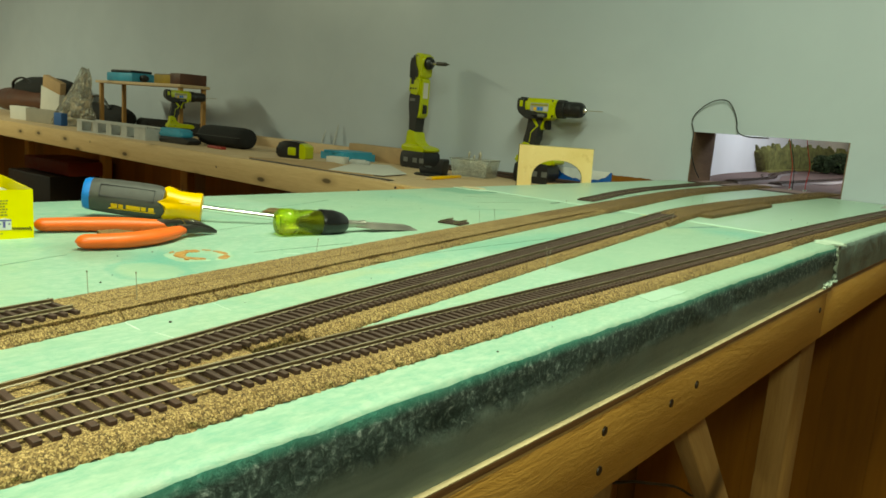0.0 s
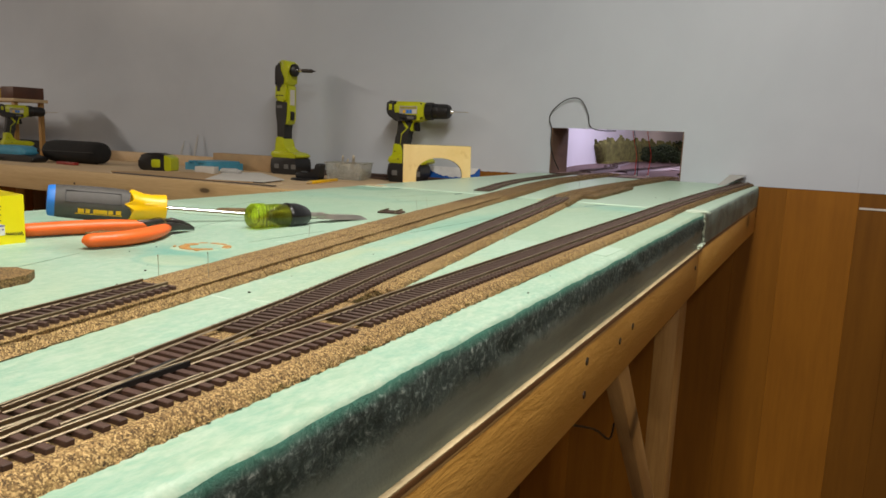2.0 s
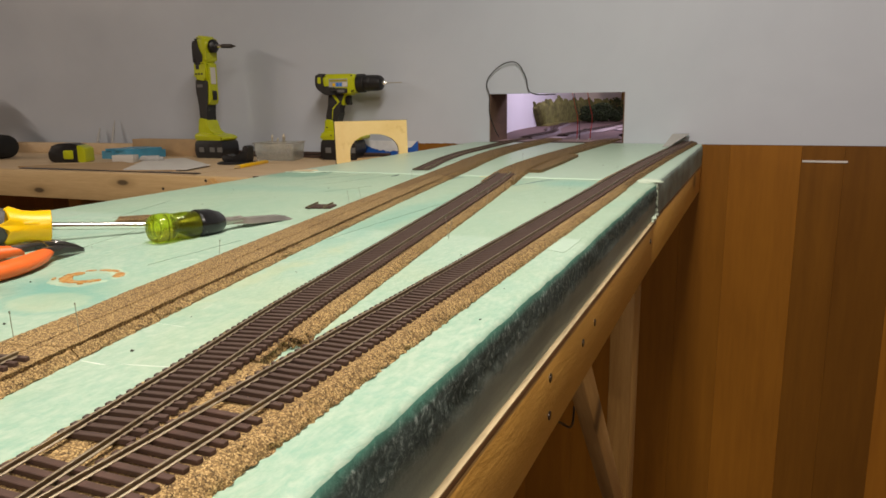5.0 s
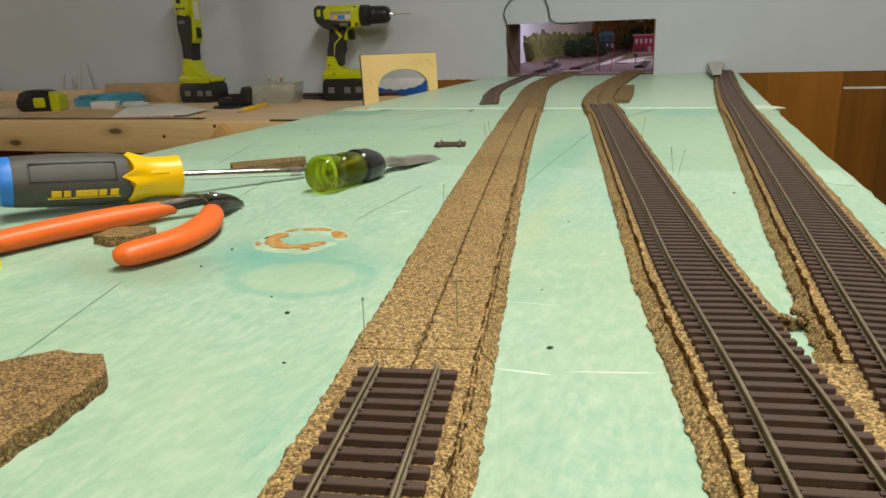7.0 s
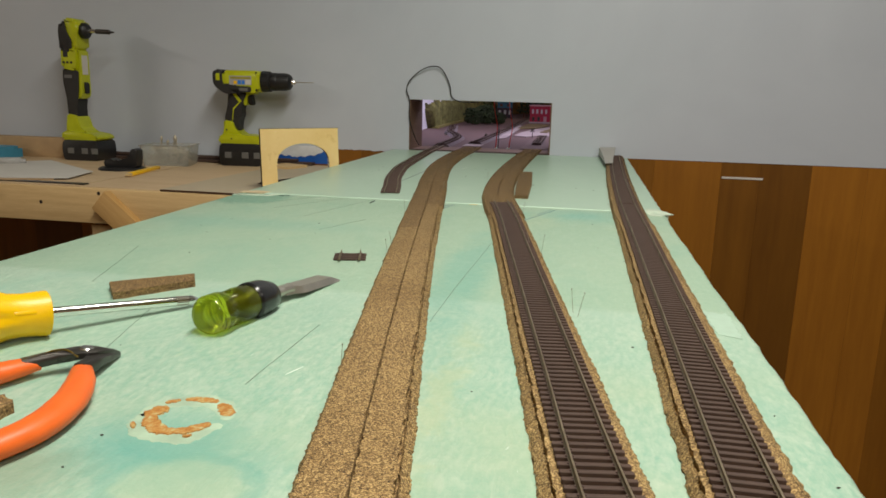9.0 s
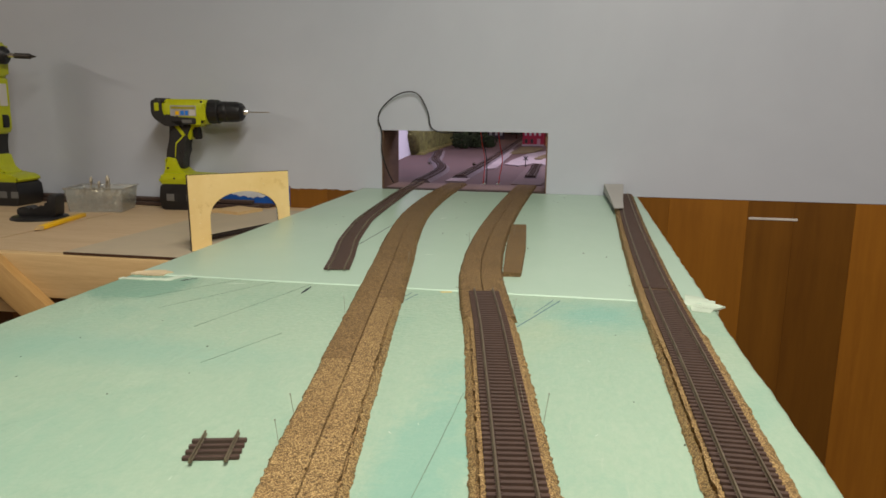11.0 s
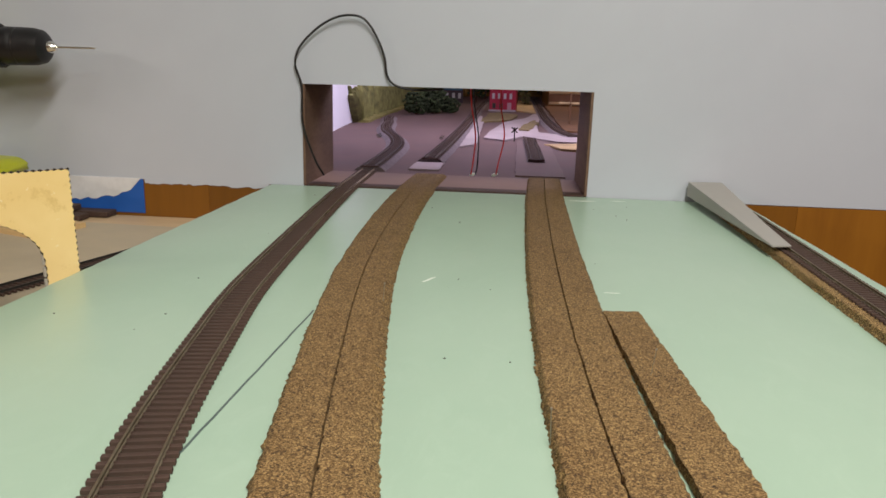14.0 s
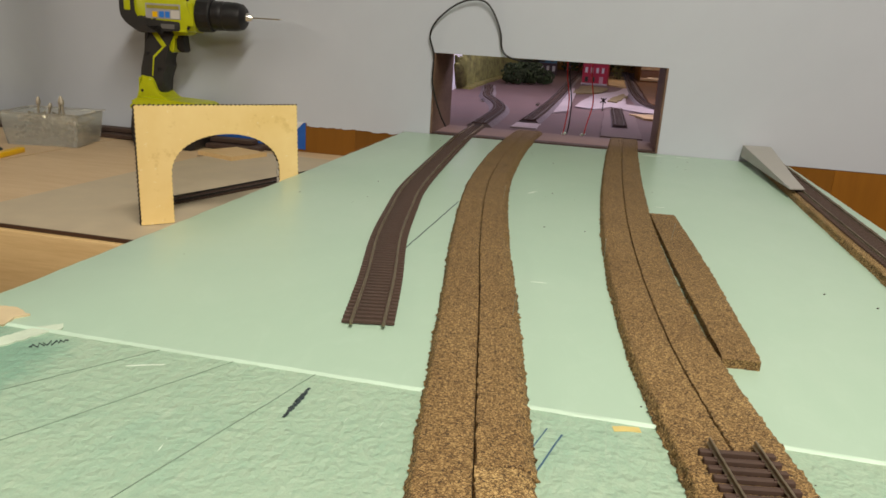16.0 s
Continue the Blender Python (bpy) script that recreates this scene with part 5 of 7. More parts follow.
jaw([(-0.3740, 0.4280, 1.0075, 0.0030, 0.0030), (-0.3650, 0.4380, 1.0085, 0.0032, 0.0030), (-0.3570, 0.4440, 1.0092, 0.0050, 0.0026), (-0.3510, 0.4475, 1.0094, 0.0058, 0.0024), (-0.3478, 0.4520, 1.0085, 0.0044, 0.0024), (-0.3475, 0.4590, 1.0055, 0.0024, 0.0022), (-0.3472, 0.4662, 1.0022, 0.0008, 0.0012)], "blackened steel jaw with a bent cutting edge")
jaw([(-0.3435, 0.4300, 1.0070, 0.0034, 0.0034), (-0.3440, 0.4390, 1.0068, 0.0040, 0.0034), (-0.3468, 0.4460, 1.0060, 0.0052, 0.0030), (-0.3462, 0.4520, 1.0050, 0.0034, 0.0026), (-0.3464, 0.4590, 1.0034, 0.0018, 0.0018), (-0.3470, 0.4660, 1.0018, 0.0007, 0.0010)], "blackened steel jaw under the pivot")
bm = bmesh.new()
lathe(bm, (-0.3515, 0.4465, 1.0112), (-0.3512, 0.4466, 1.0124), ((0, 0.0034), (0.6, 0.0034), (1, 0.0026)), 16)
part("rivet", bm, M_STEEL, pl, "steel pivot rivet")
bm = bmesh.new()
tube(bm, spline([(-0.3700, 0.4360, 1.0098), (-0.3640, 0.4385, 1.0122), (-0.3580, 0.4400, 1.0125), (-0.3520, 0.4405, 1.0090)], 0.002), 0.0005, 6)
part("spring", bm, plain("brass_spring", (0.60, 0.42, 0.10), 0.35, 1.0), pl, "thin brass return spring")

# chisel with a clear green handle
ch = base("wood_chisel", "wood chisel with translucent green handle lying on the foam", "chisel", along((-0.3213, 0.4989, 1.0128), (-0.2925, 0.6580, 1.0035)) @ Matrix.Diagonal((1.09, 1, 1, 1)))
bm = bmesh.new()
lathe(bm, (0.0085, 0, 0), (0.047, 0, 0), ((0, 0.0080), (0.03, 0.0106), (0.09, 0.0119), (0.30, 0.0121), (0.36, 0.0118), (0.40, 0.0108), (0.43, 0.0106), (0.46, 0.0112), (0.49, 0.0106), (0.52, 0.0112), (0.55, 0.0106), (0.60, 0.0114), (0.72, 0.0118), (0.85, 0.0116), (1, 0.0112)), 32)
part("handle", bm, M_GREENGLASS, ch, "clear yellow-green plastic handle", 40)
bm = bmesh.new()
lathe(bm, (0.046, 0, 0), (0.0715, 0, 0), ((0, 0.0113), (0.06, 0.0126), (0.50, 0.0122), (0.85, 0.0098), (1, 0.0072)), 32)
part("ferrule", bm, plain("gloss_black", (0.010, 0.010, 0.011), 0.22, grain=700, spread=0.2), ch, "black ferrule band", 40)
bm = bmesh.new()
lathe(bm, (0.024, 0, 0), (0.0458, 0, 0), ((0, 0.0026), (0.3, 0.0040), (0.75, 0.0060), (1, 0.0096)), 14)
part("tang", bm, M_DARKSTEEL, ch, "dark tang seen inside the clear handle", 40)
bm = bmesh.new()
lathe(bm, (0.068, 0, 0), (0.091, 0, 0), ((0, 0.0058), (0.2, 0.0046), (0.7, 0.0040), (1, 0.0048)), 18, squash=0.8)
blade = [[(x, -w, z0), (x, w, z0), (x, w * 0.72, z1), (x, -w * 0.72, z1)] for x, w, z0, z1 in ((0.082, 0.0040, -0.003, 0.003), (0.090, 0.0046, -0.0032, 0.0026), (0.095, 0.0084, -0.0034, 0.0018), (0.099, 0.0088, -0.0036, 0.0014), (0.136, 0.0088, -0.0040, 0.0004), (0.1460, 0.0088, -0.0042, -0.0036))]
rings(bm, blade)
part("blade", bm, plain("chisel_steel", (0.50, 0.47, 0.42), 0.36, 0.85, grain=300, spread=0.2), ch, "worn bevel-edged steel blade", 35)

# small open yellow carton
ca = base("carton", "small open bright yellow card carton on the foam", "box", pose(-0.3870, 0.3370, 1.0, 0, 0, -3))
bm = bmesh.new()
W, D, Hh, th = 0.075, 0.115, 0.0364, 0.0006
box(bm, -th, 0, -D, 0, 0, Hh)
box(bm, -W, -W + th, -D, 0, 0, Hh + 0.003)
box(bm, -W + th, -th, -th, 0, 0, Hh)
box(bm, -W + th, -th, -D, -D + th, 0, Hh)
box(bm, -W + th, -th, -D + th, -th, 0, th)
prism(bm, [(-W + th, Hh), (-th, Hh), (-W + th, Hh + 0.003)], -th, 0)
part("card", bm, M_BOX, ca, "bright yellow folded card", smooth=None)
part("contents", boxbm(-W + 0.004, -0.004, -D + 0.006, -0.006, 0.001, Hh - 0.004, bevel=0.002), M_GREY, ca, "grey contents")
M_PRINT = plain("grey_print", (0.32, 0.29, 0.03), 0.5)
rr = random.Random(6)


def print_lines(y0, y1, z0, z1, rows, mat, label):
    """Rows of short bars standing in for small print."""
    bm = bmesh.new()
    for k in range(rows):
        z = z0 + (z1 - z0) * k / rows
        w = (y1 - y0) * rr.uniform(0.62, 1.0)
        y = (y0 + y1 - w) / 2
        while y < (y0 + y1 + w) / 2 - 0.0006:
            l = rr.uniform(0.0010, 0.0026)
            box(bm, 0, 0.0002, y, min(y + l, (y0 + y1 + w) / 2), z, z + (z1 - z0) / rows * 0.52)
            y += l + 0.0005
    part("print", bm, mat, ca, label, smooth=None)


print_lines(-0.0335, -0.0160, 0.0175, 0.0300, 6, M_PRINT, "column of small dark print")
print_lines(-0.0560, -0.0385, 0.0175, 0.0300, 6, M_PRINT, "column of small dark print")
print_lines(-0.0780, -0.0610, 0.0175, 0.0300, 6, M_PRINT, "column of small dark print")
print_lines(-0.0330, -0.0190, 0.0040, 0.0054, 1, M_PRINT, "line of small dark print")
M_WPRINT = plain("white_print", (0.72, 0.72, 0.70), 0.5)
M_VPRINT = plain("violet_print", (0.12, 0.11, 0.36), 0.5)
for y0, y1 in ((-0.0440, -0.0150), (-0.0790, -0.0490)):
    bm = bmesh.new()
    slab(bm, [(y0, 0.0075), (y1, 0.0070), (y1, 0.0145), (y1 - 0.004, 0.0158), (y1 - 0.011, 0.0146), (y1 - 0.017, 0.0157), (y0, 0.0147)], 0.0, 0.00025)
    bmesh.ops.transform(bm, matrix=Matrix(((0, 0, 1, 0), (1, 0, 0, 0), (0, 1, 0, 0), (0, 0, 0, 1))), verts=bm.verts[:])
    part("print", bm, M_WPRINT, ca, "white printed picture", smooth=None)
    bm = bmesh.new()
    box(bm, 0.0002, 0.00045, y0, y1, 0.0136, 0.0146)
    for k in range(9):
        y = y0 + (y1 - y0) * (k + rr.uniform(0.1, 0.4)) / 9
        box(bm, 0.0002, 0.00045, y, y + rr.uniform(0.0007, 0.0018), 0.0085 + rr.uniform(0, 0.003), 0.0125 + rr.uniform(-0.002, 0.001))
    part("print", bm, M_VPRINT, ca, "violet lines of the printed picture", smooth=None)
bm = bmesh.new()
pts = [(0.0003, -0.0145 + 0.013 * k / 40, 0.0078 + 0.0011 * math.sin(k * 1.25) * (1.6 if k > 34 else 1) - 0.0006 * (k / 40)) for k in range(41)]
tube(bm, pts, 0.00022, 4)
part("print", bm, M_BLACK, ca, "dark script mark", smooth=None)

# ---- wire on the wall ----
bm = bmesh.new()
tube(bm, spline([(-0.508, 1.955, 1.012), (-0.516, 1.940, 1.035), (-0.528, 1.933, 1.078), (-0.5285, 1.933, 1.122), (-0.5355, 1.931, 1.148), (-0.5305, 1.931, 1.168), (-0.512, 1.931, 1.188), (-0.492, 1.930, 1.201), (-0.474, 1.930, 1.2065), (-0.456, 1.930, 1.2055), (-0.444, 1.931, 1.196), (-0.433, 1.932, 1.177), (-0.426, 1.932, 1.158), (-0.4235, 1.933, 1.140), (-0.416, 1.933, 1.129), (-0.400, 1.937, 1.1235), (-0.380, 1.950, 1.1225), (-0.36, 1.98, 1.1235)], 0.004), 0.0014, 8)
thing("wire", bm, M_WIRE, "black wire looping out of the wall opening", "wire", smooth=60)

# ---- workbench along the wall ----
BT, BF = 0.951, 1.372
bench = base("workbench", "long pine workbench with plywood top along the wall", "workbench")
part("top", boxbm(-1.06, -0.578, BF, WALL_Y - 0.001, BT - 0.012, BT), M_PLY, bench, "pale plywood top sheet", smooth=None)
part("top", boxbm(-6.1, -1.0615, BF, WALL_Y - 0.001, BT - 0.012, BT + 0.0008), M_PLY, bench, "pale plywood top sheet", smooth=None)
part("front_board", boxbm(-3.55, -0.578, BF - 0.019, BF - 0.0005, BT - 0.067, BT - 0.0005, bevel=0.0015), M_PINE_X, bench, "knotty pine front board")
part("front_board", boxbm(-6.1, -3.552, BF - 0.019, BF - 0.0005, BT - 0.067, BT - 0.0005, bevel=0.0015), M_PINE_X, bench, "knotty pine front board")
for x in (-0.62, -1.2, -2.0, -2.8, -3.6, -4.6, -5.6):
    post(bench, (x, BF + 0.50, FZ), (x, BF + 0.50, BT - 0.076), 0.06, 0.038)
    part("bearer", boxbm(x - 0.03, x + 0.03, BF + 0.05, WALL_Y - 0.002, BT - 0.075, BT - 0.0125, bevel=0.001), M_PINE_Y, bench)
bm = bmesh.new()
box(bm, -0.022, 0.022, -0.0185, 0, 0, 0.62, bevel=0.0015)
part("brace", bm, M_PINE_Z, bench, "diagonal pine brace", m=Matrix.Translation((-0.985, BF - 0.0195, BT - 0.018)) @ Matrix.Rotation(radians(180 - 49), 4, "Y"))
part("cleat", boxbm(-1.03, -0.93, BF + 0.001, BF + 0.02, BT - 0.10, BT - 0.0735, bevel=0.001), M_PINE_X, bench)
for x, z in ((-1.12, 0.92), (-2.6, 0.925), (-0.995, 0.942), (-1.75, 0.915)):
    bm = bmesh.new()
    lathe(bm, (x, BF - 0.017, z), (x, BF - 0.0193, z), ((0, 0.003), (1, 0.0036)), 10)
    part("screw", bm, M_DARKSTEEL, bench, "dark screw head")
bm = bmesh.new()
slab(bm, [(-0.872, 1.3615), (-0.60, 1.3605), (-0.585, 1.86), (-0.842, 1.87)], BT + 0.0002, BT + 0.004)
sheet = thing("hardboard_sheet", bm, M_BOARD, "thin tan hardboard sheet lying on the bench", "board", smooth=None)
bm = bmesh.new()
slab(bm, [(-0.872, 1.3600), (-0.60, 1.3590), (-0.60, 1.3604), (-0.872, 1.3614)], BT + 0.0001, BT + 0.0036)
part("edge", bm, M_GROOVE, sheet, "dark sawn edge", smooth=None)
bm = bmesh.new()
slab(bm, [(-0.86, 1.80), (-0.79, 1.775), (-0.765, 1.84), (-0.83, 1.865)], BT + 0.004, BT + 0.010)
thing("wood_offcut", bm, M_PINE_X, "small pale wood offcut on the bench", "offcut", smooth=None)

# dark track lengths stacked along the wall
dark = base("track_stack", "stack of dark track lengths lying along the wall", "track")
for k, (x0, x1, y, z) in enumerate(((-1.62, -0.78, 1.925, 0.0), (-1.60, -0.80, 1.895, 0.0), (-1.55, -0.82, 1.912, 0.008), (-2.35, -1.66, 1.918, 0.0))):
    part("track_length", boxbm(x0, x1, y - 0.013, y + 0.011, BT + 0.001 + z, BT + 0.008 + z, bevel=0.001, seg=1), M_TIE, dark)

# loose flexible track behind the arch
fl = base("model_railway_track", "dark loose track lying on the bench behind the arch", "track", group="lengths of track")
p = spline([(-0.724, 1.490, 0), (-0.702, 1.555, 0), (-0.673, 1.648, 0), (-0.648, 1.735, 0), (-0.625, 1.83, 0)], PITCH)
for s in (-1, 1):
    part("rail", rail_bm(offset_line(p, s * GAUGE / 2), BT + 0.0062), M_DARKSTEEL, fl, smooth=40)
for i, q in enumerate(p):
    d = p[min(i + 1, len(p) - 1)] - p[max(i - 1, 0)]
    part("tie", TIE, None, fl, m=Matrix.Translation((q.x, q.y, BT + 0.0044)) @ Matrix.Rotation(math.atan2(d.y, d.x) - math.pi / 2, 4, "Z"))

# laser-cut tunnel portal
AW, AH, AT = 0.1640, 0.1145, 0.0042
ar = base("tunnel_portal", "pale yellow board tunnel portal with a charred toothed edge", "tunnel portal", along((-0.6875, 1.4050, BT + 0.0045), (-0.5795, 1.5250, BT + 0.0045)) @ pose(0, 0, 0, -3))


def portal(grow, teeth, y0, y1):
    bm = bmesh.new()
    o = [(0.0 - grow, 0.0), (0.0 - grow, AH + grow), (AW + grow, AH + grow), (AW + grow, 0.0), (0.128 + 0.0 - grow * 0, 0.0), (0.128, 0.046)]
    arch = []
    for k in range(29):
        a = math.pi * k / 28
        arch.append((0.087 + 0.056 * math.cos(a), 0.046 + 0.040 * abs(math.sin(a)) ** 0.85))
    full = [o[0], o[1], o[2], o[3], (0.143, 0.0)] + arch + [(0.031, 0.0)]
    full = densify(full, 0.0022)
    rr = random.Random(4)
    pts = []
    for k, (x, z) in enumerate(full):
        j = teeth * (1 if k % 2 else -1) if z > 0.001 else 0
        inside = 0.026 < x < 0.148 and z < 0.09
        sx = (1 if inside and x > 0.087 else -1 if inside else (-1 if x < 0.02 else 1 if x > 0.15 else 0))
        sz = 0 if z < AH - 0.004 else 1
        pts.append((x + j * sx * 0.5, z + j * sz * 0.6))
    prism(bm, pts, y0, y1)
    return bm


part("board", portal(0.0, 0.0008, -0.0012, 0.0), M_ARCH, ar, "pale yellow front board", smooth=None)
part("backing", portal(0.0005, 0.0010, 0.0002, AT), M_CHAR, ar, "charred dark backing layers", smooth=None)
bm = bmesh.new()
for k in range(6):
    z = 0.006 + k * 0.0085
    for y in (0.0008, 0.0034):
        box(bm, 0.1412, 0.1431, y * 0.6, y * 0.6 + 0.0014, z, z + 0.0070, bevel=0.0003, seg=1)
part("lining_block", bm, plain("grey_block", (0.40, 0.38, 0.33), 0.7), ar, "grey block lining", kind="stuff")

# ---- power tools ----


M_LATCH = plain("dull_grey", (0.13, 0.13, 0.125), 0.5)


def battery(parent, x0, x1, w, h):
    bm = bmesh.new()
    prism(bm, round_poly([(x0, 0.0), (x1, 0.0), (x1 + 0.004, h * 0.55), (x1, h), (x0, h), (x0 - 0.004, h * 0.5)], 0.006), -w / 2, w / 2, bevel=0.004)
    b = part("battery", bm, M_BLACK, parent, "black slide-on battery pack")
    bm = bmesh.new()
    for x in (x0 + 0.012, x0 + (x1 - x0) * 0.55, x0 + (x1 - x0) * 0.85):
        box(bm, x, x + 0.017, -w / 2 - 0.0012, -w / 2 + 0.001, h * 0.35, h * 0.62, bevel=0.0006, seg=1)
    part("latch", bm, M_LATCH, b, "grey vents and latch marks", kind="stuff")
    return b


def shaped(parent, name, outline, w, mat, label="", bevel=0.006, r=0.008, y=0.0):
    bm = bmesh.new()
    prism(bm, round_poly(outline, r), y - w / 2, y + w / 2, bevel=bevel)
    return part(name, bm, mat, parent, label, 50)


def drill_driver(place, label, scale=1.0):
    """Pistol-grip drill: body, chuck, grip, foot and battery, bit along +x."""
    d = base("cordless_drill", label, "drill", place @ Matrix.Scale(scale, 4), group="cordless drills")
    battery(d, 0.010, 0.112, 0.070, 0.056)
    foot = shaped(d, "foot", [(0.006, 0.055), (0.126, 0.055), (0.134, 0.064), (0.120, 0.075), (0.030, 0.079), (0.012, 0.077), (0.006, 0.070)], 0.066, M_LIME, "lime green foot of the grip")
    shaped(foot, "neck", [(0.012, 0.072), (0.074, 0.072), (0.058, 0.082), (0.048, 0.090), (0.040, 0.110), (0.019, 0.113), (0.018, 0.090)], 0.050, M_LIME, "", 0.006, 0.004)
    g = shaped(d, "grip", [(0.019, 0.098), (0.052, 0.080), (0.055, 0.112), (0.062, 0.128), (0.060, 0.138), (0.071, 0.168), (0.080, 0.186), (0.030, 0.190), (0.027, 0.150), (0.019, 0.120)], 0.036, M_GRIP, "dark grey moulded grip", 0.010, 0.010)
    shaped(g, "inlay", [(0.0375, 0.112), (0.0395, 0.112), (0.043, 0.140), (0.059, 0.156), (0.057, 0.158), (0.041, 0.143)], 0.0366, M_LIME, "thin lime inlay line", 0.0004, 0.001)
    shaped(g, "inlay", [(0.036, 0.184), (0.046, 0.184), (0.064, 0.160), (0.058, 0.156)], 0.0370, M_LIME, "lime stripe", 0.0004, 0.001)
    for x, z in ((0.031, 0.147), (0.050, 0.124)):
        bm = bmesh.new()
        lathe(bm, (x, -0.0195, z), (x, -0.0178, z), ((0, 0.0026), (1, 0.0026)), 10)
        part("screw", bm, M_BLACK, g)
    shaped(d, "body", [(0.020, 0.182), (0.114, 0.182), (0.114, 0.235), (0.020, 0.235), (0.012, 0.210)], 0.056, M_LIME, "lime green motor housing", 0.010, 0.010)
    shaped(d, "lower_cover", [(0.010, 0.190), (0.028, 0.204), (0.046, 0.1985), (0.093, 0.1965), (0.093, 0.183), (0.030, 0.180)], 0.0576, M_GRIP, "dark grey cover under the motor housing", 0.002, 0.003)
    part("badge", boxbm(0.062, 0.084, -0.0294, -0.0284, 0.1855, 0.1925, bevel=0.0004, seg=1), M_LATCH, d, "small grey plate", smooth=None)
    shaped(d, "trigger_guard", [(0.068, 0.150), (0.074, 0.150), (0.078, 0.176), (0.098, 0.178), (0.100, 0.190), (0.066, 0.190)], 0.030, M_LIME, "lime green guard behind the trigger", 0.003, 0.004)
    shaped(d, "trigger", [(0.078, 0.152), (0.090, 0.150), (0.087, 0.180), (0.076, 0.180)], 0.020, M_BLACK, "black trigger", 0.003, 0.004)
    c = shaped(d, "end_cover", [(-0.004, 0.204), (0.004, 0.192), (0.028, 0.177), (0.058, 0.180), (0.070, 0.184), (0.032, 0.189), (0.020, 0.208), (0.020, 0.237), (0.002, 0.237), (-0.004, 0.228)], 0.060, M_GRIP, "dark grey rear cover", 0.008, 0.008)
    shaped(c, "window", [(0.004, 0.210), (0.014, 0.210), (0.014, 0.227), (0.004, 0.227)], 0.0612, M_LIME, "lime window in the cover", 0.0006, 0.002)
    bm = bmesh.new()
    box(bm, 0.038, 0.094, -0.0288, -0.0278, 0.200, 0.222)
    lab = part("label", bm, plain("label_grey", (0.36, 0.36, 0.38), 0.4), d, "grey printed label", smooth=None)
    for nm, x0, x1, z0, z1, mt in (("mark", 0.060, 0.068, 0.202, 0.211, M_BLUE), ("mark", 0.070, 0.077, 0.202, 0.211, M_BLUE), ("mark", 0.079, 0.093, 0.201, 0.213, M_PAPER), ("mark", 0.049, 0.057, 0.202, 0.210, M_YELLOW), ("mark", 0.040, 0.092, 0.2145, 0.2195, M_PRINT)):
        part(nm, boxbm(x0, x1, -0.0292, -0.0286, z0, z1), mt, lab, smooth=None)
    for x, z in ((0.024, 0.230), (0.106, 0.230), (0.106, 0.188), (0.028, 0.090), (0.040, 0.068)):
        bm = bmesh.new()
        y = 0.0282 if z > 0.18 else 0.0331
        lathe(bm, (x, -y - 0.0006, z), (x, -y + 0.001, z), ((0, 0.0022), (1, 0.0022)), 10)
        part("screw", bm, M_BLACK, d)
    for k in range(3):
        shaped(d, "vent", [(0.032 + k * 0.008, 0.196), (0.037 + k * 0.008, 0.196), (0.040 + k * 0.008, 0.203), (0.035 + k * 0.008, 0.203)], 0.0566, M_BLACK, "", 0.0003, 0.001)
    bm = bmesh.new()
    lathe(bm, (0.112, 0, 0.2095), (0.136, 0, 0.2095), ((0, 0.0245), (0.1, 0.0258), (0.9, 0.0250), (1, 0.023)), 30, lobes=15, lobe=0.012)
    part("torque_ring", bm, M_BLACK, d, "black ribbed torque ring", 25)
    bm = bmesh.new()
    lathe(bm, (0.136, 0, 0.2095), (0.189, 0, 0.2095), ((0, 0.0212), (0.06, 0.0222), (0.3, 0.0220), (0.32, 0.0214), (0.36, 0.0214), (0.38, 0.0220), (0.7, 0.0214), (0.88, 0.0190), (0.97, 0.014), (1, 0.009)), 26)
    part("chuck", bm, M_BLACK, d, "black keyless chuck", 30)
    bm = bmesh.new()
    lathe(bm, (0.187, 0, 0.2095), (0.198, 0, 0.2095), ((0, 0.0075), (0.6, 0.0065), (1, 0.004)), 12)
    part("chuck_jaw", bm, M_STEEL, d, "steel chuck jaws")
    bm = bmesh.new()
    lathe(bm, (0.196, 0, 0.2095), (0.244, 0, 0.2095), ((0, 0.0010), (0.9, 0.0010), (0.96, 0.0008), (1, 0.0002)), 10)
    part("drill_bit", bm, plain("bit_steel", (0.55, 0.50, 0.40), 0.3, 1.0), d, "thin bright drill bit")
    return d


drill_driver(pose(-1.006, 1.868, BT, 0, 0, 5), "lime green and black cordless drill standing on its battery")

# right-angle drill standing on its battery
ra = base("right_angle_drill", "lime and black right-angle drill standing on its battery", "drill", pose(-1.410, 1.834, BT, 0, 0, 0) @ Matrix.Diagonal((1.04, 1.04, 1.055, 1)))
battery(ra, 0.004, 0.094, 0.074, 0.050)
foot = shaped(ra, "foot", [(0.000, 0.0495), (0.094, 0.0495), (0.099, 0.056), (0.086, 0.064), (0.050, 0.069), (0.006, 0.071), (0.0, 0.063)], 0.068, M_LIME, "lime green foot")
shaped(foot, "neck", [(0.006, 0.066), (0.064, 0.066), (0.046, 0.080), (0.037, 0.108), (0.012, 0.112), (0.008, 0.086)], 0.048, M_LIME, "", 0.006, 0.004)
shaped(ra, "grip", [(0.012, 0.100), (0.038, 0.078), (0.037, 0.130), (0.045, 0.165), (0.049, 0.222), (0.007, 0.226), (0.004, 0.190), (0.011, 0.148)], 0.038, M_GRIP, "dark grey slender grip", 0.011, 0.012)
spine = shaped(ra, "spine", [(0.037, 0.150), (0.046, 0.146), (0.053, 0.160), (0.053, 0.262), (0.032, 0.262), (0.035, 0.205)], 0.034, M_LIME, "lime green edge strip with the switch", 0.006, 0.006)
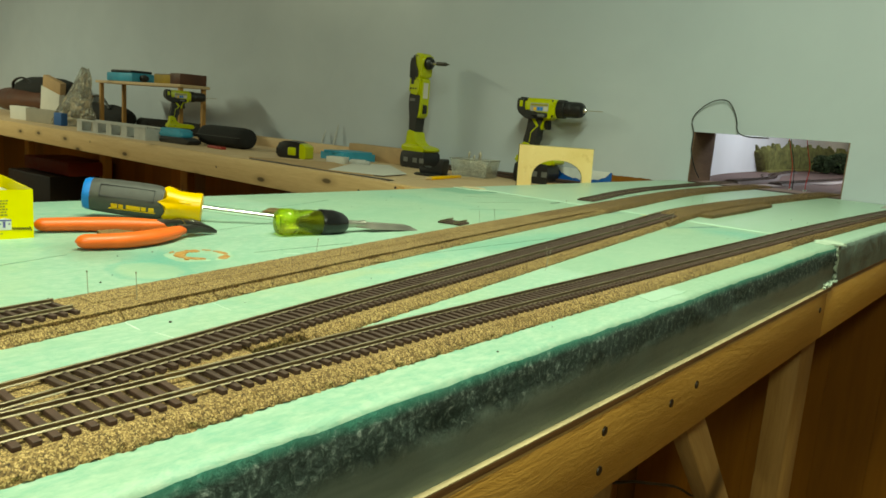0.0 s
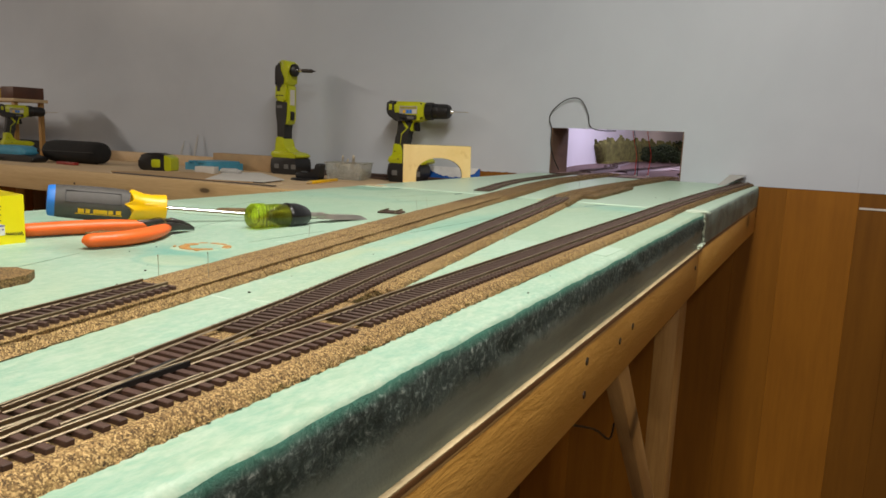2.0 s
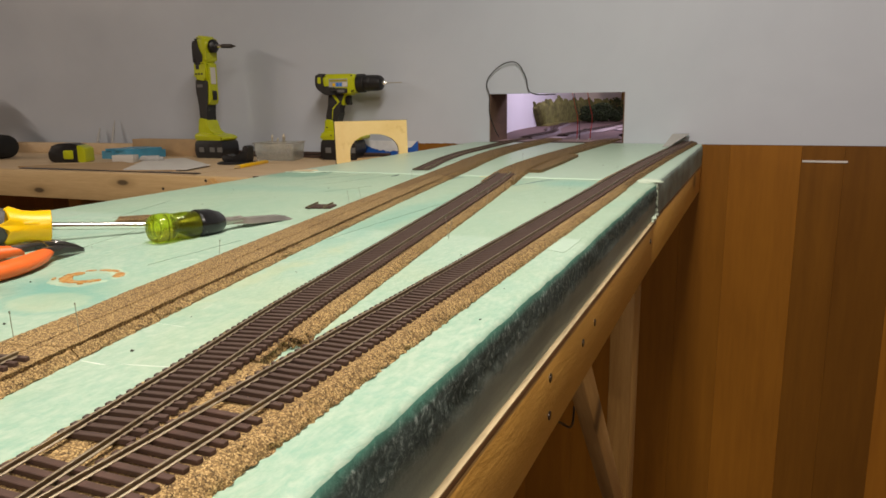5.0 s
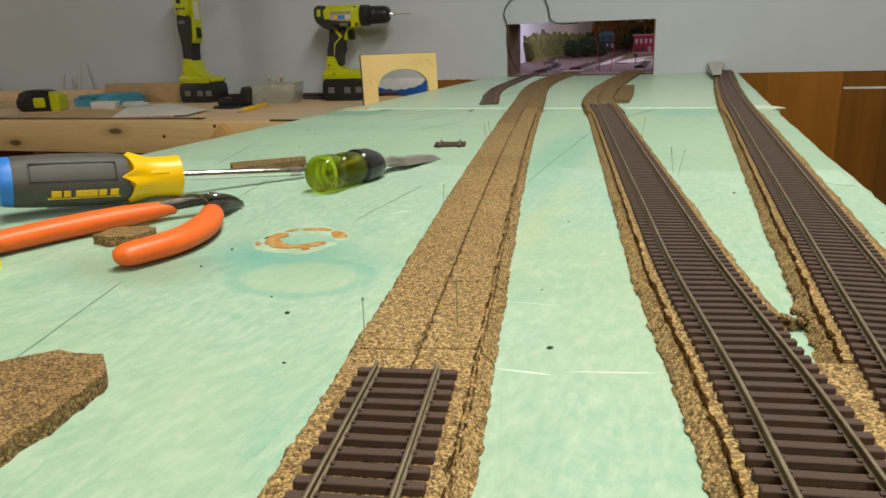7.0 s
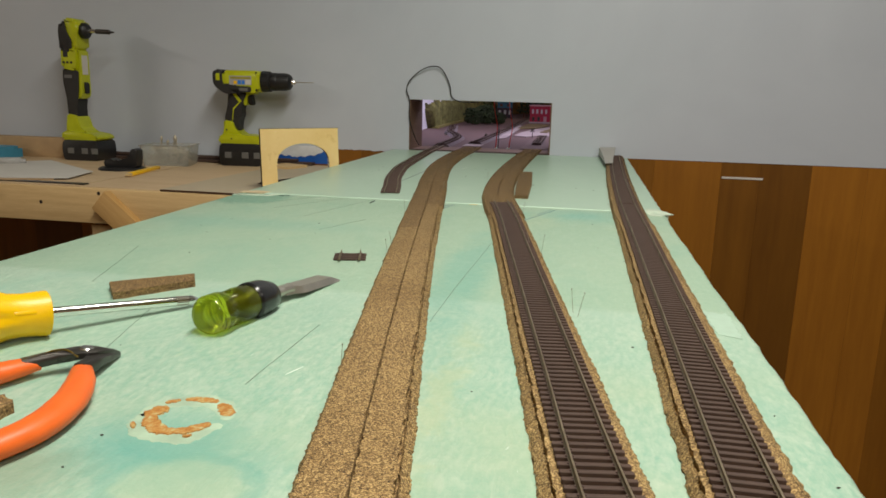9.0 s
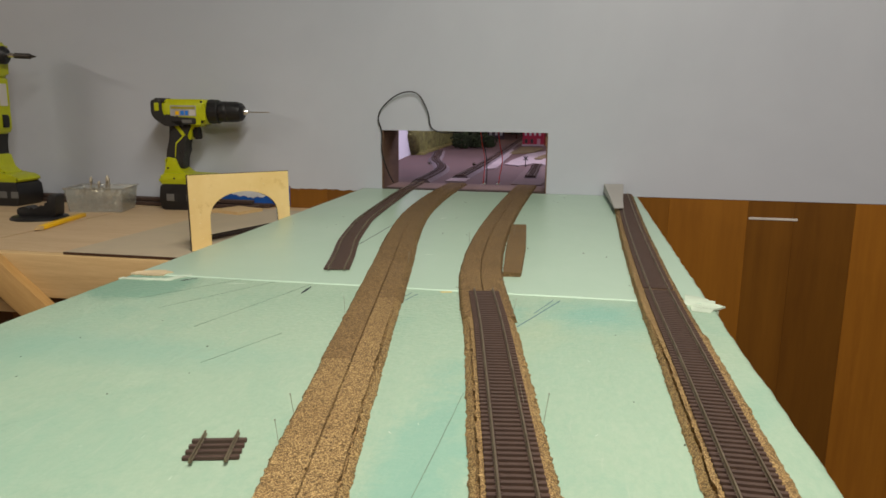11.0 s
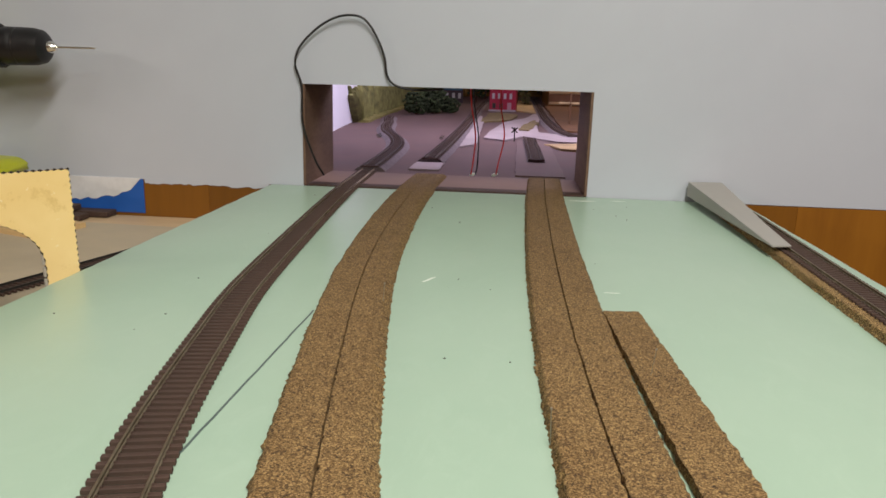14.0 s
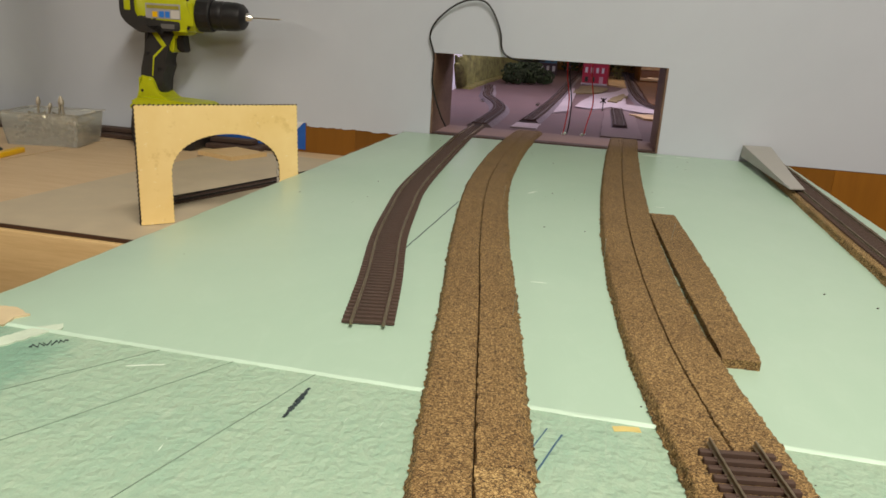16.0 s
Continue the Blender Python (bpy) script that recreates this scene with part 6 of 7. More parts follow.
shaped(spine, "switch", [(0.049, 0.162), (0.056, 0.160), (0.0565, 0.186), (0.050, 0.188)], 0.016, M_BLACK, "black paddle switch", 0.002, 0.003)
shaped(ra, "collar", [(0.007, 0.219), (0.044, 0.213), (0.048, 0.266), (0.008, 0.266)], 0.047, M_LIME, "lime green middle band", 0.009, 0.006)
for x, z, a, b in ((0.014, 0.245, 0.012, 0.012), (0.011, 0.230, 0.006, 0.005), (0.021, 0.230, 0.006, 0.005), (0.031, 0.230, 0.006, 0.005)):
    part("vent", boxbm(x, x + a, -0.0246, -0.0225, z, z + b, bevel=0.0005, seg=1), M_BLACK, ra, "black recess")
shaped(ra, "head_cover", [(0.007, 0.257), (0.038, 0.257), (0.041, 0.282), (0.029, 0.302), (0.025, 0.328), (0.012, 0.326), (0.006, 0.308)], 0.050, M_GRIP, "dark grey head cover", 0.010, 0.008)
shaped(ra, "head", [(0.030, 0.262), (0.052, 0.262), (0.054, 0.298), (0.060, 0.318), (0.052, 0.333), (0.024, 0.336), (0.018, 0.326), (0.027, 0.300)], 0.046, M_LIME, "lime green gear head", 0.010, 0.008)
bm = bmesh.new()
lathe(bm, (0.055, 0, 0.307), (0.073, 0, 0.307), ((0, 0.0185), (0.55, 0.0185), (0.8, 0.015), (1, 0.010)), 22)
part("collet", bm, M_BLACK, ra, "black collet")
bm = bmesh.new()
lathe(bm, (0.072, 0, 0.307), (0.092, 0, 0.306), ((0, 0.0048), (1, 0.0048)), 12)
part("shank", bm, M_STEEL, ra, "bright steel shank")
bm = bmesh.new()
lathe(bm, (0.091, 0, 0.306), (0.139, 0, 0.304), ((0, 0.0056), (0.72, 0.0056), (0.76, 0.0036), (1, 0.0012)), 12)
part("driver_bit", bm, M_DARKSTEEL, ra, "dark steel driver bit")
part("badge", boxbm(0.010, 0.030, -0.0202, -0.0185, 0.196, 0.204), M_LATCH, ra, "pale badge", smooth=None)
part("label", boxbm(0.0525, 0.0542, -0.010, 0.010, 0.205, 0.250), M_PAPER, ra, "printed label strip", smooth=None)

# clear bin of screws and bits
bn = base("parts_bin", "clear plastic bin heaped with screws and bits", "bin", pose(-1.150, 1.740, BT, 0, 0, 14))
bm = bmesh.new()
o = [[(x * (0.052 + g) + 0.055, y * (0.040 + g) + 0.045, z) for x, y in ((-1, -1), (1, -1), (1, 1), (-1, 1))] for g, z in ((0, 0), (0.003, 0.02), (0.006, 0.048), (0.009, 0.050), (0.009, 0.0515), (0.0045, 0.050), (0.0015, 0.02), (-0.0015, 0.0015))]
rings(bm, o)
part("tub", bm, M_CLEAR, bn, "hazy clear plastic tub", smooth=None)
rnd = random.Random(12)
bm = bmesh.new()
for k in range(170):
    x, y = rnd.uniform(0.010, 0.100), rnd.uniform(0.012, 0.078)
    z = rnd.uniform(0.004, 0.046)
    a, t = rnd.uniform(0, 6.28), rnd.uniform(-0.5, 0.5)
    l = rnd.uniform(0.008, 0.016)
    lathe(bm, (x, y, z), (x + l * math.cos(a), y + l * math.sin(a), max(0.003, z + l * t)), ((0, 0.0026), (0.08, 0.0026), (0.12, 0.0013), (0.9, 0.0012), (1, 0.0002)), 6)
part("screws", bm, plain("zinc_screws", (0.50, 0.46, 0.36), 0.4, 0.8, spread=0.4), bn, "jumble of zinc screws", kind="stuff")
for x, y, l, tx in ((0.035, 0.04, 0.030, 3), (0.062, 0.05, 0.032, 8), (0.070, 0.048, 0.030, -4), (0.045, 0.052, 0.02, 10)):
    bm = bmesh.new()
    lathe(bm, (0, 0, 0), (0, 0, l), ((0, 0.002), (0.6, 0.0022), (0.62, 0.0035), (0.8, 0.0035), (1, 0.0015)), 8)
    part("bit", bm, plain("brass_bit", (0.40, 0.36, 0.28), 0.5, 0.6), bn, "upright brass-coloured bit", m=pose(x, y, 0.042, 0, tx, 0))

# black sanding block and yellow pencil
sb = base("sanding_pad", "black round-backed sanding pad on the bench", "tool", pose(-1.150, 1.660, BT, 0, 0, 8))
bm = bmesh.new()
lathe(bm, (0, 0, 0), (0, 0, 0.006), ((0, 0.052), (0.5, 0.052), (1, 0.049)), 32)
part("plate", bm, M_BLACK, sb, "flat black plate")
shaped(sb, "handle", [(-0.034, 0.006), (0.040, 0.006), (0.044, 0.048), (0.030, 0.050), (0.024, 0.030), (-0.006, 0.020), (-0.020, 0.026), (-0.036, 0.022)], 0.032, M_BLACK, "black upright handle", 0.003, 0.004)
pc = base("carpenter_pencil", "flat yellow carpenter pencil on the bench", "pencil", along((-1.050, 1.522, BT + 0.0045), (-1.082, 1.690, BT + 0.0045)))
part("barrel", boxbm(0.018, 0.18, -0.0065, 0.0065, -0.004, 0.004, bevel=0.0022), M_YELLOW, pc, "yellow lacquered barrel")
bm = bmesh.new()
rings(bm, [[(0.0185, -0.0062, -0.0037), (0.0185, 0.0062, -0.0037), (0.0185, 0.0062, 0.0037), (0.0185, -0.0062, 0.0037)], [(0.0, -0.0012, -0.001), (0.0, 0.0012, -0.001), (0.0, 0.0012, 0.001), (0.0, -0.0012, 0.001)]])
part("point", bm, M_PINE_X, pc, "sharpened wooden point", smooth=None)

# papers and dark strips
bm = bmesh.new()
slab(bm, [(-1.28, 1.392), (-1.125, 1.440), (-1.155, 1.560), (-1.40, 1.74), (-1.47, 1.66)], BT + 0.0042, BT + 0.0052)
thing("paper", bm, M_PAPER, "creased sheet of white paper on the bench", "paper", "papers on the bench", smooth=None)
bm = bmesh.new()
slab(bm, [(-1.66, 1.405), (-1.22, 1.384), (-1.15, 1.43), (-1.50, 1.60)], BT + 0.0012, BT + 0.0040)
thing("paper", bm, M_CARD, "brown card under the white paper", "paper", "papers on the bench", smooth=None)
bm = bmesh.new()
slab(bm, [(-1.62, 1.378), (-1.05, 1.386), (-1.05, 1.402), (-1.62, 1.394)], BT + 0.0009, BT + 0.0030)
thing("steel_rule", bm, M_DARKSTEEL, "dark steel rule along the bench edge", "ruler", smooth=None)
part_box = boxbm(-1.70, -1.42, 1.84, 1.885, BT + 0.0008, BT + 0.052, bevel=0.001)
thing("wood_block", part_box, M_CARD, "long tan board standing against the wall", "board")

# tape measure
tm = base("tape_measure", "lime and black tape measure on the bench", "tape measure", pose(-1.665, 1.585, BT + 0.0008, 0, 0, 22) @ Matrix.Diagonal((1.28, 1.25, 0.95, 1)))
bm = bmesh.new()
prism(bm, round_poly([(-0.045, 0), (0.035, 0), (0.035, 0.040), (0.015, 0.056), (-0.030, 0.056), (-0.045, 0.040)], 0.012), -0.02, 0.02, bevel=0.005)
part("case", bm, M_BLACK, tm, "black rubber case", 50)
shaped(tm, "side_panel", [(-0.012, 0.010), (0.010, 0.010), (0.010, 0.036), (-0.012, 0.036)], 0.0412, M_LIME, "lime side panel", 0.001, 0.004)
shaped(tm, "band", [(0.020, -0.0), (0.037, 0.0), (0.037, 0.042), (0.020, 0.052)], 0.0416, M_LIME, "lime front band", 0.002, 0.004)

# blue package, small white box with grey tube
bm = bmesh.new()
slab(bm, densify([(-1.68, 1.70), (-1.57, 1.70), (-1.55, 1.82), (-1.66, 1.83)], 0.02), BT + 0.0008, BT + 0.030, 0.004, 3)
bmesh.ops.bevel(bm, geom=[e for e in bm.edges if e.verts[0].co.z > BT + 0.02 and e.verts[1].co.z > BT + 0.02], offset=0.006, segments=2, affect="EDGES")
thing("blister_pack", bm, M_CYAN, "crumpled blue plastic packet on the bench", "packet")
wb = boxbm(-0.03, 0.03, -0.018, 0.018, 0, 0.020, bevel=0.001)
thing("small_carton", wb, M_PAPER, "small white carton on the bench", "box").matrix_world = pose(-1.500, 1.615, BT + 0.0008, 0, 0, 20)
bm = bmesh.new()
lathe(bm, (-1.455, 1.625, BT + 0.010), (-1.40, 1.655, BT + 0.010), ((0, 0.006), (0.1, 0.009), (0.8, 0.009), (0.85, 0.006), (1, 0.005)), 14)
thing("grey_tube", bm, M_GREY, "small grey plastic tube on the bench", "tube")

# long black case, red and white packet
bc = base("soft_case", "long black rounded soft case on the bench", "case", pose(-2.085, 1.605, BT + 0.0008, 0, 0, 6) @ Matrix.Diagonal((0.93, 0.9, 0.78, 1)))
bm = bmesh.new()
lathe(bm, (-0.135, 0, 0.048), (0.135, 0, 0.048), ((0, 0.022), (0.02, 0.036), (0.06, 0.046), (0.15, 0.050), (0.85, 0.050), (0.94, 0.046), (0.98, 0.036), (1, 0.020)), 24, squash=0.95)
part("shell", bm, M_CASE, bc, "matt black padded shell", 60)
bm = bmesh.new()
tube(bm, [(-0.130 + 0.260 * k / 30, -0.0490, 0.05) for k in range(31)], 0.0016, 6)
part("zip", bm, M_GRIP, bc, "dark zip")
thing("small_packet", boxbm(-0.055, 0.04, -0.010, 0.010, 0, 0.009, bevel=0.002), M_RED, "red and white packet by the black case", "packet").matrix_world = pose(-2.00, 1.515, BT + 0.0008, 0, 0, -4)

# blue tool lying down, and another drill behind it
bt = base("cordless_driver", "blue and black cordless driver lying on the bench", "driver", pose(-2.235, 1.50, BT + 0.0008, 0, 0, 4) @ Matrix.Diagonal((0.82, 1, 0.85, 1)))
shaped(bt, "body", [(-0.09, 0.02), (0.07, 0.02), (0.08, 0.045), (0.05, 0.060), (-0.07, 0.062), (-0.09, 0.05)], 0.05, M_CYAN, "teal blue body", 0.01, 0.012)
shaped(bt, "base", [(-0.085, 0.0), (0.12, 0.0), (0.13, 0.018), (0.08, 0.028), (-0.08, 0.026)], 0.056, M_BLACK, "black underside", 0.006, 0.008)
drill_driver(pose(-2.475, 1.585, BT + 0.0008, 0, 0, 0) @ pose(0, 0, 0, 0, 0, 72), "lime green drill standing under the small shelf", 0.80)

# small raised shelf with boxes
sh = base("bench_shelf", "low plywood shelf on four thin legs", "shelf")
part("board", boxbm(-3.225, -2.492, 1.655, 1.787, 1.153, 1.165, bevel=0.001), M_PLY, sh, "plywood shelf board")
for x, y in ((-3.192, 1.668), (-3.192, 1.772), (-2.510, 1.668), (-2.515, 1.772)):
    part("leg", boxbm(x - 0.008, x + 0.008, y - 0.008, y + 0.008, BT + 0.0008, 1.153, bevel=0.001), M_LEG, sh, "thin wooden leg")
bx = base("tool_case", "blue plastic case with a dark lid on the shelf", "case", pose(-3.02, 1.722, 1.165, 0, 0, 2))
part("body", boxbm(-0.115, 0.105, -0.056, 0.056, 0, 0.038, bevel=0.007), M_CYAN, bx, "teal blue plastic body")
part("lid", boxbm(-0.085, 0.085, -0.052, 0.052, 0.0382, 0.050, bevel=0.005), M_BLACK, bx, "dark lid")
bm = bmesh.new()
lathe(bm, (0.1052, -0.01, 0.018), (0.135, 0.0, 0.018), ((0, 0.014), (0.6, 0.016), (1, 0.010)), 12)
part("latch", bm, M_GRIP, bx, "dark latch")
M_OCHRE = plain("ochre_card", (0.30, 0.20, 0.02), 0.6, grain=90, spread=0.4)
cb = base("brick_carton", "reddish brown carton on the shelf", "box", pose(-2.545, 1.722, 1.165, 0, 0, -2))
part("card", boxbm(-0.040, 0.040, -0.058, 0.058, 0, 0.043, bevel=0.002), M_BROWN, cb, "red-brown printed card")
part("band", boxbm(-0.0415, -0.0402, -0.05, 0.05, 0.004, 0.036), M_OCHRE, cb, "ochre end label", smooth=None)
oc = base("ochre_carton", "dull ochre card carton on the shelf", "box", pose(-2.655, 1.720, 1.165, 0, 0, 3))
part("card", boxbm(-0.065, 0.060, -0.050, 0.050, 0, 0.036, bevel=0.002), M_OCHRE, oc, "dull ochre card")
part("flap", boxbm(-0.062, 0.057, -0.047, 0.047, 0.0362, 0.0385, bevel=0.001), M_BROWN, oc, "brown lid flap")

dl = base("dark_bag", "slumped black bag behind the grey tray", "bag", pose(-3.42, 1.80, BT + 0.0008))
bm = bmesh.new()
lathe(bm, (-0.22, 0, 0.052), (0.24, 0, 0.045), ((0, 0.02), (0.06, 0.045), (0.2, 0.064), (0.4, 0.052), (0.6, 0.060), (0.85, 0.050), (0.96, 0.036), (1, 0.015)), 20, squash=0.95)
part("body", bm, M_CASE, dl, "black nylon body", 60)
bm = bmesh.new()
tube(bm, spline([(-0.12, -0.045, 0.09), (-0.05, -0.05, 0.135), (0.05, -0.05, 0.135), (0.12, -0.045, 0.085)], 0.01), 0.006, 8)
part("strap", bm, M_BLACK, dl, "black strap", 60)

# far end of the bench: tray, clear bag, cartons, bag
tr = base("plastic_tray", "long pale grey slotted plastic tray on the bench", "tray", pose(-2.580, 1.455, BT + 0.0008, 0, 0, 3))
bm = bmesh.new()
box(bm, -0.25, 0.25, -0.04, 0.04, 0, 0.004)
for x in (-0.25, -0.125, -0.025, 0.085, 0.175):
    w = 0.075 if x == 0.175 else 0.04
    box(bm, x, x + w, -0.04, -0.037, 0.004, 0.042, bevel=0.0008, seg=1)
    box(bm, x, x + 0.004, -0.037, 0.04, 0.004, 0.042)
box(bm, 0.246, 0.25, -0.037, 0.04, 0.004, 0.042)
box(bm, -0.25, 0.252, -0.042, -0.034, 0.042, 0.048, bevel=0.001, seg=1)
box(bm, -0.25, 0.252, 0.034, 0.042, 0.042, 0.048, bevel=0.001, seg=1)
part("frame", bm, M_GREY, tr, "pale grey plastic frame", smooth=None)
for x in (-0.18, -0.145, -0.06, 0.04, 0.155):
    bm = bmesh.new()
    lathe(bm, (x, 0, 0.004), (x, 0, 0.044), ((0, 0.016), (0.8, 0.016), (1, 0.009)), 12)
    part("bottle", bm, plain("tray_bottle", (0.34, 0.30, 0.24), 0.4, spread=0.4), tr, "small bottle")
bm = bmesh.new()
rnd = random.Random(6)
secs = []
for k in range(13):
    f = k / 12
    z = BT + 0.001 + 0.25 * f
    r = 0.115 * (1 - 0.80 * f)
    secs.append([(-3.27 + 0.14 * f + r * (1 + 0.55 * noise.noise((3 * math.cos(a), 3 * math.sin(a), k * 0.35))) * math.cos(a), 1.57 + 0.7 * r * (1 + 0.6 * noise.noise((3 * math.cos(a) + 9, 3 * math.sin(a), k * 0.35))) * math.sin(a), z + (0.03 * noise.noise((5 * math.cos(a), 5 * math.sin(a), 7)) * f if k else 0)) for a in np.arange(0, 6.2, 0.26)])
rings(bm, secs)
thing("plastic_bag", bm, M_CLEAR, "crumpled clear plastic bag standing on the bench", "bag", smooth=None)
thing("carton", boxbm(-0.100, 0.100, -0.04, 0.0, 0, 0.064, bevel=0.002), M_PAPER, "plain white carton on the bench", "box").matrix_world = pose(-3.650, 1.52, BT + 0.0008, 0, 0, 3)
thing("carton", boxbm(-0.148, 0.148, -0.04, -0.005, 0, 0.062, bevel=0.002), plain("grey_card", (0.27, 0.245, 0.20), 0.7, grain=60, spread=0.15), "grey carton on the bench", "box").matrix_world = pose(-3.398, 1.52, BT + 0.0008, 0, 0, 3)
thing("carton", boxbm(-0.04, 0.03, -0.04, -0.012, 0, 0.056, bevel=0.002), plain("dull_blue_card", (0.02, 0.085, 0.27), 0.6), "small blue carton on the bench", "box").matrix_world = pose(-3.205, 1.52, BT + 0.0008, 0, 0, 3)
cf = base("open_carton", "tall open cardboard carton with a white side", "box", pose(-3.80, 1.69, BT + 0.0008, 4, 14, 8))
part("side", boxbm(-0.09, 0.08, -0.014, 0.014, 0, 0.155, bevel=0.002), M_PAPER, cf, "white printed side")
part("flap", boxbm(-0.075, 0.085, -0.015, 0.015, 0.1555, 0.215, bevel=0.002), M_CARD, cf, "brown cardboard flaps")
hb = base("holdall", "dark brown rounded holdall at the end of the bench", "bag", pose(-4.20, 1.78, BT + 0.0008, 0, 0, 0) @ Matrix.Diagonal((1.0, 0.85, 0.62, 1)))
bm = bmesh.new()
lathe(bm, (-0.45, 0, 0.13), (0.42, 0, 0.13), ((0, 0.07), (0.04, 0.11), (0.15, 0.15), (0.5, 0.175), (0.85, 0.15), (0.96, 0.11), (1, 0.07)), 24, squash=0.75)
part("body", bm, M_BROWN, hb, "dark brown vinyl body", 60)
bm = bmesh.new()
lathe(bm, (-0.22, 0.02, 0.235), (0.40, 0.02, 0.235), ((0, 0.05), (0.06, 0.10), (0.3, 0.145), (0.7, 0.14), (0.94, 0.10), (1, 0.05)), 20, squash=0.8)
part("top_flap", bm, M_CASE, hb, "black padded top flap", 60)
bm = bmesh.new()
tube(bm, spline([(-0.15, -0.09, 0.2), (-0.12, -0.10, 0.29), (0.0, -0.1, 0.33), (0.12, -0.10, 0.29), (0.15, -0.09, 0.2)], 0.01), 0.009, 8)
part("handle", bm, M_BLACK, hb, "black carrying handle", 60)
# Added dark rounded form along the wall, of no known kind.
bm = bmesh.new()
lathe(bm, (-3.22, 1.86, BT + 0.0295), (-2.56, 1.86, BT + 0.0295), ((0, 0.016), (0.03, 0.026), (0.3, 0.028), (0.7, 0.0285), (0.97, 0.026), (1, 0.016)), 16)
thing("tool_roll", bm, M_CASE, "long dark rounded form lying along the wall", "tool roll", smooth=60)
# rack of brush handles and a pencil standing against the wall
for x, h in ((-1.86, 0.11), (-1.93, 0.085)):
    bm = bmesh.new()
    lathe(bm, (x, 1.90, BT + 0.0008), (x + 0.004, 1.925, BT + h), ((0, 0.004), (0.7, 0.004), (1, 0.0015)), 8)
    thing("thin_stick", bm, M_GREY, "thin grey stick leaning on the wall", "stick", "sticks by the wall")
thing("baton", boxbm(-2.35, -1.72, 1.86, 1.90, BT + 0.0008, BT + 0.035, bevel=0.002), M_PLY, "pale wooden baton along the wall", "board")

# under the bench
thing("storage_box", boxbm(-0.24, 0.24, -0.12, 0.12, 0, 0.07, bevel=0.010), plain("dull_red", (0.16, 0.016, 0.012), 0.6), "shallow red plastic box on stacked boxes under the bench", "box").matrix_world = pose(-3.83, 1.78, 0.681, 0, 0, 4)
thing("low_shelf", boxbm(-4.6, -1.6, 1.44, 1.90, 0.39, 0.419, bevel=0.002), M_PINE_X, "low plank shelf under the bench", "shelf")
thing("storage_box", boxbm(-0.25, 0.25, -0.18, 0.18, 0, 0.26, bevel=0.01), M_CARD, "brown cardboard box under the bench", "box").matrix_world = pose(-2.45, 1.68, 0.42, 0, 0, -3)
thing("storage_box", boxbm(-0.22, 0.22, -0.16, 0.16, 0, 0.26, bevel=0.01), M_BLACK, "black crate under the bench", "box").matrix_world = pose(-3.85, 1.74, 0.42, 0, 0, 5)

# ---- the lit layout in the next room, seen through the opening ----
M_EARTH = plain("painted_ground", (0.130, 0.080, 0.075), 0.8, grain=90, spread=0.2, depth=0.4)
M_BALLAST = plain("grey_ballast", (0.17, 0.14, 0.145), 0.9, grain=700, depth=0.8, spread=0.3, bump_d=0.001)
M_ROADW = plain("pale_road", (0.38, 0.32, 0.32), 0.7, grain=60, spread=0.2)
M_GRASS = plain("scenic_grass", (0.24, 0.22, 0.065), 0.95, grain=400, depth=0.8, spread=0.4, bump_d=0.001)
M_LEAF = plain("dark_foliage", (0.030, 0.046, 0.014), 0.9, grain=300, spread=0.5)
M_LEAF2 = plain("olive_foliage", (0.17, 0.165, 0.055), 0.9, grain=300, spread=0.5)
M_SKYCARD = plain("pale_backdrop", (0.82, 0.82, 0.90), 0.7, grain=30, spread=0.04)
M_BRICKRED = plain("red_brickwork", (0.34, 0.012, 0.035), 0.7, grain=300)
M_OLDRAIL = plain("weathered_rail", (0.10, 0.075, 0.07), 0.5, 0.6)
GZ = 1.0
bm = bmesh.new()
slab(bm, [(-1.3, WALL_BACK + 0.002), (1.1, WALL_BACK + 0.002), (1.1, 6.6), (-1.3, 6.6)], GZ - 0.05, GZ - 0.001)
thing("scenery_base", bm, M_EARTH, "mauve-brown painted scenery base in the next room", "model ground", kind="structure", smooth=None)
for nm, a in (("wall_far_west", (-1.5, -1.35, WALL_BACK, 7.0, 0, 2.4)), ("wall_far_east", (1.3, 1.4, WALL_BACK, 7.0, 0, 2.4)), ("wall_far_north", (-1.35, 1.3, 6.9, 7.0, 0, 2.4))):
    tagged(new(nm, finish(boxbm(*a), nm, M_PANEL if "east" in nm else M_SKYCARD)), "wall of the room beyond the opening", "wall", kind="structure")
tagged(new("ceiling_far", finish(boxbm(-1.35, 1.3, WALL_BACK, 6.9, CEIL, CEIL + 0.1), "ceiling_far", M_CEIL)), "ceiling of the room beyond the opening", "ceiling", kind="structure")
tagged(new("floor_far", finish(boxbm(-1.35, 1.3, WALL_BACK, 6.9, -0.1, 0), "floor_far", M_FLOOR)), "floor of the room beyond the opening", "floor", kind="structure")
# curved pale backdrop
bd = spline([(-0.560, 2.10, 0), (-0.63, 2.36, 0), (-0.695, 2.75, 0), (-0.735, 3.3, 0), (-0.75, 3.9, 0), (-0.76, 4.6, 0), (-0.74, 5.4, 0), (-0.6, 5.95, 0), (-0.3, 6.3, 0), (0.2, 6.45, 0), (0.9, 6.5, 0)], 0.04)
bm = bmesh.new()
rings(bm, [[p + Vector((0, 0, GZ - 0.001)), p + Vector((0, 0, GZ + 0.55)), p + Vector((-0.006, 0, GZ + 0.55)), p + Vector((-0.006, 0, GZ - 0.001))] for p in bd])
thing("sky_backdrop", bm, M_SKYCARD, "curved pale lilac sky backdrop behind the scenery", "backdrop", kind="structure", smooth=40)
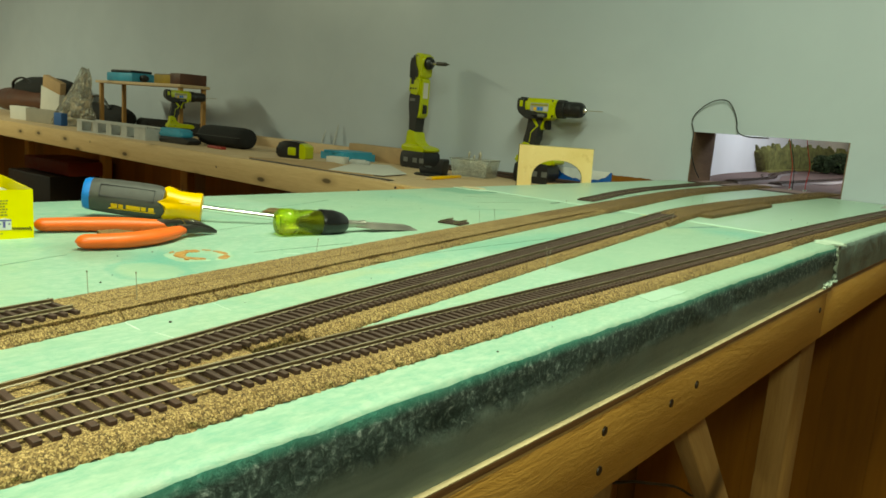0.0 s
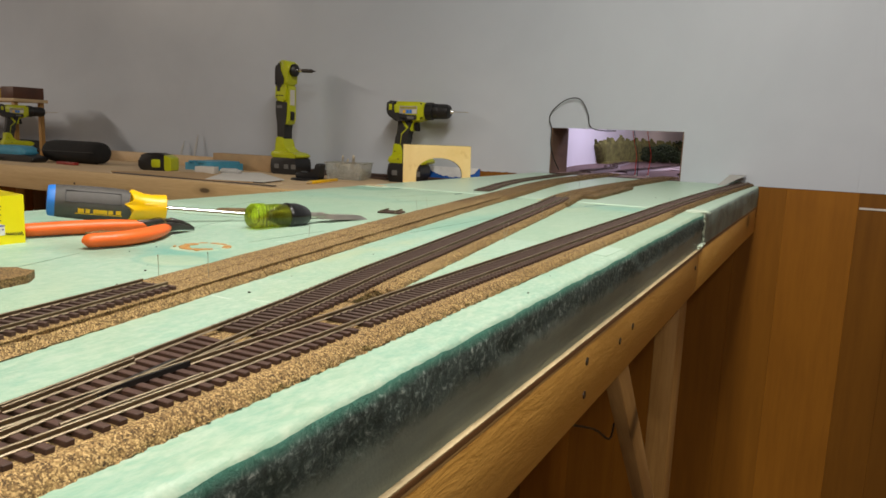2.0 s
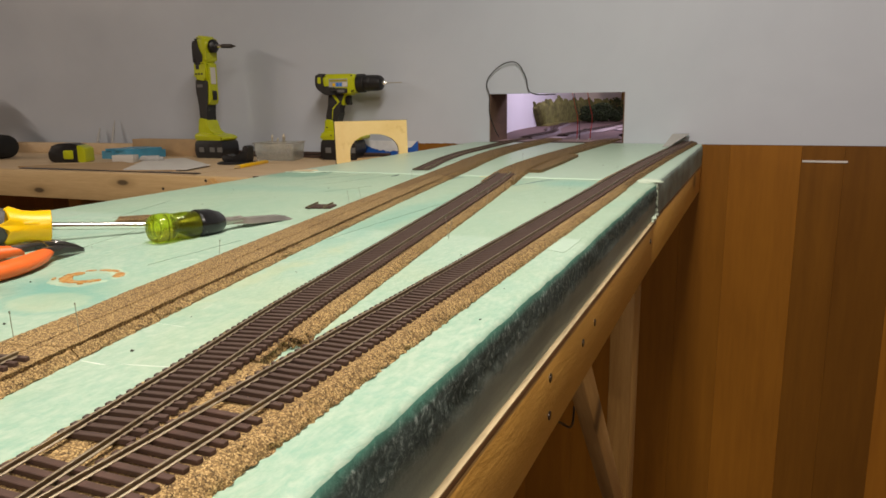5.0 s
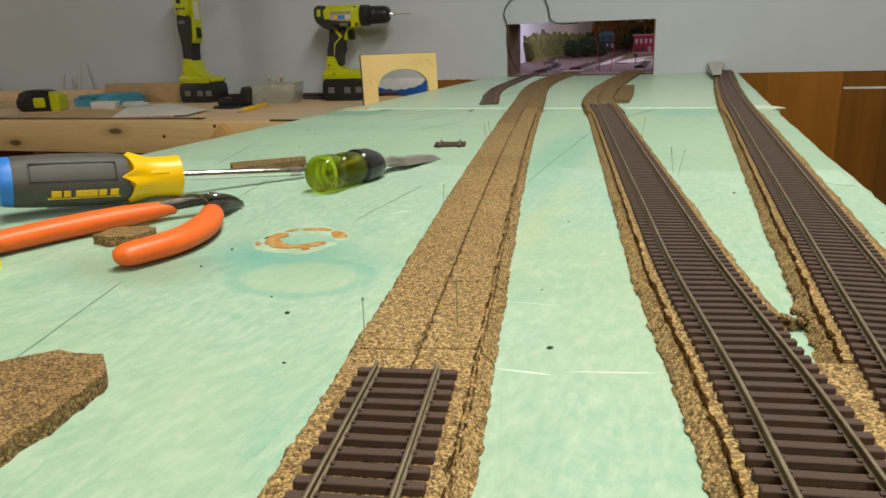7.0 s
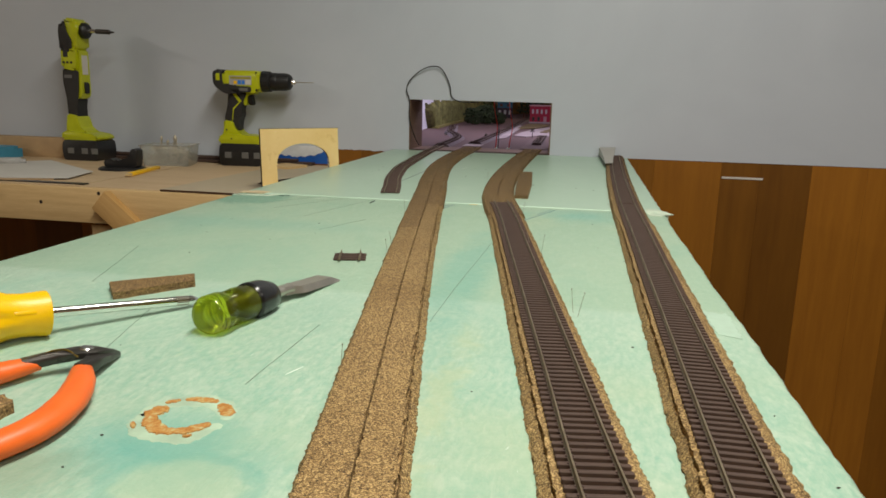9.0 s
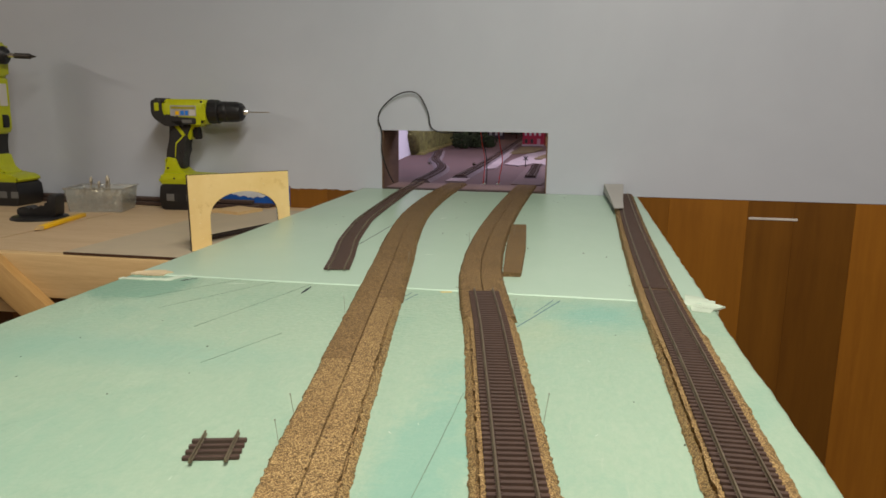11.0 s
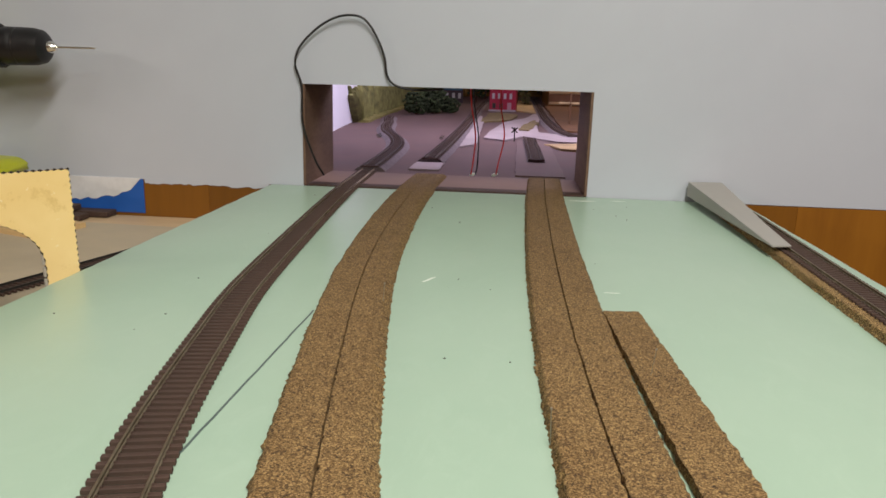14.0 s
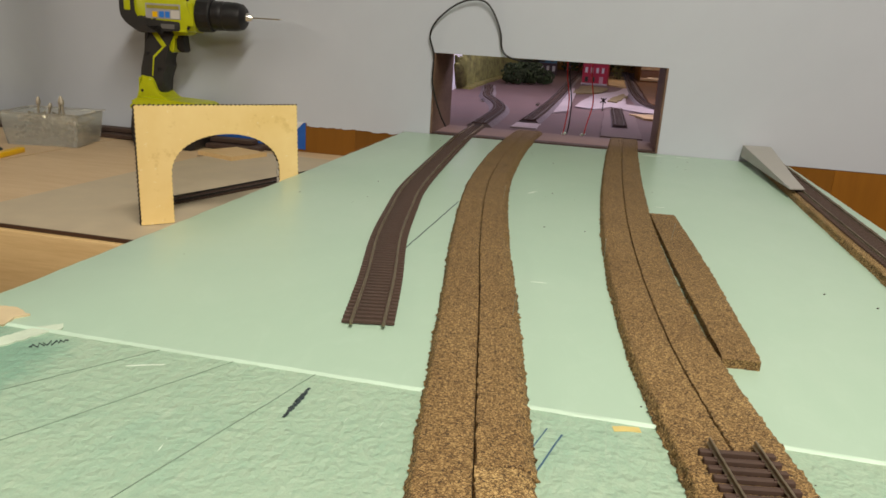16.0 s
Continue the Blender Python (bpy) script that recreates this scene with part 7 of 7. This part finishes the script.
# printed tree line fixed to the backdrop, of low relief
rnd = random.Random(14)
tl = [p for p in bd if 3.12 < p.y < 6.2 and p.x < 0]
bm = bmesh.new()
for i, p in enumerate(tl[:-1]):
    h = 0.096 + 0.04 * noise.noise((i * 0.35, 1, 1)) + 0.02 * rnd.random()
    if i in (6, 7):
        continue
    d = (tl[i + 1] - p).normalized()
    nrm = Vector((d.y, -d.x, 0))
    for k in range(7):
        c = p + d * 0.04 * rnd.random() + nrm * rnd.uniform(0.004, 0.012)
        w = rnd.uniform(0.012, 0.022)
        top = h * rnd.uniform(0.72, 1.05)
        lean = -d * (0.10 * (i == 0) + 0.05 * (i == 1))
        lathe(bm, c + Vector((0, 0, GZ - 0.001)), c + lean + Vector((0, 0, GZ + top)), ((0, w * 0.9), (0.5, w * 1.05), (0.85, w * 0.85), (1, w * 0.35)), 6, squash=0.4)
thing("tree_line", bm, M_LEAF2, "olive row of low-relief trees before the backdrop", "trees", kind="stuff", smooth=None)
# autumn wood along the far curve of the backdrop
bm = bmesh.new()
for i, p in enumerate(q for q in bd if q.y > 5.5):
    for k in range(6):
        c = p + Vector((rnd.uniform(-0.02, 0.02), -rnd.uniform(0.03, 0.10), 0))
        w, top = rnd.uniform(0.02, 0.04), rnd.uniform(0.10, 0.24)
        lathe(bm, c + Vector((0, 0, GZ - 0.001)), c + Vector((0, 0, GZ + top)), ((0, w * 0.4), (0.35, w), (0.7, w * 0.8), (1, w * 0.15)), 6)
thing("tree_line", bm, plain("autumn_foliage", (0.25, 0.135, 0.030), 0.9, grain=300, spread=0.6), "golden brown row of autumn trees before the far backdrop", "trees", kind="stuff", smooth=None)
# grass verge at its foot
bm = bmesh.new()
vp = [p for p in bd if 3.10 < p.y < 6.0 and p.x < 0]
slab(bm, [(p.x + 0.004, p.y) for p in vp] + [(p.x + 0.05 + 0.012 * noise.noise((p.y * 6, 2, 2)), p.y) for p in vp[::-1]], GZ - 0.001, GZ + 0.006)
thing("grass_verge", bm, M_GRASS, "yellow-green grass verge under the backdrop trees", "grass", kind="stuff", smooth=None)


def model_line(label, pts, y0, y1, z0, ballast=0.024):
    tr = base("model_railway_track", label, "track", group="track in the next room")
    p = [q for q in spline([(x, y, 0) for x, y in pts], 0.012) if y0 <= q.y <= y1]
    bm = bmesh.new()
    rings(bm, [[a, b, c, d] for a, b, c, d in zip([v + Vector((0, 0, z0 - 0.001)) for v in offset_line(p, -ballast)], [v + Vector((0, 0, z0 + 0.005)) for v in offset_line(p, -ballast * 0.7)], [v + Vector((0, 0, z0 + 0.005)) for v in offset_line(p, ballast * 0.7)], [v + Vector((0, 0, z0 - 0.001)) for v in offset_line(p, ballast)])])
    part("roadbed", bm, M_BALLAST, tr, "grey ballasted roadbed", smooth=None)
    for s in (-1, 1):
        part("rail", rail_bm(offset_line(p, s * GAUGE / 2), z0 + 0.0066), M_OLDRAIL, tr, smooth=None)
    bm = bmesh.new()
    for i in range(len(p) - 1):
        d = (p[i + 1] - p[i])
        m = Matrix.Translation((p[i].x, p[i].y, z0 + 0.005)) @ Matrix.Rotation(math.atan2(d.y, d.x) - math.pi / 2, 4, "Z")
        box(bm, -0.0139, 0.0139, -0.0016, 0.0016, 0, 0.0018, m=m)
        box(bm, -0.0139, 0.0139, 0.0044, 0.0076, 0, 0.0018, m=m)
    part("tie_row", bm, M_TIE, tr, "dark ties", smooth=None, kind="stuff")
    return tr


model_line("dark track curving away to the backdrop trees", [(-0.477, 2.08), (-0.480, 2.25), (-0.489, 2.44), (-0.517, 2.604), (-0.565, 2.78), (-0.594, 2.93), (-0.611, 3.07), (-0.637, 3.22), (-0.660, 3.4), (-0.69, 3.6)], 2.092, 3.36, GZ, 0.024)
model_line("straight dark track running far into the scenery", [(-0.403, 2.15), (-0.397, 2.5), (-0.395, 3.0), (-0.401, 3.6), (-0.407, 4.06), (-0.410, 5.0)], 2.225, 4.9, GZ, 0.023)
model_line("short length of track on pale cork", [(-0.226, 2.15), (-0.226, 2.4), (-0.227, 2.70), (-0.216, 2.95), (-0.182, 3.12)], 2.26, 2.72, GZ, 0.018)
model_line("track passing behind the red building", [(-0.046, 2.62), (-0.105, 2.76), (-0.143, 2.96), (-0.156, 3.5), (-0.149, 4.3), (-0.135, 5.5), (-0.123, 6.2)], 2.8, 6.1, GZ, 0.024)
M_DIRT = plain("brown_scenery", (0.17, 0.085, 0.04), 0.9, grain=200, spread=0.3)
M_LAWN = plain("dry_lawn", (0.185, 0.140, 0.062), 0.95, grain=300, depth=0.7, spread=0.4, bump_d=0.001)
M_SAND = plain("sandy_ground", (0.50, 0.36, 0.18), 0.85, grain=160, spread=0.25)
M_PATH = plain("mauve_path", (0.165, 0.112, 0.106), 0.8, grain=120, spread=0.15)
for nm, o, mt, lb, h in (("card_slab", [(-0.423, 2.13), (-0.377, 2.13), (-0.376, 2.222), (-0.422, 2.222)], M_ROADW, "white card slab under the track end", 0.0015),
                         ("model_road", [(-0.371, 2.49), (-0.341, 2.55), (-0.353, 3.3), (-0.371, 3.6), (-0.379, 3.6), (-0.375, 3.2)], M_ROADW, "pale strip beside the straight track", 0.003),
                         ("model_road", [(-0.331, 2.714), (-0.284, 2.665), (-0.241, 2.79), (-0.165, 2.673), (0.105, 2.66), (0.106, 2.88), (-0.145, 2.871), (-0.199, 2.93), (-0.191, 3.3), (-0.143, 3.86), (-0.185, 3.86), (-0.218, 3.565), (-0.291, 3.296), (-0.322, 2.935)], M_ROADW, "pale winding model road", 0.003),
                         ("model_path", [(-0.262, 2.10), (-0.190, 2.10), (-0.186, 2.60), (-0.196, 2.68), (-0.256, 2.68)], M_PATH, "pale mauve bed of the short track", 0.0015),
                         ("model_lawn", [(-0.363, 3.28), (-0.291, 3.36), (-0.262, 3.50), (-0.244, 3.72), (-0.318, 3.86), (-0.350, 3.8)], M_LAWN, "patch of dry model grass before the red building", 0.004),
                         ("model_lawn", [(-0.251, 2.967), (-0.226, 2.95), (-0.188, 3.26), (-0.196, 3.40), (-0.228, 3.2)], M_LAWN, "oval patch of dry model grass", 0.006),
                         ("model_lawn", [(-0.200, 2.590), (-0.166, 2.50), (0.063, 2.44), (0.064, 2.58), (-0.116, 2.64)], M_SAND, "yellowish strip of sandy ground", 0.004),
                         ("model_lawn", [(-0.247, 4.02), (-0.177, 3.92), (-0.159, 5.2), (-0.309, 5.2)], M_SAND, "sandy yard beside the red building", 0.004),
                         ("model_lawn", [(-0.128, 3.0), (0.306, 2.95), (0.420, 5.0), (-0.110, 5.0)], M_DIRT, "broad brown scenery slope", 0.004)):
    bm = bmesh.new()
    slab(bm, densify(o, 0.03), GZ - 0.0005, GZ + h, 0.004 if "lawn" in nm else 0.0012, 5)
    thing(nm, bm, mt, lb, "model ground", smooth=None)


def shrub(place, r, h, n, label, mat, seed, cat="shrub"):
    """A short trunk under a crown of many small clumps."""
    rr = random.Random(seed)
    t = base("model_tree", label, cat, Matrix.Translation(place), group="model trees")
    bm = bmesh.new()
    tube(bm, [(0, 0, 0), (0.002, 0, h * 0.3), (0.0, 0.003, h * 0.7)], [r * 0.12, r * 0.09, r * 0.03], 6)
    part("trunk", bm, M_BROWN, t)
    bm = bmesh.new()
    for k in range(n):
        a, e = rr.uniform(0, 6.28), rr.uniform(-0.95 if h < 0.1 else -0.5, 1)
        q = r * rr.uniform(0.35, 1.0) * math.sqrt(max(0.05, 1 - e * e * 0.8))
        c = Vector((q * math.cos(a), q * math.sin(a), h * (0.5 + 0.45 * e)))
        s = r * rr.uniform(0.05, 0.15)
        d = Vector((rr.uniform(-1, 1), rr.uniform(-1, 1), rr.uniform(-0.5, 1))).normalized() * s
        lathe(bm, c - d, c + d, ((0, s * 0.25), (0.35, s * rr.uniform(0.7, 1.0)), (0.75, s * rr.uniform(0.5, 0.9)), (1, s * 0.15)), 6)
    part("crown", bm, mat, t, smooth=None)
    return t


shrub((-0.605, 3.62, GZ), 0.046, 0.080, 420, "dense dark green model bush", M_LEAF, 1)
shrub((-0.555, 3.70, GZ), 0.056, 0.094, 520, "broad dark green model bush", M_LEAF, 2)
shrub((-0.500, 3.76, GZ), 0.042, 0.058, 360, "low dark green model bush", M_LEAF, 9)
shrub((-0.66, 4.75, GZ), 0.05, 0.12, 150, "tall dark green model tree", M_LEAF, 3, "tree")
shrub((-0.455, 4.9, GZ), 0.05, 0.10, 150, "tall dark green model tree", M_LEAF, 4, "tree")
shrub((-0.43, 5.5, GZ), 0.08, 0.15, 160, "tall dark green model tree", M_LEAF, 5, "tree")
shrub((-0.245, 4.9, GZ), 0.06, 0.15, 140, "tall dark green model tree", M_LEAF, 6, "tree")
shrub((-0.205, 4.75, GZ), 0.035, 0.09, 120, "small olive green model tree", M_LEAF2, 7, "tree")
for k, (x, y) in enumerate(((-0.422, 2.659), (-0.561, 2.648))):
    shrub((x, y, GZ), 0.007, 0.010, 60, "tiny dark model bush", M_LEAF, 20 + k)

# red model building with white trim
rb = base("model_building", "red two-storey model building with pale windows", "model building", pose(-0.359, 4.00, GZ, 0, 0, -4))
part("wall", boxbm(0, 0.105, 0, 0.085, 0, 0.088, bevel=0.0005, seg=1), M_BRICKRED, rb, "red painted brick walls", smooth=None)
part("cornice", boxbm(-0.004, 0.109, -0.004, 0.089, 0.0882, 0.094, bevel=0.001, seg=1), plain("pink_trim", (0.55, 0.30, 0.32), 0.6), rb, "pinkish cornice", smooth=None)
for x in (0.010, 0.033, 0.056, 0.079):
    w = part("window", boxbm(x, x + 0.011, -0.0012, 0.001, 0.050, 0.072), plain("dim_window", (0.42, 0.30, 0.34), 0.5), rb, "pale framed window", smooth=None)
    part("pane", boxbm(x + 0.002, x + 0.009, -0.0018, -0.0010, 0.052, 0.070), M_GREY, w, smooth=None)
for x in (0.012, 0.040):
    w = part("window", boxbm(x, x + 0.014, -0.0012, 0.001, 0.012, 0.034), M_BROWN, rb, "dark red framed window", smooth=None)
    part("pane", boxbm(x + 0.002, x + 0.012, -0.0018, -0.0010, 0.014, 0.032), M_BLACK, w, smooth=None)
part("door", boxbm(0.072, 0.088, -0.0012, 0.001, 0.002, 0.036), plain("pale_pink_door", (0.42, 0.22, 0.24), 0.6), rb, "pale pink door", smooth=None)
part("plinth", boxbm(-0.003, 0.108, -0.003, -0.0005, 0, 0.008), M_ROADW, rb, "pale plinth", smooth=None)
bb = base("model_building", "blue-roofed model house on a dark lower storey", "model building", pose(-0.615, 4.75, GZ, 0, 0, 5))
part("lower_storey", boxbm(0, 0.10, 0, 0.08, 0, 0.062), plain("dark_storey", (0.045, 0.028, 0.035), 0.7), bb, "dark lower storey", smooth=None)
part("wall", boxbm(0.003, 0.097, 0.003, 0.077, 0.0622, 0.094), plain("blue_wall", (0.035, 0.13, 0.20), 0.6), bb, "dull blue walls", smooth=None)
bm = bmesh.new()
prism(bm, [(-0.004, 0.0942), (0.104, 0.0942), (0.080, 0.118), (0.024, 0.118)], -0.004, 0.084)
part("roof", bm, plain("teal_roof", (0.06, 0.20, 0.25), 0.6), bb, "teal blue roof", smooth=None)
for x in (0.018, 0.062):
    part("window", boxbm(x, x + 0.018, 0.0018, 0.004, 0.070, 0.086), M_BROWN, bb, smooth=None)
for x in (0.012, 0.045, 0.075):
    part("window", boxbm(x, x + 0.014, -0.0012, 0.001, 0.022, 0.048), M_GREY, bb, smooth=None)
# crossing signal
sg = base("crossing_signal", "tiny crossbuck crossing signal by the model road", "signal", pose(-0.262, 2.66, GZ))
bm = bmesh.new()
tube(bm, [(0, 0, 0), (0, 0, 0.032)], 0.0012, 6)
part("post", bm, M_DARKSTEEL, sg)
for a in (40, -40):
    part("crossbuck", boxbm(-0.009, 0.009, -0.0015, -0.0008, -0.0014, 0.0014), M_DARKSTEEL, sg, m=pose(0, 0, 0.026, 0, a, 0), smooth=None)
# far workbench and lamp-like post at the side
fc = base("far_cabinet", "brown wooden cabinet standing beyond the scenery", "cabinet")
part("body", boxbm(-0.095, 1.2, 4.62, 5.4, 0.0, 1.60, bevel=0.004), M_PANEL, fc, "brown wooden body")
for z in (1.012, 1.062):
    part("shelf_edge", boxbm(-0.093, 1.198, 4.605, 4.6195, z, z + 0.012, bevel=0.001), M_PINE_X, fc, "lighter shelf edge")
wm = base("model_windmill", "tan cross-shaped model post standing by the track", "model", pose(-0.094, 3.29, GZ))
bm = bmesh.new()
tube(bm, [(0, 0, 0), (0, 0, 0.095)], 0.003, 6)
part("post", bm, M_DIRT, wm)
part("arm", boxbm(-0.036, 0.036, -0.0025, 0.0025, 0.063, 0.069, bevel=0.001, seg=1), M_SAND, wm, smooth=None)

# wires hanging inside the opening
for k, (x0, x1, y, mt, lb) in enumerate(((-0.326, -0.3260, 2.085, M_REDWIRE, "red wire hanging down inside the opening"), (-0.322, -0.3195, 2.086, M_WIRE, "black wire hanging down inside the opening"), (-0.286, -0.2900, 2.088, M_REDWIRE, "red wire hanging down inside the opening"))):
    bm = bmesh.new()
    tube(bm, spline([(x0 - 0.001, 2.03, 1.1255), (x0, 2.05, 1.10), (x0 + 0.006, 2.065, 1.06), (x1 + 0.003, y - 0.006, 1.02), (x1, y + 0.006, 1.001)], 0.004), 0.0010, 6)
    thing("feeder_wire", bm, mt, lb, "wire", "feeder wires", smooth=60)
for x, y in ((-0.324, 2.092), (-0.292, 2.098)):
    bm = bmesh.new()
    rr = random.Random(int(x * 1000))
    lathe(bm, (x - 0.004, y, GZ), (x + 0.005, y, GZ + 0.003), ((0, 0.001), (0.3, 0.0026), (0.7, 0.0022), (1, 0.0008)), 7)
    thing("glue_blob", bm, M_WHITE, "white blob of glue where a wire enters", "glue", "glue blobs")
